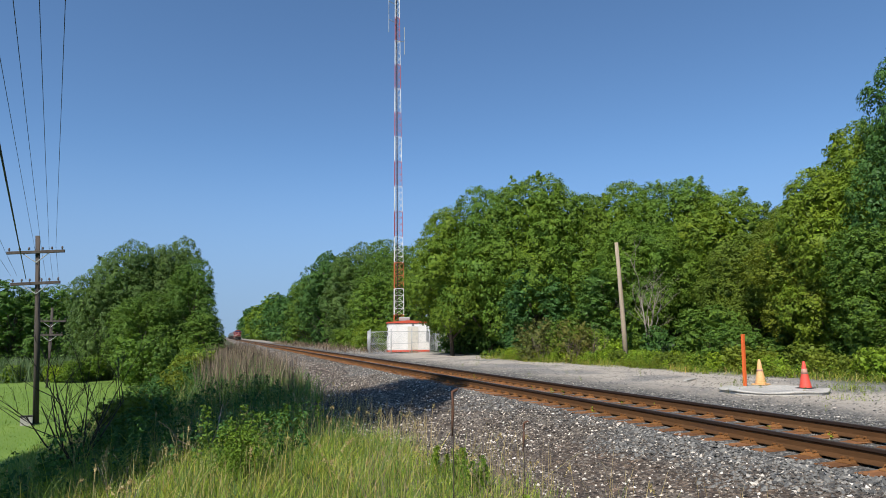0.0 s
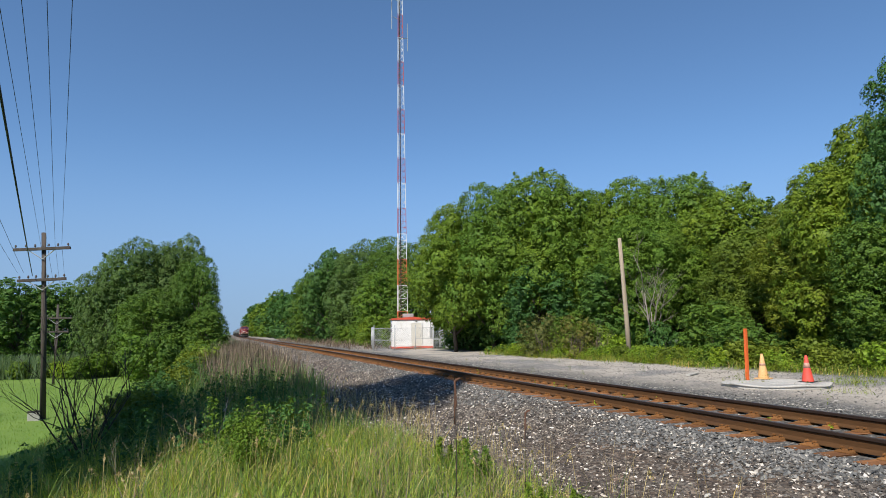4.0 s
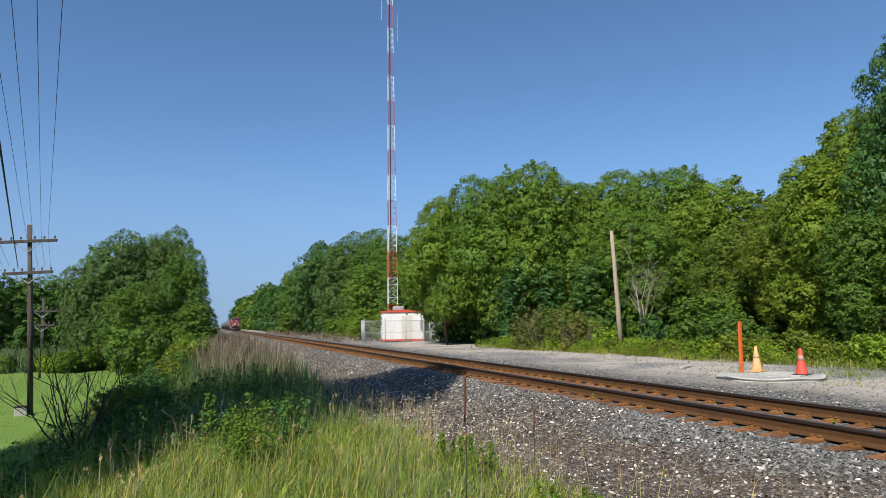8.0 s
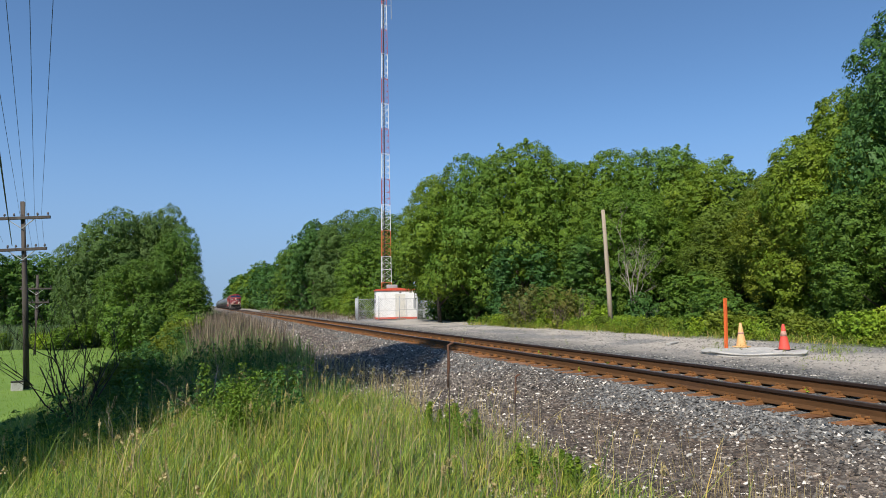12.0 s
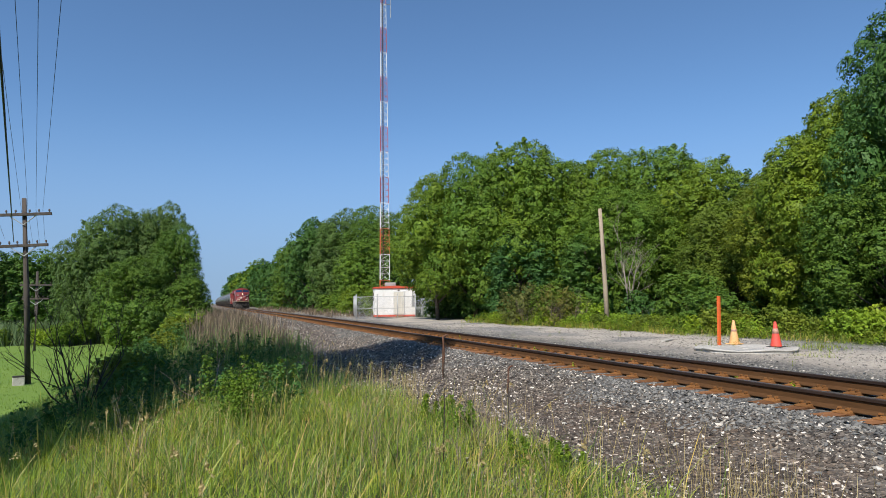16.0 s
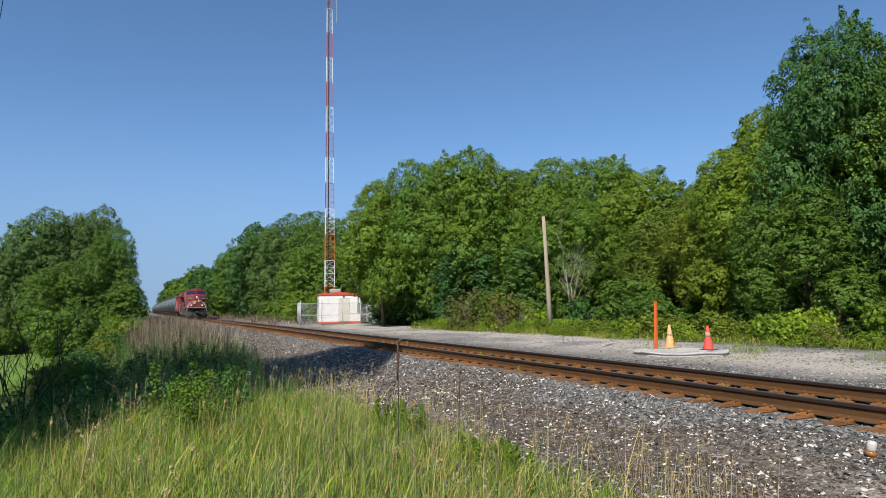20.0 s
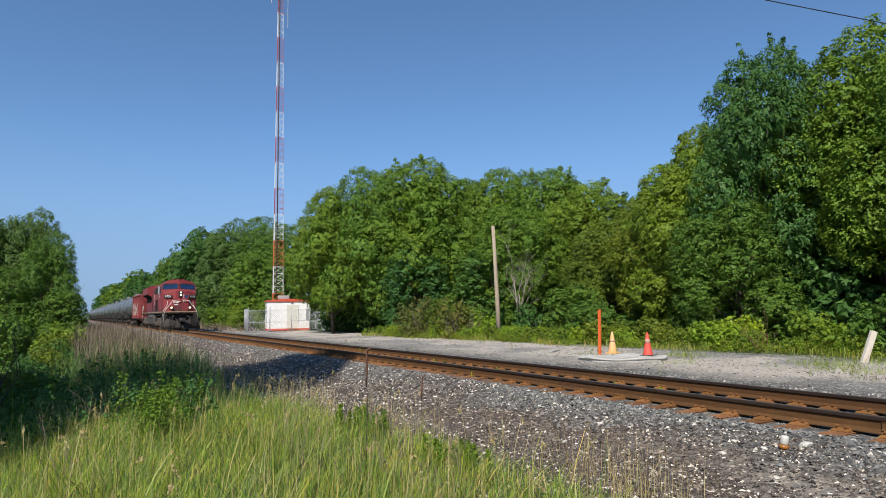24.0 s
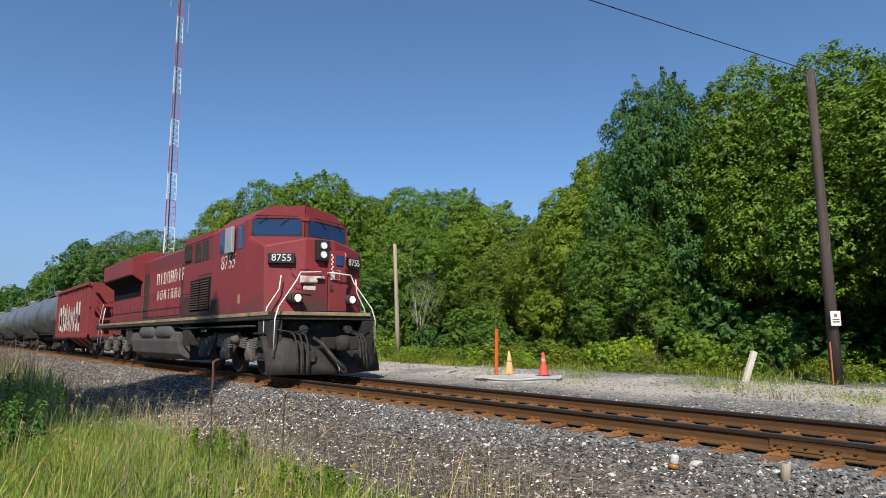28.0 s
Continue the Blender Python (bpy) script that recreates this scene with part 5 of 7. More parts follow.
def loco():
    t = thing("locomotive", "dirty red diesel freight locomotive with lit headlights", "locomotive")
    # deck and sill
    bm = bmesh.new()
    box(bm, -1.5, 1.5, 0.55, 21.2, 1.44, 1.64, 0.02)
    part("deck", bm, M_UNDER, t)
    bm = bmesh.new()
    for s in (-1, 1):
        box(bm, s * 1.505 - 0.01, s * 1.505 + 0.01, 0.6, 20.4, 1.55, 1.64)
    box(bm, -1.35, 1.35, 0.5, 0.552, 1.55, 1.64, 0.01)
    part("sill_stripe", bm, M_STRIPE, t, "worn tan sill stripe")
    # nose and cab, one shell: outline of the plan drawn up with sloping roofs
    bm = bmesh.new()

    def ring(pts):
        return [bm.verts.new(p) for p in pts]
    # nose: front plan at the bottom and its top edges
    nz0, nzc, nzs = 1.62, 3.58, 3.32
    nose_b = ring([(-1.5, 2.05, nz0), (-1.4, 1.1, nz0), (-0.5, 0.72, nz0), (0.5, 0.72, nz0), (1.4, 1.1, nz0), (1.5, 2.05, nz0)])
    nose_t = ring([(-1.5, 2.05, nzs + 0.22), (-1.4, 1.2, nzs), (-0.42, 0.84, nzc - 0.02), (0.42, 0.84, nzc - 0.02), (1.4, 1.2, nzs), (1.5, 2.05, nzs + 0.22)])
    wind = ring([(-1.46, 2.05, nzs + 0.34), (-0.08, 1.75, 3.74), (0.08, 1.75, 3.74), (1.46, 2.05, nzs + 0.34)])
    for a in range(5):
        bm.faces.new([nose_b[a], nose_b[a + 1], nose_t[a + 1], nose_t[a]])
    bm.faces.new([nose_t[0], nose_t[1], wind[0]])
    bm.faces.new([nose_t[1], nose_t[2], wind[1], wind[0]])
    bm.faces.new([nose_t[2], nose_t[3], wind[2], wind[1]])
    bm.faces.new([nose_t[3], nose_t[4], wind[3], wind[2]])
    bm.faces.new([nose_t[4], nose_t[5], wind[3]])
    bmesh.ops.bevel(bm, geom=[e for e in bm.edges if len(e.link_faces) == 2], offset=0.035, segments=2, affect="EDGES", profile=0.5)
    bmesh.ops.recalc_face_normals(bm, faces=bm.faces)
    part("nose", bm, M_LOCO, t)
    # cab walls
    bm = bmesh.new()
    prism(bm, [(-1.5, 1.62), (1.5, 1.62), (1.5, 4.06), (0.98, 4.5), (0.1, 4.62), (-0.1, 4.62), (-0.98, 4.5), (-1.5, 4.06)], "y", 2.05, 4.75, 0.03)
    # brow that stands forward over the windscreens
    prism(bm, [(1.75, 4.18), (2.1, 4.1), (2.1, 4.6), (1.85, 4.6)], "x", -0.12, 0.12, 0.01)
    part("cab", bm, M_LOCO, t)
    # windscreen wall, slightly swept
    for s in (-1, 1):
        bm = bmesh.new()
        q = [(s * 0.02, 1.77, 3.66), (s * 1.49, 2.04, 3.5), (s * 1.49, 2.04, 4.1), (s * 0.98, 1.95, 4.5), (s * 0.02, 1.77, 4.62)]
        f1 = [bm.verts.new(p) for p in q]
        f2 = [bm.verts.new((x, y + 0.3, z)) for x, y, z in q]
        bm.faces.new(f1)
        bm.faces.new(f2[::-1])
        for k in range(5):
            bm.faces.new([f1[k], f1[(k + 1) % 5], f2[(k + 1) % 5], f2[k]])
        bmesh.ops.recalc_face_normals(bm, faces=bm.faces)
        wall = part("windscreen_wall", bm, M_LOCO, t)
        def on(u, z, d):
            return (s * (0.02 + 1.47 * u), 1.77 + 0.27 * u - d, z)
        def pane(name, pts, d, mat, parent):
            b2 = bmesh.new()
            lo = [b2.verts.new(on(u, z, d)) for u, z in pts]
            hi = [b2.verts.new(on(u, z, d - 0.03)) for u, z in pts]
            b2.faces.new(lo)
            b2.faces.new(hi[::-1])
            for k in range(len(pts)):
                b2.faces.new([lo[k], lo[(k + 1) % len(pts)], hi[(k + 1) % len(pts)], hi[k]])
            bmesh.ops.recalc_face_normals(b2, faces=b2.faces)
            return part(name, b2, mat, parent)
        pane("gasket", [(0.045, 3.79), (0.075, 3.75), (0.89, 3.66), (0.95, 3.7), (0.95, 4.08), (0.9, 4.15), (0.085, 4.24), (0.045, 4.19)], 0.006, M_RUBBER, wall)
        pane("windscreen", [(0.07, 3.83), (0.1, 3.79), (0.88, 3.7), (0.925, 3.74), (0.925, 4.05), (0.88, 4.11), (0.11, 4.2), (0.07, 4.15)], 0.012, M_GLASSCAB, wall)
        b3 = bmesh.new()
        for u in (0.32, 0.7):
            tube(b3, on(u, 4.24, 0.06), on(u + 0.14, 4.02, 0.035), 0.012, n=5)
        tube(b3, on(0.16, 4.29, 0.06), on(0.9, 4.22, 0.06), 0.014, n=5)
        part("wiper", b3, M_RUBBER, wall)
        # side cab windows
        for y0, y1 in ((2.35, 2.75), (3.45, 4.1)):
            b4 = bmesh.new()
            box(b4, s * 1.5 - 0.012, s * 1.5 + 0.012, y0, y1, 3.38, 4.0)
            part("side_window", b4, M_GLASSCAB, t)
        b4 = bmesh.new()
        box(b4, s * 1.6 - 0.05, s * 1.6 + 0.05, 2.85, 3.35, 3.3, 4.02, 0.02)
        part("sun_shield", b4, M_GALV, t, "pale mirror board beside the window")
    # number boards
    for s in (-1, 1):
        bm = bmesh.new()
        box(bm, -0.33, 0.33, -0.05, 0.05, -0.135, 0.135, 0.015)
        nb = part("number_board", bm, M_BOARD, t)
        nb.matrix_basis = pose(s * 1.04, 0.955, 3.0, 0, 0, s * 22)
        dg = link("digits", text_mesh("8755", 0.25), M_DIGIT, nb, "pale unit number")
        dg.matrix_basis = Matrix.Translation((0, -0.054, 0)) @ pose(0, 0, 0, 90, 0, 0)
    # headlights
    bm = bmesh.new()
    box(bm, -0.18, 0.18, 0.66, 1.0, 2.98, 3.52, 0.02)
    hl = part("headlight_box", bm, M_BOARD, t)
    for z in (3.13, 3.37):
        bm = bmesh.new()
        lathe(bm, [(0.1, 0.658), (0.1, 0.64), (0.076, 0.636), (0.074, 0.658)], 20, (0, 0, z), "y")
        part("bezel", bm, M_GALV, hl, "dull steel ring")
        bm = bmesh.new()
        lathe(bm, [(0.074, 0.65), (0.066, 0.642), (0.03, 0.637)], 20, (0, 0, z), "y")
        part("headlight", bm, M_LAMP, hl, "lit round headlight")
    for s in (-1, 1):
        bm = bmesh.new()
        tube(bm, (s * 0.78, 0.5, 1.98), (s * 0.78, 0.95, 1.98), 0.14, n=18)
        d = part("ditch_light", bm, M_UNDER, t)
        bm = bmesh.new()
        lathe(bm, [(0.14, 0.498), (0.14, 0.48), (0.1, 0.476), (0.098, 0.498)], 20, (s * 0.78, 0, 1.98), "y")
        part("bezel", bm, M_PLOW, d)
        bm = bmesh.new()
        lathe(bm, [(0.096, 0.496), (0.08, 0.482), (0.04, 0.474)], 20, (s * 0.78, 0, 1.98), "y")
        part("lens", bm, M_LAMP, d, "lit round lens")
    # nose door, its hinges, window
    bm = bmesh.new()
    box(bm, 0.16, 0.7, 0.66, 0.76, 1.66, 3.26, 0.02)
    dr = part("nose_door", bm, M_LOCO, t)
    bm = bmesh.new()
    box(bm, 0.36, 0.58, 0.645, 0.662, 2.86, 3.14, 0.02)
    part("door_window", bm, M_GLASSCAB, dr)
    bm = bmesh.new()
    for k in range(11):
        x = 0.22 + 0.035 * (k % 2)
        box(bm, x, x + 0.035, 0.65, 0.662, 2.5 + 0.062 * k, 2.545 + 0.062 * k)
    part("chevron", bm, M_RAILING, dr, "white checkered strip")
    bm = bmesh.new()
    for x, z, w in ((-0.5, 2.72, 0.34), (-0.45, 2.36, 0.3), (-0.45, 2.1, 0.32)):
        pipe(bm, [(x - w, 0.86, z), (x - w, 0.7, z), (x + 0.1, 0.66, z), (x + 0.1, 0.8, z)], 0.012, 6)
    part("grab_iron", bm, M_LOCO_DIRTY, t)
    bm = bmesh.new()
    box(bm, -0.62, -0.15, 0.68, 0.75, 2.38, 2.56, 0.01)
    box(bm, -0.55, -0.2, 0.68, 0.75, 2.2, 2.3, 0.01)
    part("faded_patch", bm, M_LETTER, t, "scraped pale patch")
    bm = bmesh.new()
    box(bm, -0.56, 0.14, 0.69, 0.73, 1.66, 2.62, 0.008)
    part("nose_panel", bm, M_LOCO_DIRTY, t)
    bm = bmesh.new()
    for z in (1.9, 2.35, 2.8):
        tube(bm, (0.72, 0.68, z - 0.06), (0.72, 0.68, z + 0.06), 0.018, n=6)
    box(bm, 0.2, 0.27, 0.63, 0.662, 2.2, 2.34, 0.006)
    part("hinge", bm, M_UNDER, dr)
    bm = bmesh.new()
    box(bm, -0.2, 0.02, 0.62, 0.69, 2.5, 2.56, 0.01)
    box(bm, 0.2, 0.32, 0.62, 0.665, 2.48, 2.66, 0.01)
    pipe(bm, [(0.32, 0.66, 2.5), (0.44, 0.58, 2.5), (0.44, 0.58, 2.72), (0.4, 0.66, 2.74)], 0.016, 6)
    pipe(bm, [(0.62, 0.66, 3.2), (0.62, 0.6, 3.18), (0.62, 0.6, 2.8), (0.62, 0.66, 2.78)], 0.014, 6)
    part("door_bracket", bm, M_LETTER, dr, "pale worn brackets")
    for s in (-1, 1):
        bm = bmesh.new()
        box(bm, s * 1.504 - 0.008, s * 1.504 + 0.008, 2.45, 2.6, 1.9, 2.15)
        part("data_plate", bm, M_STRIPE, t)
    # handrails
    for s in (-1, 1):
        bm = bmesh.new()
        pipe(bm, [(s * 1.42, 0.4, 0.55), (s * 1.42, 0.38, 1.45), (s * 1.32, 0.4, 1.75), (s * 0.82, 0.5, 2.42), (s * 0.72, 0.5, 2.62), (s * 0.15, 0.5, 2.66), (s * 0.12, 0.66, 2.66)], 0.018, 8)
        pipe(bm, [(s * 1.46, 0.95, 0.7), (s * 1.46, 0.92, 1.5), (s * 1.4, 0.9, 1.75), (s * 1.12, 0.85, 2.2), (s * 1.08, 0.85, 2.55)], 0.017, 8)
        part("handrail", bm, M_RAILING, t, "bent white handrail")
        bm = bmesh.new()
        pts = [(s * 1.44, 20.9, 0.7), (s * 1.44, 20.9, 1.5), (s * 1.4, 20.5, 2.4), (s * 1.4, 20.2, 2.6)]
        pipe(bm, pts, 0.02, 8)
        pipe(bm, [(s * 1.44, 20.2, 0.7), (s * 1.44, 20.2, 1.5), (s * 1.4, 19.8, 2.4)], 0.02, 8)
        part("rear_handrail", bm, M_RAILING, t, "bent white handrail")
    # sooty lower panels of the cabinet
    for s in (-1, 1):
        for y0, y1, z0, z1 in ((4.8, 6.75, 1.7, 2.82), (6.8, 7.55, 1.7, 2.3), (4.05, 4.7, 1.7, 2.1)):
            bm = bmesh.new()
            x = 1.465 if y0 > 4.5 else 1.505
            box(bm, s * x - 0.008, s * x + 0.008, y0, y1, z0, z1, 0.004)
            part("lower_panel", bm, M_SOOT, t, "soot-stained lower panel")
        for y0, y1, z0, z1 in ((4.8, 6.1, 2.9, 3.3), (6.15, 7.5, 2.4, 3.3), (4.8, 7.5, 4.0, 4.14)):
            bm = bmesh.new()
            box(bm, s * 1.462 - 0.012, s * 1.462 + 0.012, y0, y1, z0, z1, 0.01)
            part("access_panel", bm, M_LOCO, t)
    # hood
    bm = bmesh.new()
    box(bm, -1.46, 1.46, 4.75, 7.6, 1.62, 4.22, 0.05)
    part("inverter_cabinet", bm, M_LOCO_DIRTY, t)
    bm = bmesh.new()
    prism(bm, [(-1.0, 1.62), (1.0, 1.62), (1.0, 4.1), (0.6, 4.35), (-0.6, 4.35), (-1.0, 4.1)], "y", 7.6, 14.6, 0.03)
    part("engine_hood", bm, M_LOCO_DIRTY, t)
    for s in (-1, 1):
        for k in range(8):
            y = 7.75 + 0.84 * k
            bm = bmesh.new()
            box(bm, s * 1.0 - 0.02, s * 1.0 + 0.02, y, y + 0.78, 1.8, 3.6, 0.012)
            part("hood_door", bm, M_SOOT if k in (0, 1, 7) else M_LOCO, t)
            bm = bmesh.new()
            box(bm, s * 1.02 - 0.012, s * 1.02 + 0.012, y + 0.66, y + 0.7, 2.55, 2.72, 0.003)
            part("latch", bm, M_UNDER, t)
    bm = bmesh.new()
    prism(bm, [(-1.02, 1.62), (1.02, 1.62), (1.02, 3.3), (1.5, 3.62), (1.5, 4.32), (0.9, 4.6), (-0.9, 4.6), (-1.5, 4.32), (-1.5, 3.62), (-1.02, 3.3)], "y", 14.6, 20.1, 0.03)
    part("radiator_hood", bm, M_LOCO, t, "flared radiator section")
    for s in (-1, 1):
        # black sheet and side strip paint the shade below the radiator flare
        bm = bmesh.new()
        q = [(s * 1.03, 14.75, 3.28), (s * 1.49, 14.75, 3.59), (s * 1.49, 19.95, 3.59), (s * 1.03, 19.95, 3.28)]
        lo = [bm.verts.new(v) for v in q]
        hi = [bm.verts.new((x, y, z - 0.03)) for x, y, z in q]
        bm.faces.new(lo)
        bm.faces.new(hi[::-1])
        for k in range(4):
            bm.faces.new([lo[k], lo[(k + 1) % 4], hi[(k + 1) % 4], hi[k]])
        box(bm, s * 1.03 - 0.012, s * 1.03 + 0.012, 14.9, 19.8, 2.75, 3.26)
        part("flare_shade_sheet", bm, M_BLACK, t)
        for y0, y1, z0, z1, x, n in ((4.95, 5.75, 1.85, 2.75, 1.475, 12), (5.85, 6.7, 1.85, 2.75, 1.475, 12), (7.9, 8.3, 2.0, 2.45, 1.02, 6), (8.8, 9.2, 2.0, 2.45, 1.02, 6)):
            bm = bmesh.new()
            box(bm, s * x, s * (x + 0.012), y0 - 0.03, y1 + 0.03, z0 - 0.03, z1 + 0.03)
            vent = part("louvre", bm, M_BLACK, t)
            for k in range(n):
                z = z0 + (z1 - z0) * k / n
                bm = bmesh.new()
                prism(bm, [(s * (x + 0.013), z + 0.05), (s * (x + 0.04), z), (s * (x + 0.045), z + 0.006), (s * (x + 0.013), z + 0.058)], "y", y0, y1)
                part("slat", bm, M_SOOT, vent)
        bm = bmesh.new()
        box(bm, s * 1.47, s * 1.52, 6.8, 7.4, 3.45, 3.95)
        part("intake_hood", bm, M_UNDER, t)
        for y0, y1 in ((5.2, 5.75), (5.9, 6.45)):
            bm = bmesh.new()
            box(bm, s * 1.462 - 0.012, s * 1.462 + 0.012, y0, y1, 3.35, 3.95)
            part("intake_screen", bm, M_UNDER, t)
        rng = random.Random(77)
        for y0, z0, hgt, n in ((8.9, 3.02, 0.46, 8), (9.3, 2.42, 0.38, 7)):
            for k in range(n):
                # worn letters of the owner's name, as plain upright shapes
                bm = bmesh.new()
                y = y0 + (n - 1 - k) * 0.46
                w, b = hgt * 0.72, 0.085
                bars = [(0, b, 0, hgt), (w - b, w, 0, hgt), (b + 0.002, w - b - 0.002, hgt - b, hgt), (b + 0.002, w - b - 0.002, 0, b)]
                if (k * 3 + n) % 5 == 1:
                    bars = [(w / 2 - b / 2, w / 2 + b / 2, 0, hgt)]
                elif (k + n) % 3 == 0:
                    bars[3] = (b + 0.002, w - b - 0.002, hgt * 0.38, hgt * 0.38 + b)
                elif (k + n) % 3 == 1:
                    bars[0] = (0, b, hgt * 0.2, hgt * 0.8)
                for u0, u1, v0, v1 in bars:
                    lift = rng.uniform(0, 0.03)
                    box(bm, s * 1.0245 - 0.0045, s * 1.0245 + 0.0045, y + u0, y + u1, z0 + v0 + lift * 0.5, z0 + v1 - lift)
                part("letter_shape", bm, M_LETTER, t, "worn pale letter shape")
        w = link("unit_number", text_mesh("8755", 0.56), M_LETTER, t, "worn pale unit number")
        w.matrix_basis = Matrix.Translation((s * 1.506, 3.4, 3.07)) @ pose(0, 0, 0, 90, 0, -90 if s < 0 else 90)
    # roof gear
    bm = bmesh.new()
    box(bm, -0.45, 0.45, 9.2, 10.6, 4.36, 4.62, 0.06)
    box(bm, -0.9, 0.9, 5.1, 7.3, 4.22, 4.42, 0.06)
    for x in (-0.5, -0.1, 0.35):
        box(bm, x, x + 0.22, 2.6, 2.9, 4.6, 4.72, 0.03)
    part("roof_gear", bm, M_LOCO_DIRTY, t)
    # pilot and plow
    for s in (-1, 1):
        bm = bmesh.new()
        rows = []
        for u in (0.0, 0.2, 0.45, 0.75, 1.0):
            x, lead, top = 0.03 + 1.55 * u, -0.32 + 0.72 * u, 0.62 + 0.42 * min(1, u * 1.6)
            rows.append([(s * x, lead + 0.42 * w - 0.3 * w * (1 - w), 0.12 + (top - 0.12) * w) for w in (0, 0.3, 0.6, 0.85, 1)])
        f = [[bm.verts.new(p) for p in r] for r in rows]
        k = [[bm.verts.new((x, y + 0.05, z)) for x, y, z in r] for r in rows]
        for g in (f, k):
            for a0, a1 in zip(g, g[1:]):
                for i in range(4):
                    bm.faces.new([a0[i], a1[i], a1[i + 1], a0[i + 1]]).smooth = True
        rim = [(0, i) for i in range(5)] + [(i, 4) for i in range(1, 5)] + [(4, i) for i in (3, 2, 1, 0)] + [(i, 0) for i in (3, 2, 1)]
        for (a0, b0), (a1, b1) in zip(rim, rim[1:] + rim[:1]):
            bm.faces.new([f[a0][b0], f[a1][b1], k[a1][b1], k[a0][b0]])
        bmesh.ops.recalc_face_normals(bm, faces=bm.faces)
        part("snow_plow", bm, M_PLOW, t, "dusty dark steel plow")
    bm = bmesh.new()
    box(bm, -1.4, 1.4, 1.05, 1.2, 0.6, 1.43, 0.02)
    part("pilot_plate", bm, M_UNDER, t)
    for s in (-1, 1):
        bm = bmesh.new()
        box(bm, s * 1.3 - 0.16, s * 1.3 + 0.16, 0.55, 1.3, 0.5, 1.43, 0.02)
        for k in range(3):
            box(bm, s * 1.47 - 0.1, s * 1.47 + 0.1, 0.75, 1.3, 0.45 + 0.32 * k, 0.49 + 0.32 * k)
        part("step_well", bm, M_PLOW, t)
    bm = bmesh.new()
    box(bm, -0.16, 0.16, -0.45, 0.5, 0.72, 1.0, 0.03)
    lathe(bm, [(0.05, -0.2), (0.2, -0.15), (0.2, 0.15), (0.05, 0.2)], 12, (0, -0.42, 0.86), "z")
    box(bm, 0.05, 0.32, -0.6, -0.35, 0.7, 1.02, 0.03)
    part("coupler", bm, M_UNDER, t)
    for s in (-1, 1):
        for k in range(3):
            bm = bmesh.new()
            x = s * (0.72 + 0.12 * k)
            y = -0.3 + 0.46 * abs(x)
            pipe(bm, [(x, 0.5, 1.12), (x, y + 0.12, 1.06), (x, y - 0.02, 0.85), (x, y - 0.1, 0.45), (x + 0.01, y - 0.1, 0.2)], 0.026, 6)
            part("air_hose", bm, M_UNDER, t)
        bm = bmesh.new()
        box(bm, s * 0.62 - 0.1, s * 0.62 + 0.08, -0.06, 0.02, 0.42, 0.68, 0.01)
        part("hose_bracket", bm, M_UNDER, t)
    bm = bmesh.new()
    pipe(bm, [(-0.42, 0.3, 0.98), (-0.4, -0.1, 0.86), (-0.25, -0.45, 0.5), (-0.05, -0.62, 0.24)], [0.05, 0.045, 0.045, 0.06], 8)
    part("brake_hose", bm, M_UNDER, t, "thick slanting brake hose")
    bm = bmesh.new()
    box(bm, -0.22, 0.22, 0.95, 1.04, 1.16, 1.36)
    for x in (-1.05, -0.8, 0.8, 1.05):
        tube(bm, (x, 0.9, 1.25), (x, 1.06, 1.25), 0.055, n=10)
    pipe(bm, [(-1.3, 0.5, 1.2), (-0.9, 0.42, 1.12), (-0.5, 0.4, 1.22)], 0.018, 6)
    pipe(bm, [(1.3, 0.5, 1.2), (0.9, 0.42, 1.12), (0.5, 0.4, 1.22)], 0.018, 6)
    box(bm, -0.5, 0.5, 0.45, 1.05, 0.62, 0.7, 0.02)
    tube(bm, (-0.62, 0.4, 1.2), (-0.62, 0.55, 1.2), 0.1, n=12)
    tube(bm, (0.62, 0.4, 1.2), (0.62, 0.55, 1.2), 0.1, n=12)
    part("pilot_fitting", bm, M_UNDER, t)
    # pipes, boxes and brackets hung below the deck
    for s in (-1, 1):
        bm = bmesh.new()
        pipe(bm, [(s * 1.38, 1.6, 1.3), (s * 1.38, 7.8, 1.3), (s * 1.38, 8.0, 1.36), (s * 1.38, 20.3, 1.36)], 0.035, 6)
        pipe(bm, [(s * 1.3, 6.9, 1.2), (s * 1.3, 7.3, 0.9), (s * 1.3, 7.9, 0.85)], 0.03, 6)
        part("brake_pipe", bm, M_UNDER, t)
        for y, w, z0 in ((6.95, 0.7, 0.75), (14.5, 0.55, 0.7), (15.15, 0.3, 0.9)):
            bm = bmesh.new()
            box(bm, s * 1.2 - 0.18, s * 1.2 + 0.18, y, y + w, z0, 1.42, 0.02)
            part("equipment_box", bm, M_UNDER, t)
    # fuel tank and reservoirs
    bm = bmesh.new()
    prism(bm, [(-1.4, 1.2), (-1.45, 0.9), (-1.35, 0.45), (-1.0, 0.25), (1.0, 0.25), (1.35, 0.45), (1.45, 0.9), (1.4, 1.2)], "y", 8.0, 14.2, 0.04)
    part("fuel_tank", bm, M_TANK, t, "dusty grey fuel tank")
    for s in (-1, 1):
        for y in (9.6, 11.8):
            bm = bmesh.new()
            lathe(bm, [(0.05, -0.95), (0.2, -0.9), (0.27, -0.75), (0.27, 0.75), (0.2, 0.9), (0.05, 0.95)], 16, (s * 1.28, y, 1.2), "y")
            part("air_reservoir", bm, M_TANK, t)
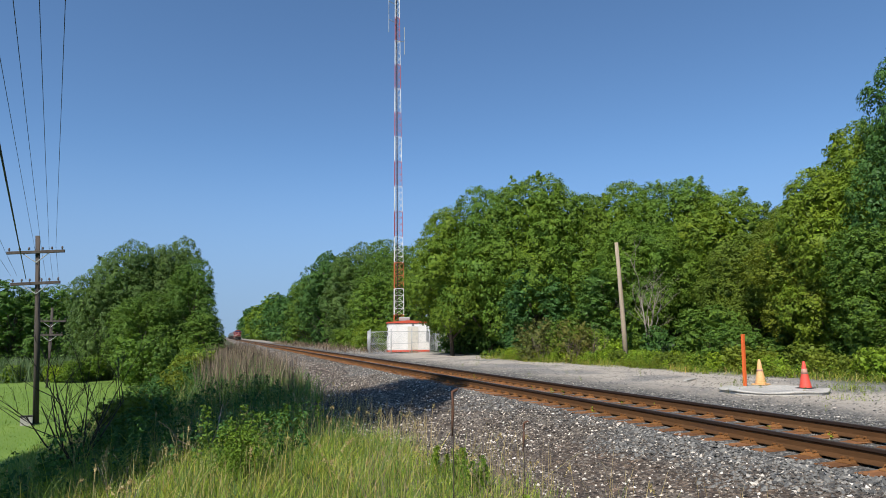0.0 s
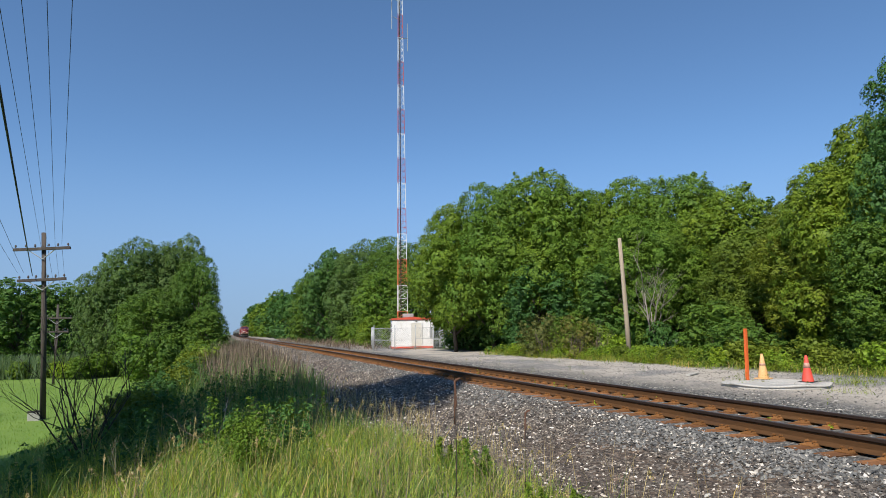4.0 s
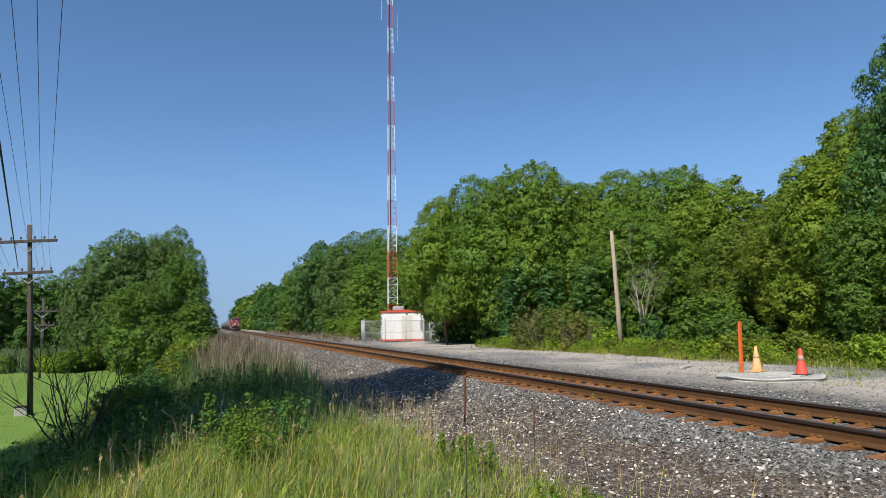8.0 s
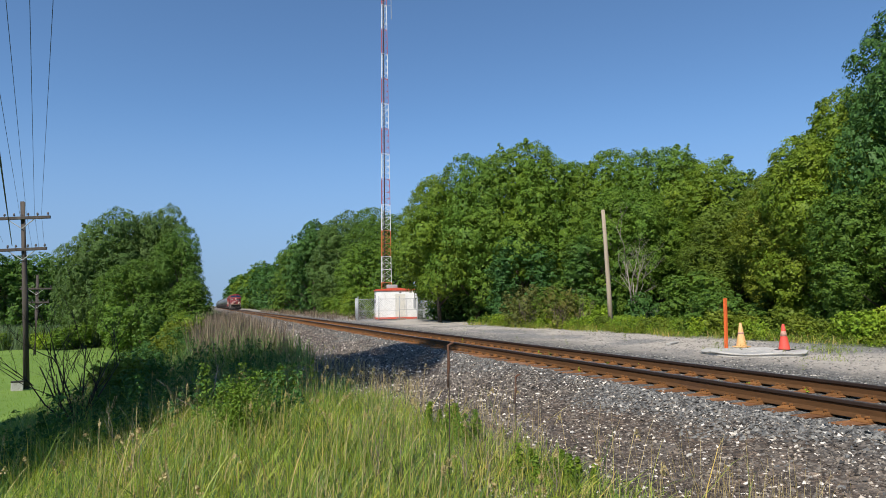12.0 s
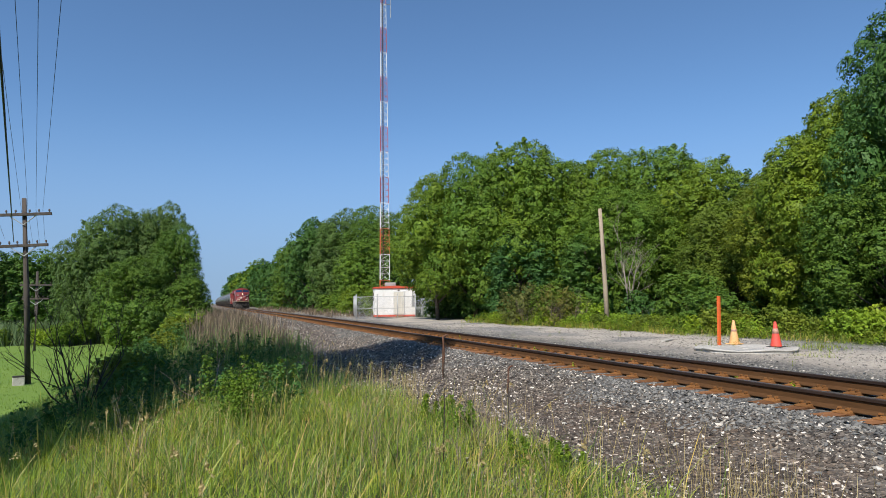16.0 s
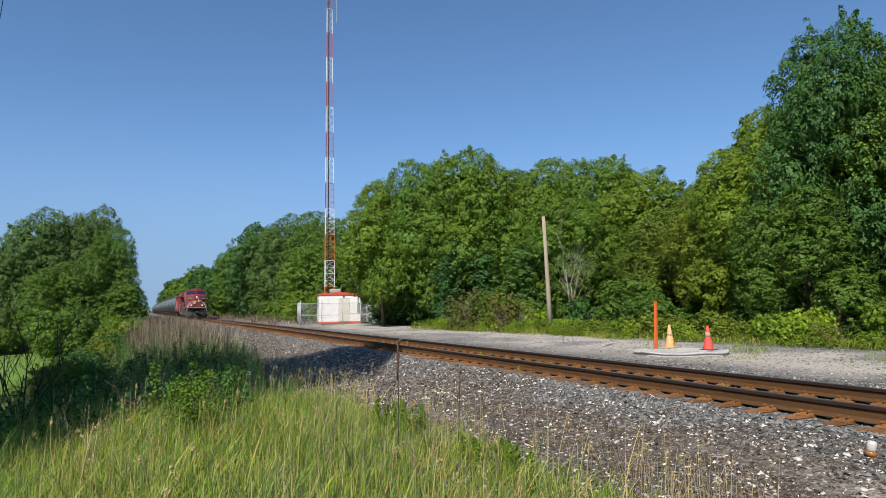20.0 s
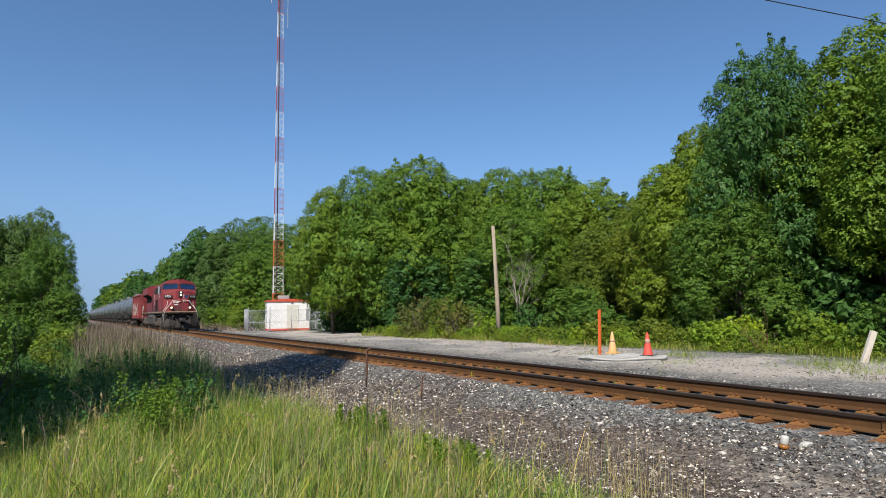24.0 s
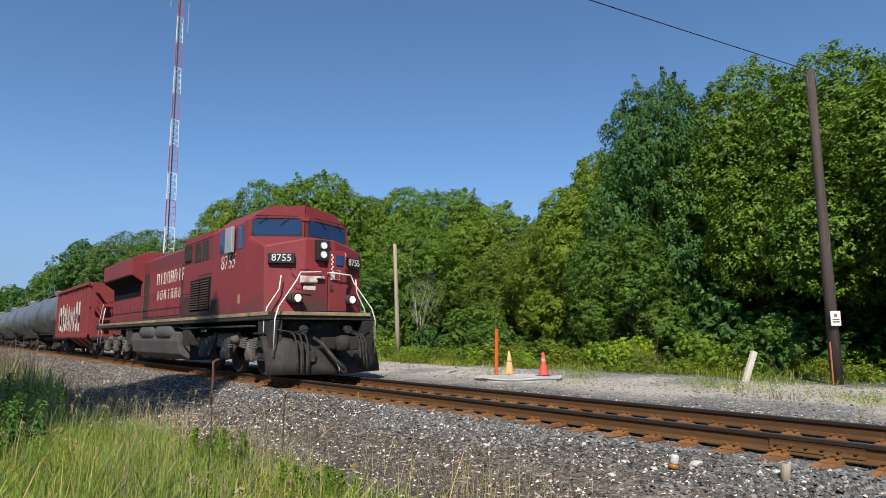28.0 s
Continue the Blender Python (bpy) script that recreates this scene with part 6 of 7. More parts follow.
    # trucks
    for y0 in (1.9, 15.6):
        tr = new("truck")
        tr.parent = t
        tr.location = (0, y0, 0)
        for k in range(3):
            wheelset(tr, 0.35 + 1.85 * k, 0.533)
        for s in (-1, 1):
            bm = bmesh.new()
            prism(bm, [(-0.3, 0.75), (0.1, 0.45), (0.7, 0.45), (0.95, 0.75), (1.9, 0.75), (2.0, 0.45), (2.5, 0.45), (2.7, 0.75), (3.5, 0.75), (3.7, 0.45), (4.3, 0.45), (4.6, 0.75), (4.5, 1.0), (3.4, 0.95), (2.9, 1.12), (1.4, 1.12), (0.9, 0.95), (-0.2, 1.0)], "x", s * 1.1 - 0.08, s * 1.1 + 0.08)
            for k in range(3):
                y = 0.35 + 1.85 * k
                lathe(bm, [(0.19, 0), (0.19, 0.16), (0.12, 0.2)] if s > 0 else [(0.12, -0.2), (0.19, -0.16), (0.19, 0)], 14, (s * 1.15, y, 0.56), "x")
                for d in (-0.32, 0.32):
                    lathe(bm, [(0.09, 0.62), (0.09, 0.9)], 10, (s * 1.14, y + d, 0), "z")
            for y in (1.3, 3.1):
                tube(bm, (s * 1.2, y, 1.15), (s * 1.28, y + 0.1, 0.6), 0.05, n=8)
            part("side_frame", bm, M_TRUCK, tr)
            for k in range(3):
                y = 0.35 + 1.85 * k
                bm = bmesh.new()
                box(bm, s * 1.24 - 0.07, s * 1.24 + 0.07, y - 0.2, y + 0.2, 0.4, 0.78, 0.03)
                tube(bm, (s * 1.3, y, 0.58), (s * 1.36, y, 0.58), 0.11, n=12)
                part("journal_box", bm, M_TRUCK, tr)
                for d in (-0.38, 0.38):
                    bm = bmesh.new()
                    for q in range(5):
                        lathe(bm, [(0.075, 0.72 + 0.06 * q), (0.095, 0.74 + 0.06 * q), (0.075, 0.76 + 0.06 * q)], 10, (s * 1.24, y + d, 0), "z")
                    part("coil_spring", bm, M_TRUCK, tr)
            for y in (1.25, 3.1):
                bm = bmesh.new()
                lathe(bm, [(0.03, 0.0), (0.11, 0.02), (0.11, 0.3), (0.05, 0.34)], 12, (s * 1.26, y, 0.95), "y")
                part("brake_cylinder", bm, M_TRUCK, tr)
    # black boxes added between the wheels to block light and fill in the shade
    for y0 in (1.9, 15.6):
        bm = bmesh.new()
        box(bm, -0.6, 0.6, y0 - 0.1, y0 + 4.5, 0.62, 1.43, 0.02)
        part("wheel_shade_block", bm, M_BLACK, t)
    # hood-side railing
    for s in (-1, 1):
        bm = bmesh.new()
        pipe(bm, [(s * 1.42, 7.7, 2.62), (s * 1.42, 14.5, 2.62), (s * 1.42, 20.3, 2.62)], 0.014, 6)
        for k in range(8):
            tube(bm, (s * 1.42, 7.8 + 1.75 * k, 1.6), (s * 1.42, 7.8 + 1.75 * k, 2.62), 0.014, n=6)
        part("side_railing", bm, M_LOCO_DIRTY, t)
    return t


def bogie(parent, y, r=0.42):
    tr = new("truck")
    tr.parent = parent
    tr.location = (0, y, 0)
    for k in (-0.89, 0.89):
        wheelset(tr, k, r)
    for s in (-1, 1):
        bm = bmesh.new()
        prism(bm, [(-1.2, 0.42), (-1.1, 0.62), (-0.5, 0.7), (0.5, 0.7), (1.1, 0.62), (1.2, 0.42), (1.0, 0.3), (0.6, 0.42), (0.35, 0.2), (-0.35, 0.2), (-0.6, 0.42), (-1.0, 0.3)], "x", s * 1.0 - 0.07, s * 1.0 + 0.07)
        for k in (-0.15, 0.0, 0.15):
            tube(bm, (s * 1.0, k, 0.25), (s * 1.0, k, 0.58), 0.06, n=8)
        part("side_frame", bm, M_UNDER, tr)
    bm = bmesh.new()
    box(bm, -1.0, 1.0, -0.2, 0.2, 0.5, 0.85, 0.03)
    part("bolster", bm, M_UNDER, tr)


def hopper():
    """Red ribbed buffer car between the locomotive and the tank cars; local y 0 at its front end."""
    t = thing("hopper_car", "red ribbed covered freight car with pale graffiti", "freight car")
    L = 12.6
    bm = bmesh.new()
    prism(bm, [(-1.5, 1.15), (1.5, 1.15), (1.5, 3.75), (1.42, 3.9), (-1.42, 3.9), (-1.5, 3.75)], "y", 1.3, L - 1.3, 0.02)
    part("body", bm, M_HOPPER, t)
    for s in (-1, 1):
        for k in range(12):
            bm = bmesh.new()
            y = 1.4 + (L - 2.8) * k / 11
            box(bm, s * 1.52 - 0.02, s * 1.52 + 0.02, y - 0.06, y + 0.06, 1.15, 3.75)
            part("rib", bm, M_HOPPER, t)
            if 3.2 < y < 10.5:
                bm = bmesh.new()
                box(bm, s * 1.543 - 0.003, s * 1.543 + 0.003, y - 0.058, y + 0.058, 1.45 + 0.1 * (k % 3), 2.5 + 0.16 * (k % 4))
                part("graffiti", bm, M_GRAFFITI, t, "pale spray-painted shape")
        bm = bmesh.new()
        box(bm, s * 1.55 - 0.06, s * 1.55 + 0.06, 1.2, L - 1.2, 3.74, 3.9, 0.01)
        box(bm, s * 1.52 - 0.06, s * 1.52 + 0.06, 1.2, L - 1.2, 1.0, 1.2, 0.01)
        part("top_chord", bm, M_HOPPER, t)
        rng = random.Random(8)
        for k in range(9):
            bm = bmesh.new()
            y = 3.4 + 0.8 * k
            z0, z1 = 1.3 + rng.uniform(0, 0.2), 2.45 + rng.uniform(0, 0.55)
            w = rng.uniform(0.42, 0.7)
            box(bm, s * 1.503 - 0.004, s * 1.503 + 0.004, y, y + w, z0, z1)
            box(bm, s * 1.503 - 0.004, s * 1.503 + 0.004, y - 0.1, y + 0.5, z0 + 0.25 + rng.uniform(0, 0.3), z0 + 0.75 + rng.uniform(0.1, 0.4))
            part("graffiti", bm, M_GRAFFITI, t, "pale spray-painted shape")
    for e, w in ((0.45, 1), (L - 0.45, -1)):
        bm = bmesh.new()
        for s in (-1, 1):
            box(bm, s * 1.4 - 0.07, s * 1.4 + 0.07, e - 0.06, e + 0.06, 1.0, 3.8)
            for z in (3.68, 2.6):
                box(bm, s * 1.4 - 0.05, s * 1.4 + 0.05, min(e, e + w), max(e, e + w), z, z + 0.12)
        for z in (1.05, 1.9, 2.6, 3.3, 3.7):
            box(bm, -1.35, 1.35, e - 0.05, e + 0.05, z, z + 0.12)
        part("end_frame", bm, M_HOPPER, t)
        for s in (-1, 1):
            bm = bmesh.new()
            for z in (1.3, 1.65, 2.0, 2.35, 2.7, 3.05, 3.4):
                tube(bm, (s * 1.42, e + w * 0.08, z), (s * 1.42, e + w * 0.5, z), 0.018, n=6)
            part("ladder", bm, M_HOPPER, t)
    bm = bmesh.new()
    box(bm, -0.35, 0.35, 0.1, L - 0.1, 0.8, 1.12, 0.02)
    box(bm, -1.4, 1.4, 0.3, 0.6, 0.9, 1.05)
    box(bm, -1.4, 1.4, L - 0.6, L - 0.3, 0.9, 1.05)
    part("sill", bm, M_UNDER, t)
    bm = bmesh.new()
    for y in (4.2, 6.3, 8.4):
        prism(bm, [(-1.3, 1.15), (1.3, 1.15), (0.5, 0.45), (-0.5, 0.45)], "y", y - 0.7, y + 0.7)
    part("hopper_bay", bm, M_HOPPER, t)
    bogie(t, 2.0)
    bogie(t, L - 2.0)
    return t, L


def tank_car():
    t = thing("tank_car", "grey cylindrical railway tank car", "tank car", "tank cars of the train")
    L, r = 17.6, 1.5
    bm = bmesh.new()
    prof = [(0.05, 1.0)] + [(r * math.sin(a), 1.0 + 0.75 * (1 - math.cos(a))) for a in (0.35, 0.7, 1.05, 1.35)] + [(r, 1.85)]
    prof = prof + [(q, L - h) for q, h in reversed(prof)]
    lathe(bm, prof, 36, (0, 0, 2.7), "y")
    part("tank", bm, M_TANKCAR, t)
    for y in (1.9, 5.4, 12.2, L - 1.9):
        bm = bmesh.new()
        lathe(bm, [(r + 0.003, y - 0.08), (r + 0.014, y - 0.07), (r + 0.014, y + 0.07), (r + 0.003, y + 0.08)], 36, (0, 0, 2.7), "y")
        part("band", bm, M_TANKBAND, t)
    bm = bmesh.new()
    lathe(bm, [(0.5, 4.05), (0.5, 4.5), (0.45, 4.6), (0.1, 4.65)], 18, (0, L / 2, 0), "z")
    part("dome", bm, M_TANKBAND, t)
    bm = bmesh.new()
    for s in (-1, 1):
        pipe(bm, [(s * 0.7, L / 2 - 1.4, 4.15), (s * 0.7, L / 2 - 1.4, 4.95), (s * 0.7, L / 2 + 1.4, 4.95), (s * 0.7, L / 2 + 1.4, 4.15)], 0.02, 6)
        for k in range(2):
            pipe(bm, [(s * 1.52, L / 2 - 0.25 + 0.5 * k, 1.2), (s * 1.58, L / 2 - 0.25 + 0.5 * k, 2.8), (s * 1.2, L / 2 - 0.25 + 0.5 * k, 3.85), (s * 0.7, L / 2 - 0.25 + 0.5 * k, 4.2)], 0.02, 6)
    box(bm, -0.75, 0.75, L / 2 - 1.4, L / 2 + 1.4, 4.16, 4.2)
    part("platform", bm, M_TANKBAND, t)
    bm = bmesh.new()
    for e in (0.9, L - 2.5):
        box(bm, -1.2, 1.2, e, e + 1.6, 0.95, 1.35, 0.02)
        prism(bm, [(-1.25, 1.3), (1.25, 1.3), (1.4, 2.2), (1.0, 1.75), (-1.0, 1.75), (-1.4, 2.2)], "y", e + 0.4, e + 1.0)
    box(bm, -0.3, 0.3, 0.1, L - 0.1, 0.75, 1.05, 0.02)
    for e in (0.25, L - 0.4):
        box(bm, -1.45, 1.45, e, e + 0.15, 0.95, 1.15)
    part("stub_sill", bm, M_UNDER, t)
    bm = bmesh.new()
    for s in (-1, 1):
        for e in (0.3, L - 0.35):
            pipe(bm, [(s * 1.45, e, 0.5), (s * 1.45, e, 2.1), (0, e, 2.2)], 0.02, 6)
        pipe(bm, [(s * 1.45, 0.3, 1.2), (s * 1.45, L - 0.3, 1.2)], 0.022, 6)
    part("end_railing", bm, M_UNDER, t)
    bogie(t, 2.1)
    bogie(t, L - 2.1)
    return t, L


LOCO = loco()
HOPPER, HOPPER_L = hopper()
TANK, TANK_L = tank_car()
LOCO_L = 22.4
TANKS = [TANK] + [copy_thing(TANK, Matrix.Identity(4)) for k in range(15)]

# ---- grass and weeds ----
def blades(name, x, y, h, w, material, label, seed, lean=0.5, curl=0.5, zfn=ground_z, category="grass"):
    """Tapered bent blades as one mesh: three rings of two points and a tip."""
    rng = np.random.default_rng(seed)
    n = len(x)
    a = rng.random(n) * 6.283
    tilt = lean * (rng.random(n) ** 1.3)
    d = np.stack([np.cos(a), np.sin(a), np.zeros(n)], -1)
    side = np.stack([-np.sin(a + 0.6), np.cos(a + 0.6), np.zeros(n)], -1)
    base = np.stack([x, y, zfn(x, y) - 0.02], -1)
    pts = []
    for u, k in ((0.0, 1.0), (0.45, 0.8), (0.8, 0.5)):
        c = base + (h * u)[:, None] * np.array([0, 0, 1]) * (1 - 0.15 * tilt * u)[:, None] + d * (h * (tilt * u + curl * tilt * u * u))[:, None]
        pts += [c - side * (w * k * 0.5)[:, None], c + side * (w * k * 0.5)[:, None]]
    pts.append(base + h[:, None] * np.array([0, 0, 1]) * (1 - 0.3 * tilt)[:, None] + d * (h * (tilt + curl * tilt))[:, None])
    v = np.stack(pts, 1).reshape(-1, 3)
    k = np.arange(n)[:, None] * 7
    q = np.concatenate([k + np.array([[0, 1, 3, 2]]), k + np.array([[2, 3, 5, 4]])]).tolist()
    tri = (k + np.array([[4, 5, 6]])).tolist()
    return tagged(link(name, mesh_from(name, v.tolist(), q + tri), material), label, category, kind="stuff")


def seed_heads(name, x, y, h, material, label, seed, drop=0.12, grains=16, size=0.022):
    """Thin stalks with nodding tufts of grains."""
    rng = np.random.default_rng(seed)
    n = len(x)
    a = rng.random(n) * 6.283
    tilt = 0.08 + 0.25 * rng.random(n)
    d = np.stack([np.cos(a), np.sin(a), np.zeros(n)], -1)
    base = np.stack([x, y, ground_z(x, y) - 0.02], -1)
    up = np.array([0, 0, 1.0])
    side = np.stack([-np.sin(a), np.cos(a), np.zeros(n)], -1) * 0.0022
    pts, faces = [], []
    rings = []
    for u in (0, 0.5, 1.0):
        c = base + up * (h * u)[:, None] + d * (h * tilt * u * u)[:, None]
        rings.append((c - side, c + side))
    v = np.stack([rings[0][0], rings[0][1], rings[1][0], rings[1][1], rings[2][0], rings[2][1]], 1).reshape(-1, 3)
    k = np.arange(n)[:, None] * 6
    f = np.concatenate([k + np.array([[0, 1, 3, 2]]), k + np.array([[2, 3, 5, 4]])]).tolist()
    top = base + up * h[:, None] + d * (h * tilt)[:, None]
    c = np.repeat(top, grains, 0)
    dd = np.repeat(d, grains, 0)
    u = rng.random(n * grains)[:, None]
    p = c + dd * (u * u * drop * 0.5) + up * (0.02 - 0.16 * u * u) - up * 0.1 * (1 - u) ** 2 + rng.normal(size=(n * grains, 3)) * 0.007
    gv, gf = leaf_cards(rng, p, rng.normal(size=p.shape) + 1e-3, size)
    faces = f + (gf + len(v)).tolist()
    return tagged(link(name, mesh_from(name, np.concatenate([v, gv]).tolist(), faces), material), label, "grass", kind="stuff")


def broad_weeds(name, x, y, h, material, label, seed, per=46, leaf=0.05, spread=0.28):
    """Upright leafy weeds: leaves set up along invisible-thin stems that are drawn too."""
    rng = np.random.default_rng(seed)
    n = len(x)
    z = ground_z(x, y)
    stem = []
    vs, fs = [], []
    lean = rng.normal(size=(n, 2)) * 0.1
    u = rng.random((n, per)) ** 0.8
    ang = rng.random((n, per)) * 6.283
    rad = spread * h[:, None] * (1 - 0.65 * u) * (0.3 + 0.7 * rng.random((n, per)))
    px = x[:, None] + lean[:, :1] * h[:, None] * u + rad * np.cos(ang)
    py = y[:, None] + lean[:, 1:] * h[:, None] * u + rad * np.sin(ang)
    pz = z[:, None] + h[:, None] * (0.08 + 0.92 * u)
    p = np.stack([px, py, pz], -1).reshape(-1, 3)
    nrm = np.stack([np.cos(ang) * 0.5, np.sin(ang) * 0.5, np.full_like(ang, 0.8)], -1).reshape(-1, 3) + rng.normal(size=(n * per, 3)) * 0.4
    v, f = leaf_cards(rng, p, nrm, leaf)
    sv = np.stack([np.stack([x - 0.004, y, z - 0.02], -1), np.stack([x + 0.004, y, z - 0.02], -1), np.stack([x + lean[:, 0] * h, y + lean[:, 1] * h, z + h], -1)], 1).reshape(-1, 3)
    sf = (np.arange(n * 3).reshape(-1, 3) + len(v)).tolist()
    return tagged(link(name, mesh_from(name, np.concatenate([v, sv]).tolist(), f.tolist() + sf), material), label, "weeds", kind="stuff")


M_GRASS = island_surface("meadow_grass", [(0, (0.05, 0.1, 0.018)), (0.4, (0.17, 0.28, 0.038)), (0.72, (0.34, 0.44, 0.068)), (0.82, (0.48, 0.45, 0.14)), (1, (0.58, 0.44, 0.22))], 0.5, 0, 0.35, 1.3, (1.25, 1.0, 0.75))
M_GRASS_LOW = island_surface("low_grass", [(0, (0.1, 0.19, 0.022)), (0.5, (0.27, 0.4, 0.045)), (0.85, (0.42, 0.53, 0.075)), (1, (0.55, 0.5, 0.2))], 0.5, 0, 0.35, 1.7, (1.2, 1.0, 0.8))
M_GRASS_COOL = island_surface("bank_grass", [(0, (0.07, 0.15, 0.04)), (0.6, (0.14, 0.26, 0.065)), (1, (0.22, 0.35, 0.095))], 0.5, 0, 0.35, 1.0, (1.15, 1.0, 0.85))
M_STRAW = island_surface("dry_straw", [(0, (0.3, 0.22, 0.09)), (0.6, (0.48, 0.38, 0.18)), (1, (0.62, 0.52, 0.28))], 0.8, 0, 0.25)
M_DEADWEED = island_surface("dead_weeds", [(0, (0.05, 0.036, 0.028)), (0.45, (0.15, 0.11, 0.08)), (0.8, (0.28, 0.215, 0.15)), (1, (0.46, 0.37, 0.25))], 0.9, 0, 0.15)
M_LAWNBLADE = island_surface("lawn_blades", [(0, (0.11, 0.2, 0.022)), (1, (0.21, 0.33, 0.045))], 0.6, 0, 0.35)
M_REED = island_surface("cattail_leaves", [(0, (0.07, 0.125, 0.05)), (1, (0.15, 0.22, 0.09))], 0.6, 0, 0.3)


def edge_x(y):
    """Where the grass of the bank ends against the cinders."""
    return np.interp(y, [0, 5, 7, 10, 14, 20, 26, 40, 90], [-4.2, -4.2, -4.3, -4.5, -4.9, -5.3, -5.3, -5.0, -4.6])


def scatter(rng, n, x0, x1, y0, y1, power=1.0):
    return x0 + (x1 - x0) * rng.random(n), y0 + (y1 - y0) * rng.random(n) ** power


def patchy(x, y):
    return 0.5 + 0.28 * np.sin(x * 2.7 + 1.3 * y) * np.sin(y * 1.9 - 0.6 * x) + 0.22 * np.sin(x * 5.3 - 2.1 * y + 1.0)


# centre, spread and count of the tufts on the gravel road
ROAD_TUFTS = [(7.4, 8.3, 0.35, 0.45, 170), (7.2, 7.3, 0.25, 0.3, 90), (5.8, 6.3, 0.15, 0.3, 90), (6.4, 4.9, 0.4, 0.5, 260), (6.1, 11.8, 0.2, 0.3, 60), (8.2, 9.2, 0.4, 0.4, 150), (7.4, 6.2, 0.25, 0.3, 70), (8.3, 13.4, 0.4, 0.4, 200), (5.5, 14.6, 0.2, 0.2, 50), (9.4, 7.6, 0.5, 0.6, 180)]


def meadow():
    rng = np.random.default_rng(50)
    x, y = scatter(rng, 112000, -12.5, -3.4, -3, 32, 1.45)
    keep = rng.random(len(x)) < np.clip((y + 3) / 7, 0.1, 1)
    x, y = x[keep], y[keep]
    edge = edge_x(y)
    soft = (edge - x) / 0.8 + 1.1 * (patchy(x, y) - 0.5)
    keep = rng.random(len(x)) < np.clip(soft, 0.0, 1.0)
    x, y = x[keep], y[keep]
    close = np.clip((edge_x(y) - x) / 1.6 + 0.35, 0.3, 1.0)
    h = (0.1 + 0.35 * rng.random(len(x)) ** 1.2) * (0.5 + 0.9 * patchy(x, y)) * close
    warm = rng.random(len(x)) < np.where(y < 11, 0.62, 0.22)
    h *= np.where(rng.random(len(x)) < 0.55, 0.72, 1.0)
    for m, mat, lab, s in ((warm, M_GRASS, "tall sunlit meadow grass on the bank", 1), (~warm, M_GRASS_COOL, "dark green grass on the bank", 2)):
        blades("tall_grass" if s == 1 else "bank_grass", x[m], y[m], h[m], 0.0035 + 0.0065 * rng.random(m.sum()), mat, lab, 60 + s, 0.75, 0.7)
    # the same grass round the standing place and along the bank behind it
    x, y = scatter(rng, 22000, -12.0, -4.2, -16, 2.6)
    blades("bank_grass", x, y, 0.08 + 0.22 * rng.random(len(x)), 0.006 + 0.007 * rng.random(len(x)), M_GRASS, "short meadow grass on the bank", 63, 0.6, 0.8)
    # dense short undergrowth of the sunny patch
    x, y = scatter(rng, 72000, -12.0, -3.8, -4, 12, 1.0)
    keep = rng.random(len(x)) < np.clip((edge_x(y) - x) / 0.7 + 0.9 * (patchy(x * 1.3, y * 1.3) - 0.4), 0.0, 1.0)
    x, y = x[keep], y[keep]
    blades("low_grass", x, y, 0.07 + 0.2 * rng.random(len(x)), 0.004 + 0.006 * rng.random(len(x)), M_GRASS_LOW, "low dense yellow-green grass on the bank", 64, 1.1, 0.8)
    # long single blades that stand above the rest
    x, y = scatter(rng, 1000, -11.5, -3.7, 3.6, 26, 1.3)
    keep = x < edge_x(y) - 0.2
    x, y = x[keep], y[keep]
    blades("long_grass", x, y, 0.45 + 0.35 * rng.random(len(x)), 0.005 + 0.005 * rng.random(len(x)), M_GRASS, "long arching grass blades", 70, 0.6, 0.9)
    # dry stalks and nodding seed heads
    x, y = scatter(rng, 9500, -9, -3.0, 3.5, 22, 1.3)
    keep = (x < edge_x(y) + 0.7) & (rng.random(len(x)) < np.where(x > edge_x(y) - 0.9, 1.0, 0.6) * np.clip(2.2 * patchy(x * 0.7 + 3, y * 0.7) - 0.5, 0.05, 1))
    x, y = x[keep], y[keep]
    blades("dry_stalks", x, y, 0.2 + 0.5 * rng.random(len(x)) ** 1.5, np.full(len(x), 0.0045), M_STRAW, "thin pale dry stalks above the grass", 71, 0.5, 0.4)
    x, y = scatter(rng, 330, -11, -3.6, 3.6, 20, 1.2)
    keep = (x < edge_x(y) + 0.1) & (rng.random(len(x)) < 1.3 * patchy(x, y))
    x, y = x[keep], y[keep]
    seed_heads("seed_grass", x, y, 0.4 + 0.35 * rng.random(len(x)), M_STRAW, "nodding tan seed heads of brome grass", 76, 0.16, 30, 0.02)
    # leafy weeds among the grass
    for cx, cy, r, n, hh in ((-7.42, 9.2, 0.3, 22, 0.85), (-4.95, 8.6, 0.3, 9, 0.36), (-4.9, 5.9, 0.3, 10, 0.32), (-6.6, 12.5, 0.6, 14, 0.6), (-5.0, 7.6, 0.3, 8, 0.36)):
        x, y = cx + r * rng.normal(size=n) * 0.6, cy + r * rng.normal(size=n) * 0.6
        broad_weeds("leafy_weeds", x, y, hh * (0.6 + 0.5 * rng.random(n)), LEAF["box_elder"], "leafy green weeds standing in the grass", int(cx * -100 + cy), 150, 0.034, 0.24)
    x, y = scatter(rng, 420, -10.6, -6.2, 10, 34, 1.2)
    broad_weeds("bank_weeds", x, y, 0.3 + 0.5 * rng.random(len(x)), LEAF["dark"], "dark leafy weeds on the shaded bank", 78, 34, 0.06, 0.25)
    x, y = scatter(rng, 260, 2.8, 12.4, 3, 34, 1.0)
    keep = rng.random(len(x)) < np.where(x > 9.5, 0.9, 0.16)
    x, y = x[keep], y[keep]
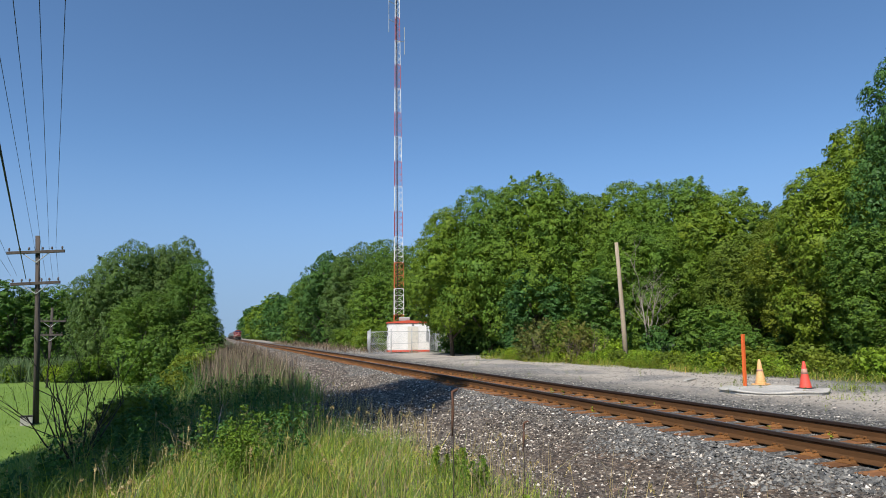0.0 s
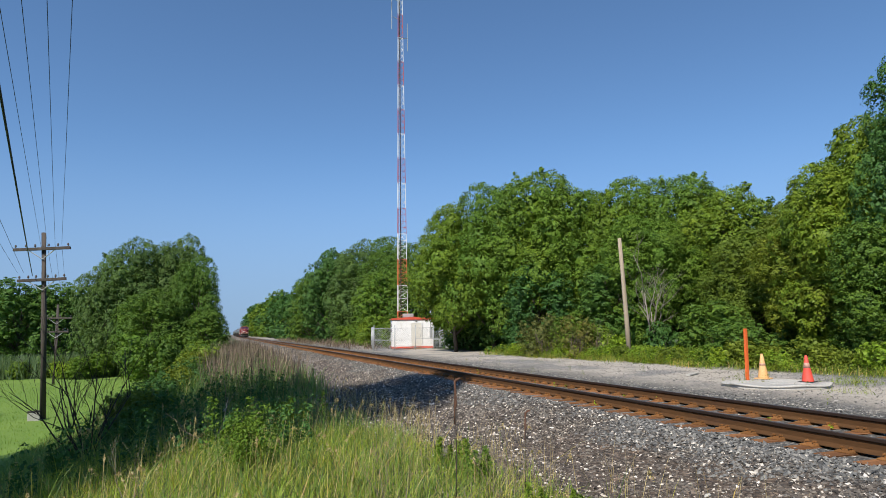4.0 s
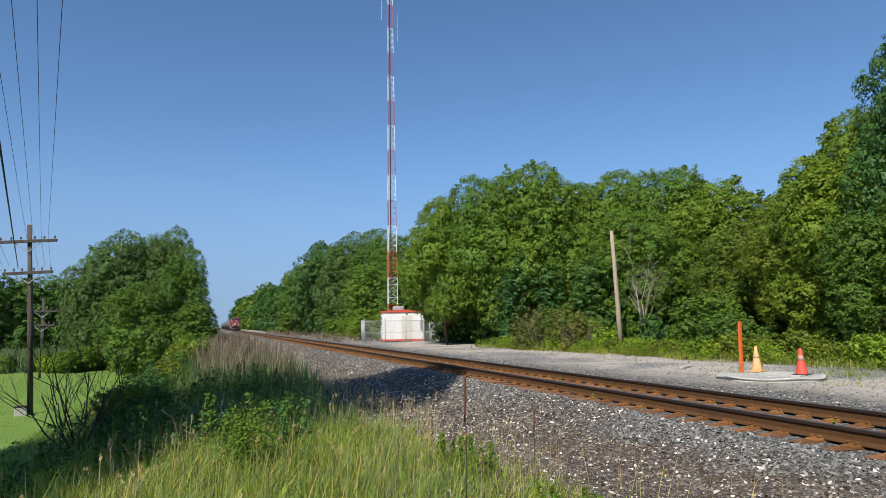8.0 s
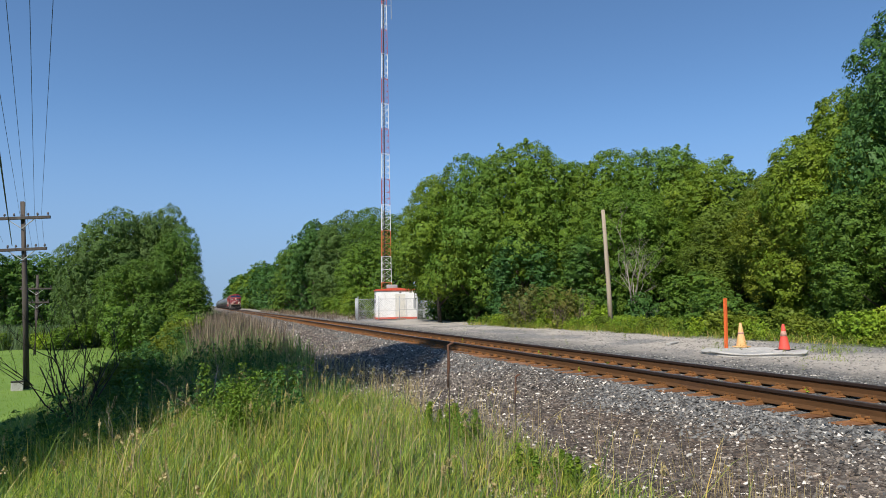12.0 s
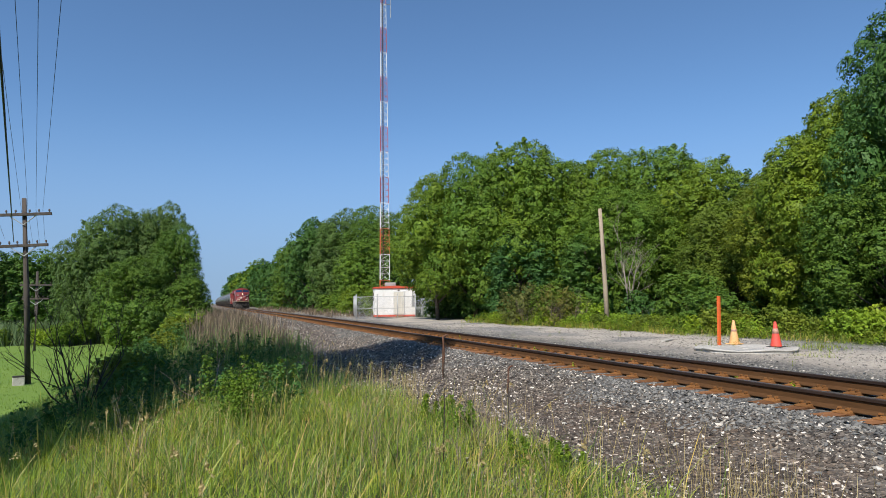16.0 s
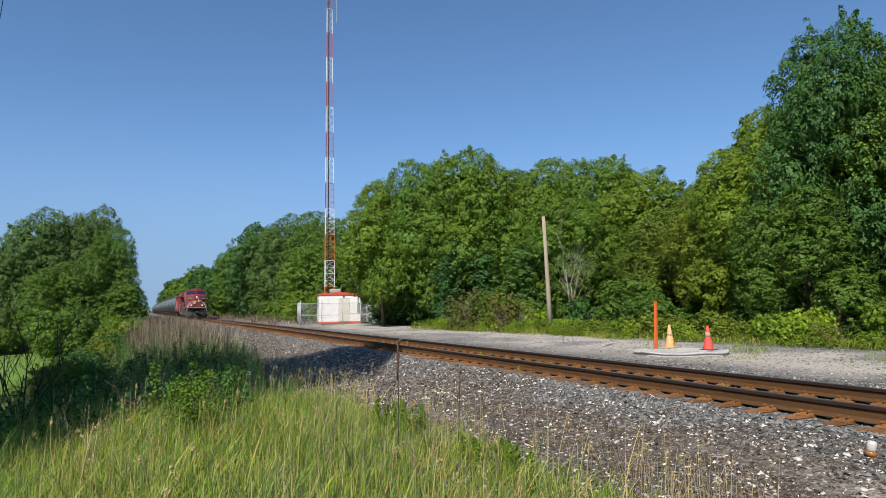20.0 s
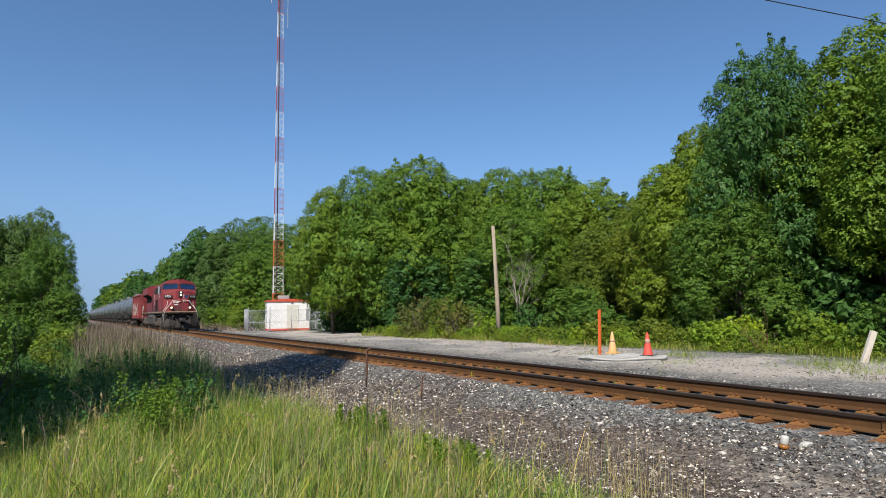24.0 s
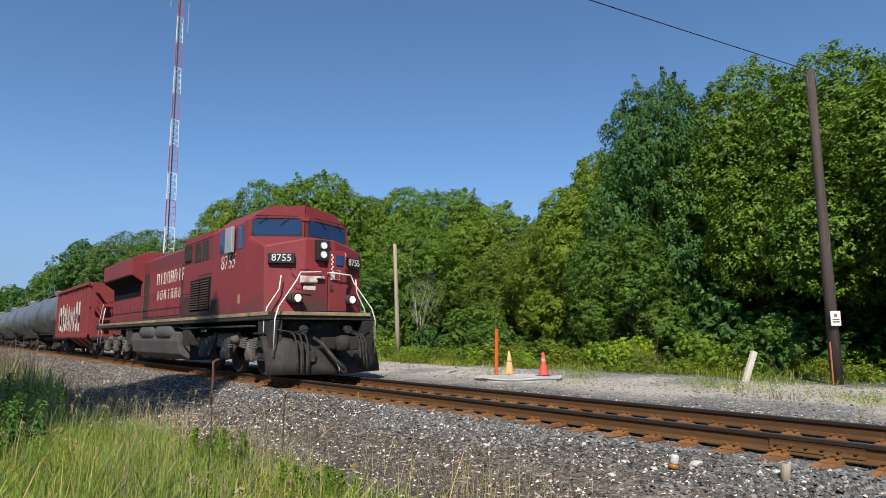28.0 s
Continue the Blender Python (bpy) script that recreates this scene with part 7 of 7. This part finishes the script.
    for cx, cy, r, n in ((7.0, 8.4, 0.5, 16), (6.4, 6.9, 0.6, 14), (5.9, 4.8, 0.9, 26), (8.1, 13.4, 0.5, 18), (5.9, 14.9, 0.35, 8), (9.0, 9.0, 0.5, 16), (10.0, 6.2, 0.6, 14)):
        x, y = np.r_[x, cx + r * rng.normal(size=n)], np.r_[y, cy + r * rng.normal(size=n)]
    broad_weeds("gravel_weeds", x, y, 0.12 + 0.22 * rng.random(len(x)), LEAF["olive"], "small weeds growing through the gravel", 79, 26, 0.028, 0.5)
    for n, mat, lab, lo, hi, seed in ((650, "bright", "low bright weeds along the road's edge", -0.5, 1.6, 82), (450, "olive", "low olive weeds along the road's edge", -0.8, 0.7, 83), (450, "maple", "low green weeds along the road's edge", -0.2, 2.0, 84)):
        y = -4 + 44 * rng.random(n)
        x = np.interp(y, [-6, 7, 12, 19, 28, 40, 55], [13.0, 12.3, 11.8, 10.8, 10.2, 9.0, 10.5]) + lo + (hi - lo) * rng.random(n) + 0.35 * np.sin(y * 1.7)
        broad_weeds("edge_weeds", x, y, (0.15 + 0.6 * rng.random(n) ** 1.5) * (0.4 + 0.9 * patchy(x * 0.8, y * 0.8)), LEAF[mat], lab, seed, 40, 0.062, 0.55)
    n = 9000
    y = -4 + 44 * rng.random(n)
    x = np.interp(y, [-6, 7, 12, 19, 28, 40, 55], [13.0, 12.3, 11.8, 10.8, 10.2, 9.0, 10.5]) - 0.9 + 1.5 * rng.random(n) + 0.5 * np.sin(y * 1.1)
    keep = rng.random(n) < 1.3 * patchy(x, y)
    x, y = x[keep], y[keep]
    blades("fringe_grass", x, y, 0.1 + 0.3 * rng.random(len(x)), 0.008 + 0.012 * rng.random(len(x)), M_GRASS, "grass fringe along the gravel road", 85, 0.8, 0.7)
    # tufts of grass and one dry brown patch on the road
    for k, (cx, cy, rx, ry, n) in enumerate(ROAD_TUFTS):
        x, y = cx + rx * rng.normal(size=n), cy + ry * rng.normal(size=n)
        blades("road_tuft", x, y, 0.06 + 0.2 * rng.random(n), 0.005 + 0.009 * rng.random(n), M_DEADWEED if k == 2 else M_GRASS_LOW, "dry brown weeds on the gravel road" if k == 2 else "tuft of green grass on the gravel road", 90 + k, 0.9, 0.7)
    x, y = scatter(rng, 40, -1.0, 1.0, 6, 26, 1.0)
    broad_weeds("track_weeds", x[:14], y[:14], 0.1 + 0.12 * rng.random(14), LEAF["bright"], "small green weeds between the rails", 80, 14, 0.035, 0.5)
    # dead brown weeds along the bank
    x, y = scatter(rng, 12000, -8.4, -4.3, 20, 75, 1.2)
    keep = (x < edge_x(y) + 0.2 * rng.normal(size=len(x))) & (rng.random(len(x)) < 1.5 * patchy(x * 0.6, y * 0.6))
    x, y = x[keep], y[keep]
    blades("dead_weeds", x, y, 0.45 + 1.05 * rng.random(len(x)) ** 1.2, 0.008 + 0.014 * rng.random(len(x)), M_DEADWEED, "tall dead brown weeds along the ballast", 72, 0.35, 0.35)
    x, y = scatter(rng, 9000, -8.9, -5.0, 18, 75, 1.3)
    blades("bank_grass", x, y, 0.3 + 0.55 * rng.random(len(x)), 0.012 + 0.014 * rng.random(len(x)), M_GRASS_COOL, "grass between the dead weeds", 81, 0.7, 0.6)
    x, y = scatter(rng, 5000, 3.4, 7.5, 58, 160, 1.0)
    keep = rng.random(len(x)) < 1.4 * patchy(x * 0.5, y * 0.3)
    x, y = x[keep], y[keep]
    blades("dead_weeds", x, y, 0.2 + 0.9 * rng.random(len(x)) ** 1.6, 0.02 + 0.03 * rng.random(len(x)), M_DEADWEED, "dead brown weeds across the track", 73, 0.8, 0.5)
    # lawn
    x, y = scatter(rng, 14000, -22, -12, 12, 50, 1.2)
    blades("lawn_grass", x, y, 0.05 + 0.05 * rng.random(len(x)), np.full(len(x), 0.02), M_LAWNBLADE, "mown bright green lawn", 74, 0.5, 0.5)
    # reeds behind the lawn
    x, y = scatter(rng, 6000, -36, -14.5, 55, 64, 1.0)
    blades("cattails", x, y, 1.2 + 0.8 * rng.random(len(x)), 0.04 + 0.03 * rng.random(len(x)), M_REED, "dense green cattail reeds beyond the lawn", 75, 0.35, 0.5, category="reeds")


meadow()


# ---- dead shrub, dry stalks, snag, litter ----
def branching(bm, rng, start, way, length, r, depth):
    end = start + way * length
    mid = start.lerp(end, 0.5) + Vector((rng.uniform(-1, 1), rng.uniform(-1, 1), rng.uniform(-0.3, 0.6))) * length * 0.07
    pipe(bm, [start, mid, end], [r, r * 0.75, r * 0.5], 5)
    if depth:
        for k in range(rng.choice((2, 3))):
            w = (way + Vector((rng.uniform(-0.8, 0.8), rng.uniform(-0.8, 0.8), rng.uniform(-0.15, 0.6)))).normalized()
            branching(bm, rng, start.lerp(end, rng.uniform(0.45, 1.0)), w, length * rng.uniform(0.5, 0.75), r * 0.5, depth - 1)


def dead_shrub(name, x, y, stems, length, r, depth, material, label, seed, category="shrub", spread=0.7):
    rng = random.Random(seed)
    t = thing(name, label, category, m=pose(x, y, float(ground_z(x, y)) - 0.05))
    for k in range(stems):
        bm = bmesh.new()
        way = Vector((rng.uniform(-spread, spread), rng.uniform(-spread, spread), 1.0)).normalized()
        branching(bm, rng, Vector((rng.uniform(-0.1, 0.1), rng.uniform(-0.1, 0.1), 0)), way, length * rng.uniform(0.7, 1.1), r, depth)
        part("stem", bm, material, t)


M_DUNTWIG = surface("dun_twig", (0.16, 0.12, 0.085), (0.24, 0.19, 0.14), 30, 3, 0.95)
M_DARKTWIG = surface("dark_twig", (0.045, 0.035, 0.028), (0.08, 0.06, 0.05), 30, 4, 0.95)
dead_shrub("dead_shrub", -9.8, 12.2, 11, 1.3, 0.015, 3, M_DARKTWIG, "bare dark dead shrub on the bank", 3)
dead_shrub("dead_shrub", -10.4, 14.2, 4, 0.6, 0.011, 2, M_DARKTWIG, "bare dark dead shrub on the bank", 4)
dead_shrub("dead_branch", -8.0, 11.2, 2, 0.9, 0.012, 1, M_TWIG, "pale dry branch leaning in the grass", 5, spread=1.3)
dead_shrub("dead_tree", 13.4, 28.9, 3, 3.6, 0.05, 4, surface("bleached_twig", (0.24, 0.21, 0.17), (0.33, 0.29, 0.24), 30, 3, 0.95), "bare grey dead tree among the leaves", 6, "tree", 0.22)
for k, (x, y) in enumerate(((9.2, 33.0), (9.9, 30.6), (10.9, 32.0), (10.3, 29.2))):
    dead_shrub("dead_shrub", x, y, 9, 1.1, 0.012, 2, M_DUNTWIG, "brown twiggy half-dead shrub beside the wooden pole", 20 + k, spread=0.5)
dead_shrub("dead_shrub", 11.8, 13.2, 5, 0.7, 0.015, 2, surface("rusty_twig", (0.2, 0.1, 0.06), (0.26, 0.14, 0.09), 30, 4, 0.95), "reddish-brown dead shrub in the bushes", 7)


for k, (x, y, h) in enumerate(((-6.3, 6.4, 0.5), (-5.7, 5.7, 0.42), (-5.2, 6.9, 0.4), (-8.5, 7.4, 0.5), (-4.7, 7.8, 0.35), (-5.0, 5.4, 0.35), (-6.0, 8.2, 0.4))):
    dead_shrub("dead_weed", x, y, 3, h, 0.0045, 2, M_TWIG, "thin dry brown branching weed in the grass", 40 + k, "dead weed", 0.35)


def dry_stalk(x, y, h, label, seed):
    rng = random.Random(seed)
    t = thing("dry_weed_stalk", label, "dead weed", "dry weed stalks", pose(x, y, float(ground_z(x, y)) - 0.05, rng.uniform(-2, 2), rng.uniform(-2, 2), 0))
    bm = bmesh.new()
    pipe(bm, [(0, 0, 0), (0.01, 0, h * 0.5), (0, 0.01, h)], [0.006, 0.005, 0.005], 7)
    part("stem", bm, M_DARKTWIG, t)
    bm = bmesh.new()
    pipe(bm, [(0, 0.01, h * 0.72), (0.004, 0.01, h * 0.86), (0, 0.01, h), (0.03, 0.01, h + 0.02), (0.05, 0.01, h + 0.03)], [0.008, 0.012, 0.012, 0.009, 0.005], 8)
    for v in bm.verts:
        v.co += Vector((rng.uniform(-1, 1), rng.uniform(-1, 1), rng.uniform(-1, 1))) * 0.005
    part("seed_head", bm, surface("brown_seed_head", (0.13, 0.06, 0.035), (0.18, 0.09, 0.05), 60, 8, 0.95), t, "rusty brown seed spike")


dry_stalk(-5.85, 6.0, 1.33, "dark dry mullein stalk with a rusty spike", 1)
dry_stalk(-4.95, 6.5, 0.95, "shorter dark dry weed stalk", 2)


def litter():
    def lump(name, x, y, r, material, label, seed, flat=0.6, category="stone"):
        rng = random.Random(seed)
        bm = bmesh.new()
        bmesh.ops.create_icosphere(bm, subdivisions=2, radius=r)
        for v in bm.verts:
            k = 1 + 0.3 * noise.noise(v.co / r * 1.3 + Vector((seed, 0, 0)))
            v.co = Vector((v.co.x * k * 1.3, v.co.y * k, v.co.z * k * flat))
        me = bpy.data.meshes.new(name)
        bm.to_mesh(me)
        bm.free()
        ob = link(name, me, material)
        ob.matrix_basis = pose(x, y, float(ground_z(x, y)) + r * flat * 0.6, rng.uniform(-20, 20), rng.uniform(-20, 20), rng.uniform(0, 360))
        tagged(ob, label, category, "pale stones on the ballast")
    for k, (x, y, r) in enumerate(((-1.75, 3.8, 0.06), (-1.95, 4.5, 0.03), (-1.78, 4.75, 0.025), (-1.55, 3.1, 0.03), (-2.0, 4.1, 0.032), (-2.3, 4.4, 0.03), (-3.0, 6.2, 0.03), (-3.4, 7.9, 0.035), (-2.7, 9.0, 0.03), (-2.6, 3.6, 0.03))):
        lump("pale_stone", x, y, r, M_STONE_PALE, "pale limestone lump lying on the ballast", k)
    t = thing("broken_insulator", "broken white and brown porcelain insulator on the ballast", "insulator", m=pose(-1.9, 3.95, float(ground_z(-1.9, 3.95)) + 0.0, 8, 5, 0))
    bm = bmesh.new()
    lathe(bm, [(0.03, 0.0), (0.05, 0.01), (0.05, 0.04), (0.035, 0.05)], 14)
    part("foot", bm, plain("brown_glaze", (0.32, 0.13, 0.03), 0.25), t, "orange-brown glazed foot")
    bm = bmesh.new()
    lathe(bm, [(0.036, 0.05), (0.042, 0.06), (0.042, 0.12), (0.036, 0.14), (0.01, 0.145)], 14)
    part("shell", bm, M_PLASTIC, t)
    t = thing("wood_stub", "short pale wooden stake stub in the ballast", "stake", m=pose(-1.72, 2.95, float(ground_z(-1.72, 2.95)) - 0.02, 0, 14, 0))
    bm = bmesh.new()
    lathe(bm, [(0.042, 0.0), (0.042, 0.15), (0.036, 0.165)], 12)
    part("shaft", bm, M_POLEWOOD, t)
    t = thing("plank", "weathered plank lying at the road's edge", "plank", m=pose(6.85, 18.1, -0.27, 0, 0, 35))
    bm = bmesh.new()
    box(bm, -0.55, 0.55, -0.07, 0.07, 0, 0.045, 0.008)
    part("board", bm, M_CONCRETE, t)
    t = thing("utility_box", "small grey box beside the utility pole", "utility box", m=pose(-14.4, 28.2, -1.82, 0, 0, 15))
    bm = bmesh.new()
    box(bm, -0.19, 0.19, -0.16, 0.16, 0, 0.34, 0.02)
    part("body", bm, M_CONCRETE, t)
    bm = bmesh.new()
    box(bm, -0.2, 0.2, -0.17, 0.17, 0.34, 0.38, 0.01)
    part("lid", bm, M_UNDER, t)


litter()

# ---- small pieces, last ----
stones("ballast_stones", 40000, (-2.7, -1.17, 0, 34), (0.028, 0.085), M_BALLAST, "grey crushed ballast stones beside the ties", 1, pick=lambda x, y, r: r.random(len(x)) < np.clip((x + 2.15 + 0.5 * np.sin(y * 0.9 + 0.6) + 0.3 * np.sin(y * 2.3 + 3 * x)) / 0.5, 0.04, 1))
stones("crib_stones", 11000, (-1.25, 1.3, 0, 30), (0.03, 0.06), M_BALLAST, "grey ballast stones between the ties", 2, 0.62)
stones("far_shoulder_stones", 8000, (1.2, 3.6, -1, 30), (0.03, 0.065), M_BALLAST, "grey ballast stones behind the track", 3)
stones("cinder_stones", 95000, (-5.6, -1.5, 0.5, 30), (0.016, 0.062), M_CINDER, "dark cinders with white stone chips", 4, 0.4)
stones("road_gravel", 26000, (2.4, 12, 0, 40), (0.018, 0.07), M_GRAVEL, "pale crushed gravel of the access road", 6, 0.35)
stones("bank_stones", 50000, (-5.4, -1.25, 10, 75), (0.02, 0.085), M_CINDER, "dark cinders and pale stones along the track", 7, 0.35)
track_bed()

# ---- the train's run ----
# time, distance of the locomotive's front from the origin along the track
RUN = [(0.0, 327.0), (3.0, 295.0), (11.0, 208.0), (17.0, 141.0), (20.0, 107.0), (25.0, 50.2), (28.0, 14.3)]


def run_at(t):
    return float(np.interp(t, [a for a, b in RUN], [b for a, b in RUN]))


def motions():
    times = [k * 0.5 for k in range(57)]
    walk(LOCO, [(t, pose(0, run_at(t), 0)) for t in times])
    off = LOCO_L
    walk(HOPPER, [(t, pose(0, run_at(t) + off, 0)) for t in times])
    off += HOPPER_L
    for tank in TANKS:
        walk(tank, [(t, pose(0, run_at(t) + off, 0)) for t in times])
        off += TANK_L
    # wheels roll without slipping
    fine = [k / 15 for k in range(421)]
    for w, y, r in WHEELS[:10]:
        rows = []
        for t in fine:
            a = math.degrees((320.0 - run_at(t)) / r)
            rows.append((t, pose(0, y, r, a % 360, 0, 0)))
        walk(w, rows)


motions()
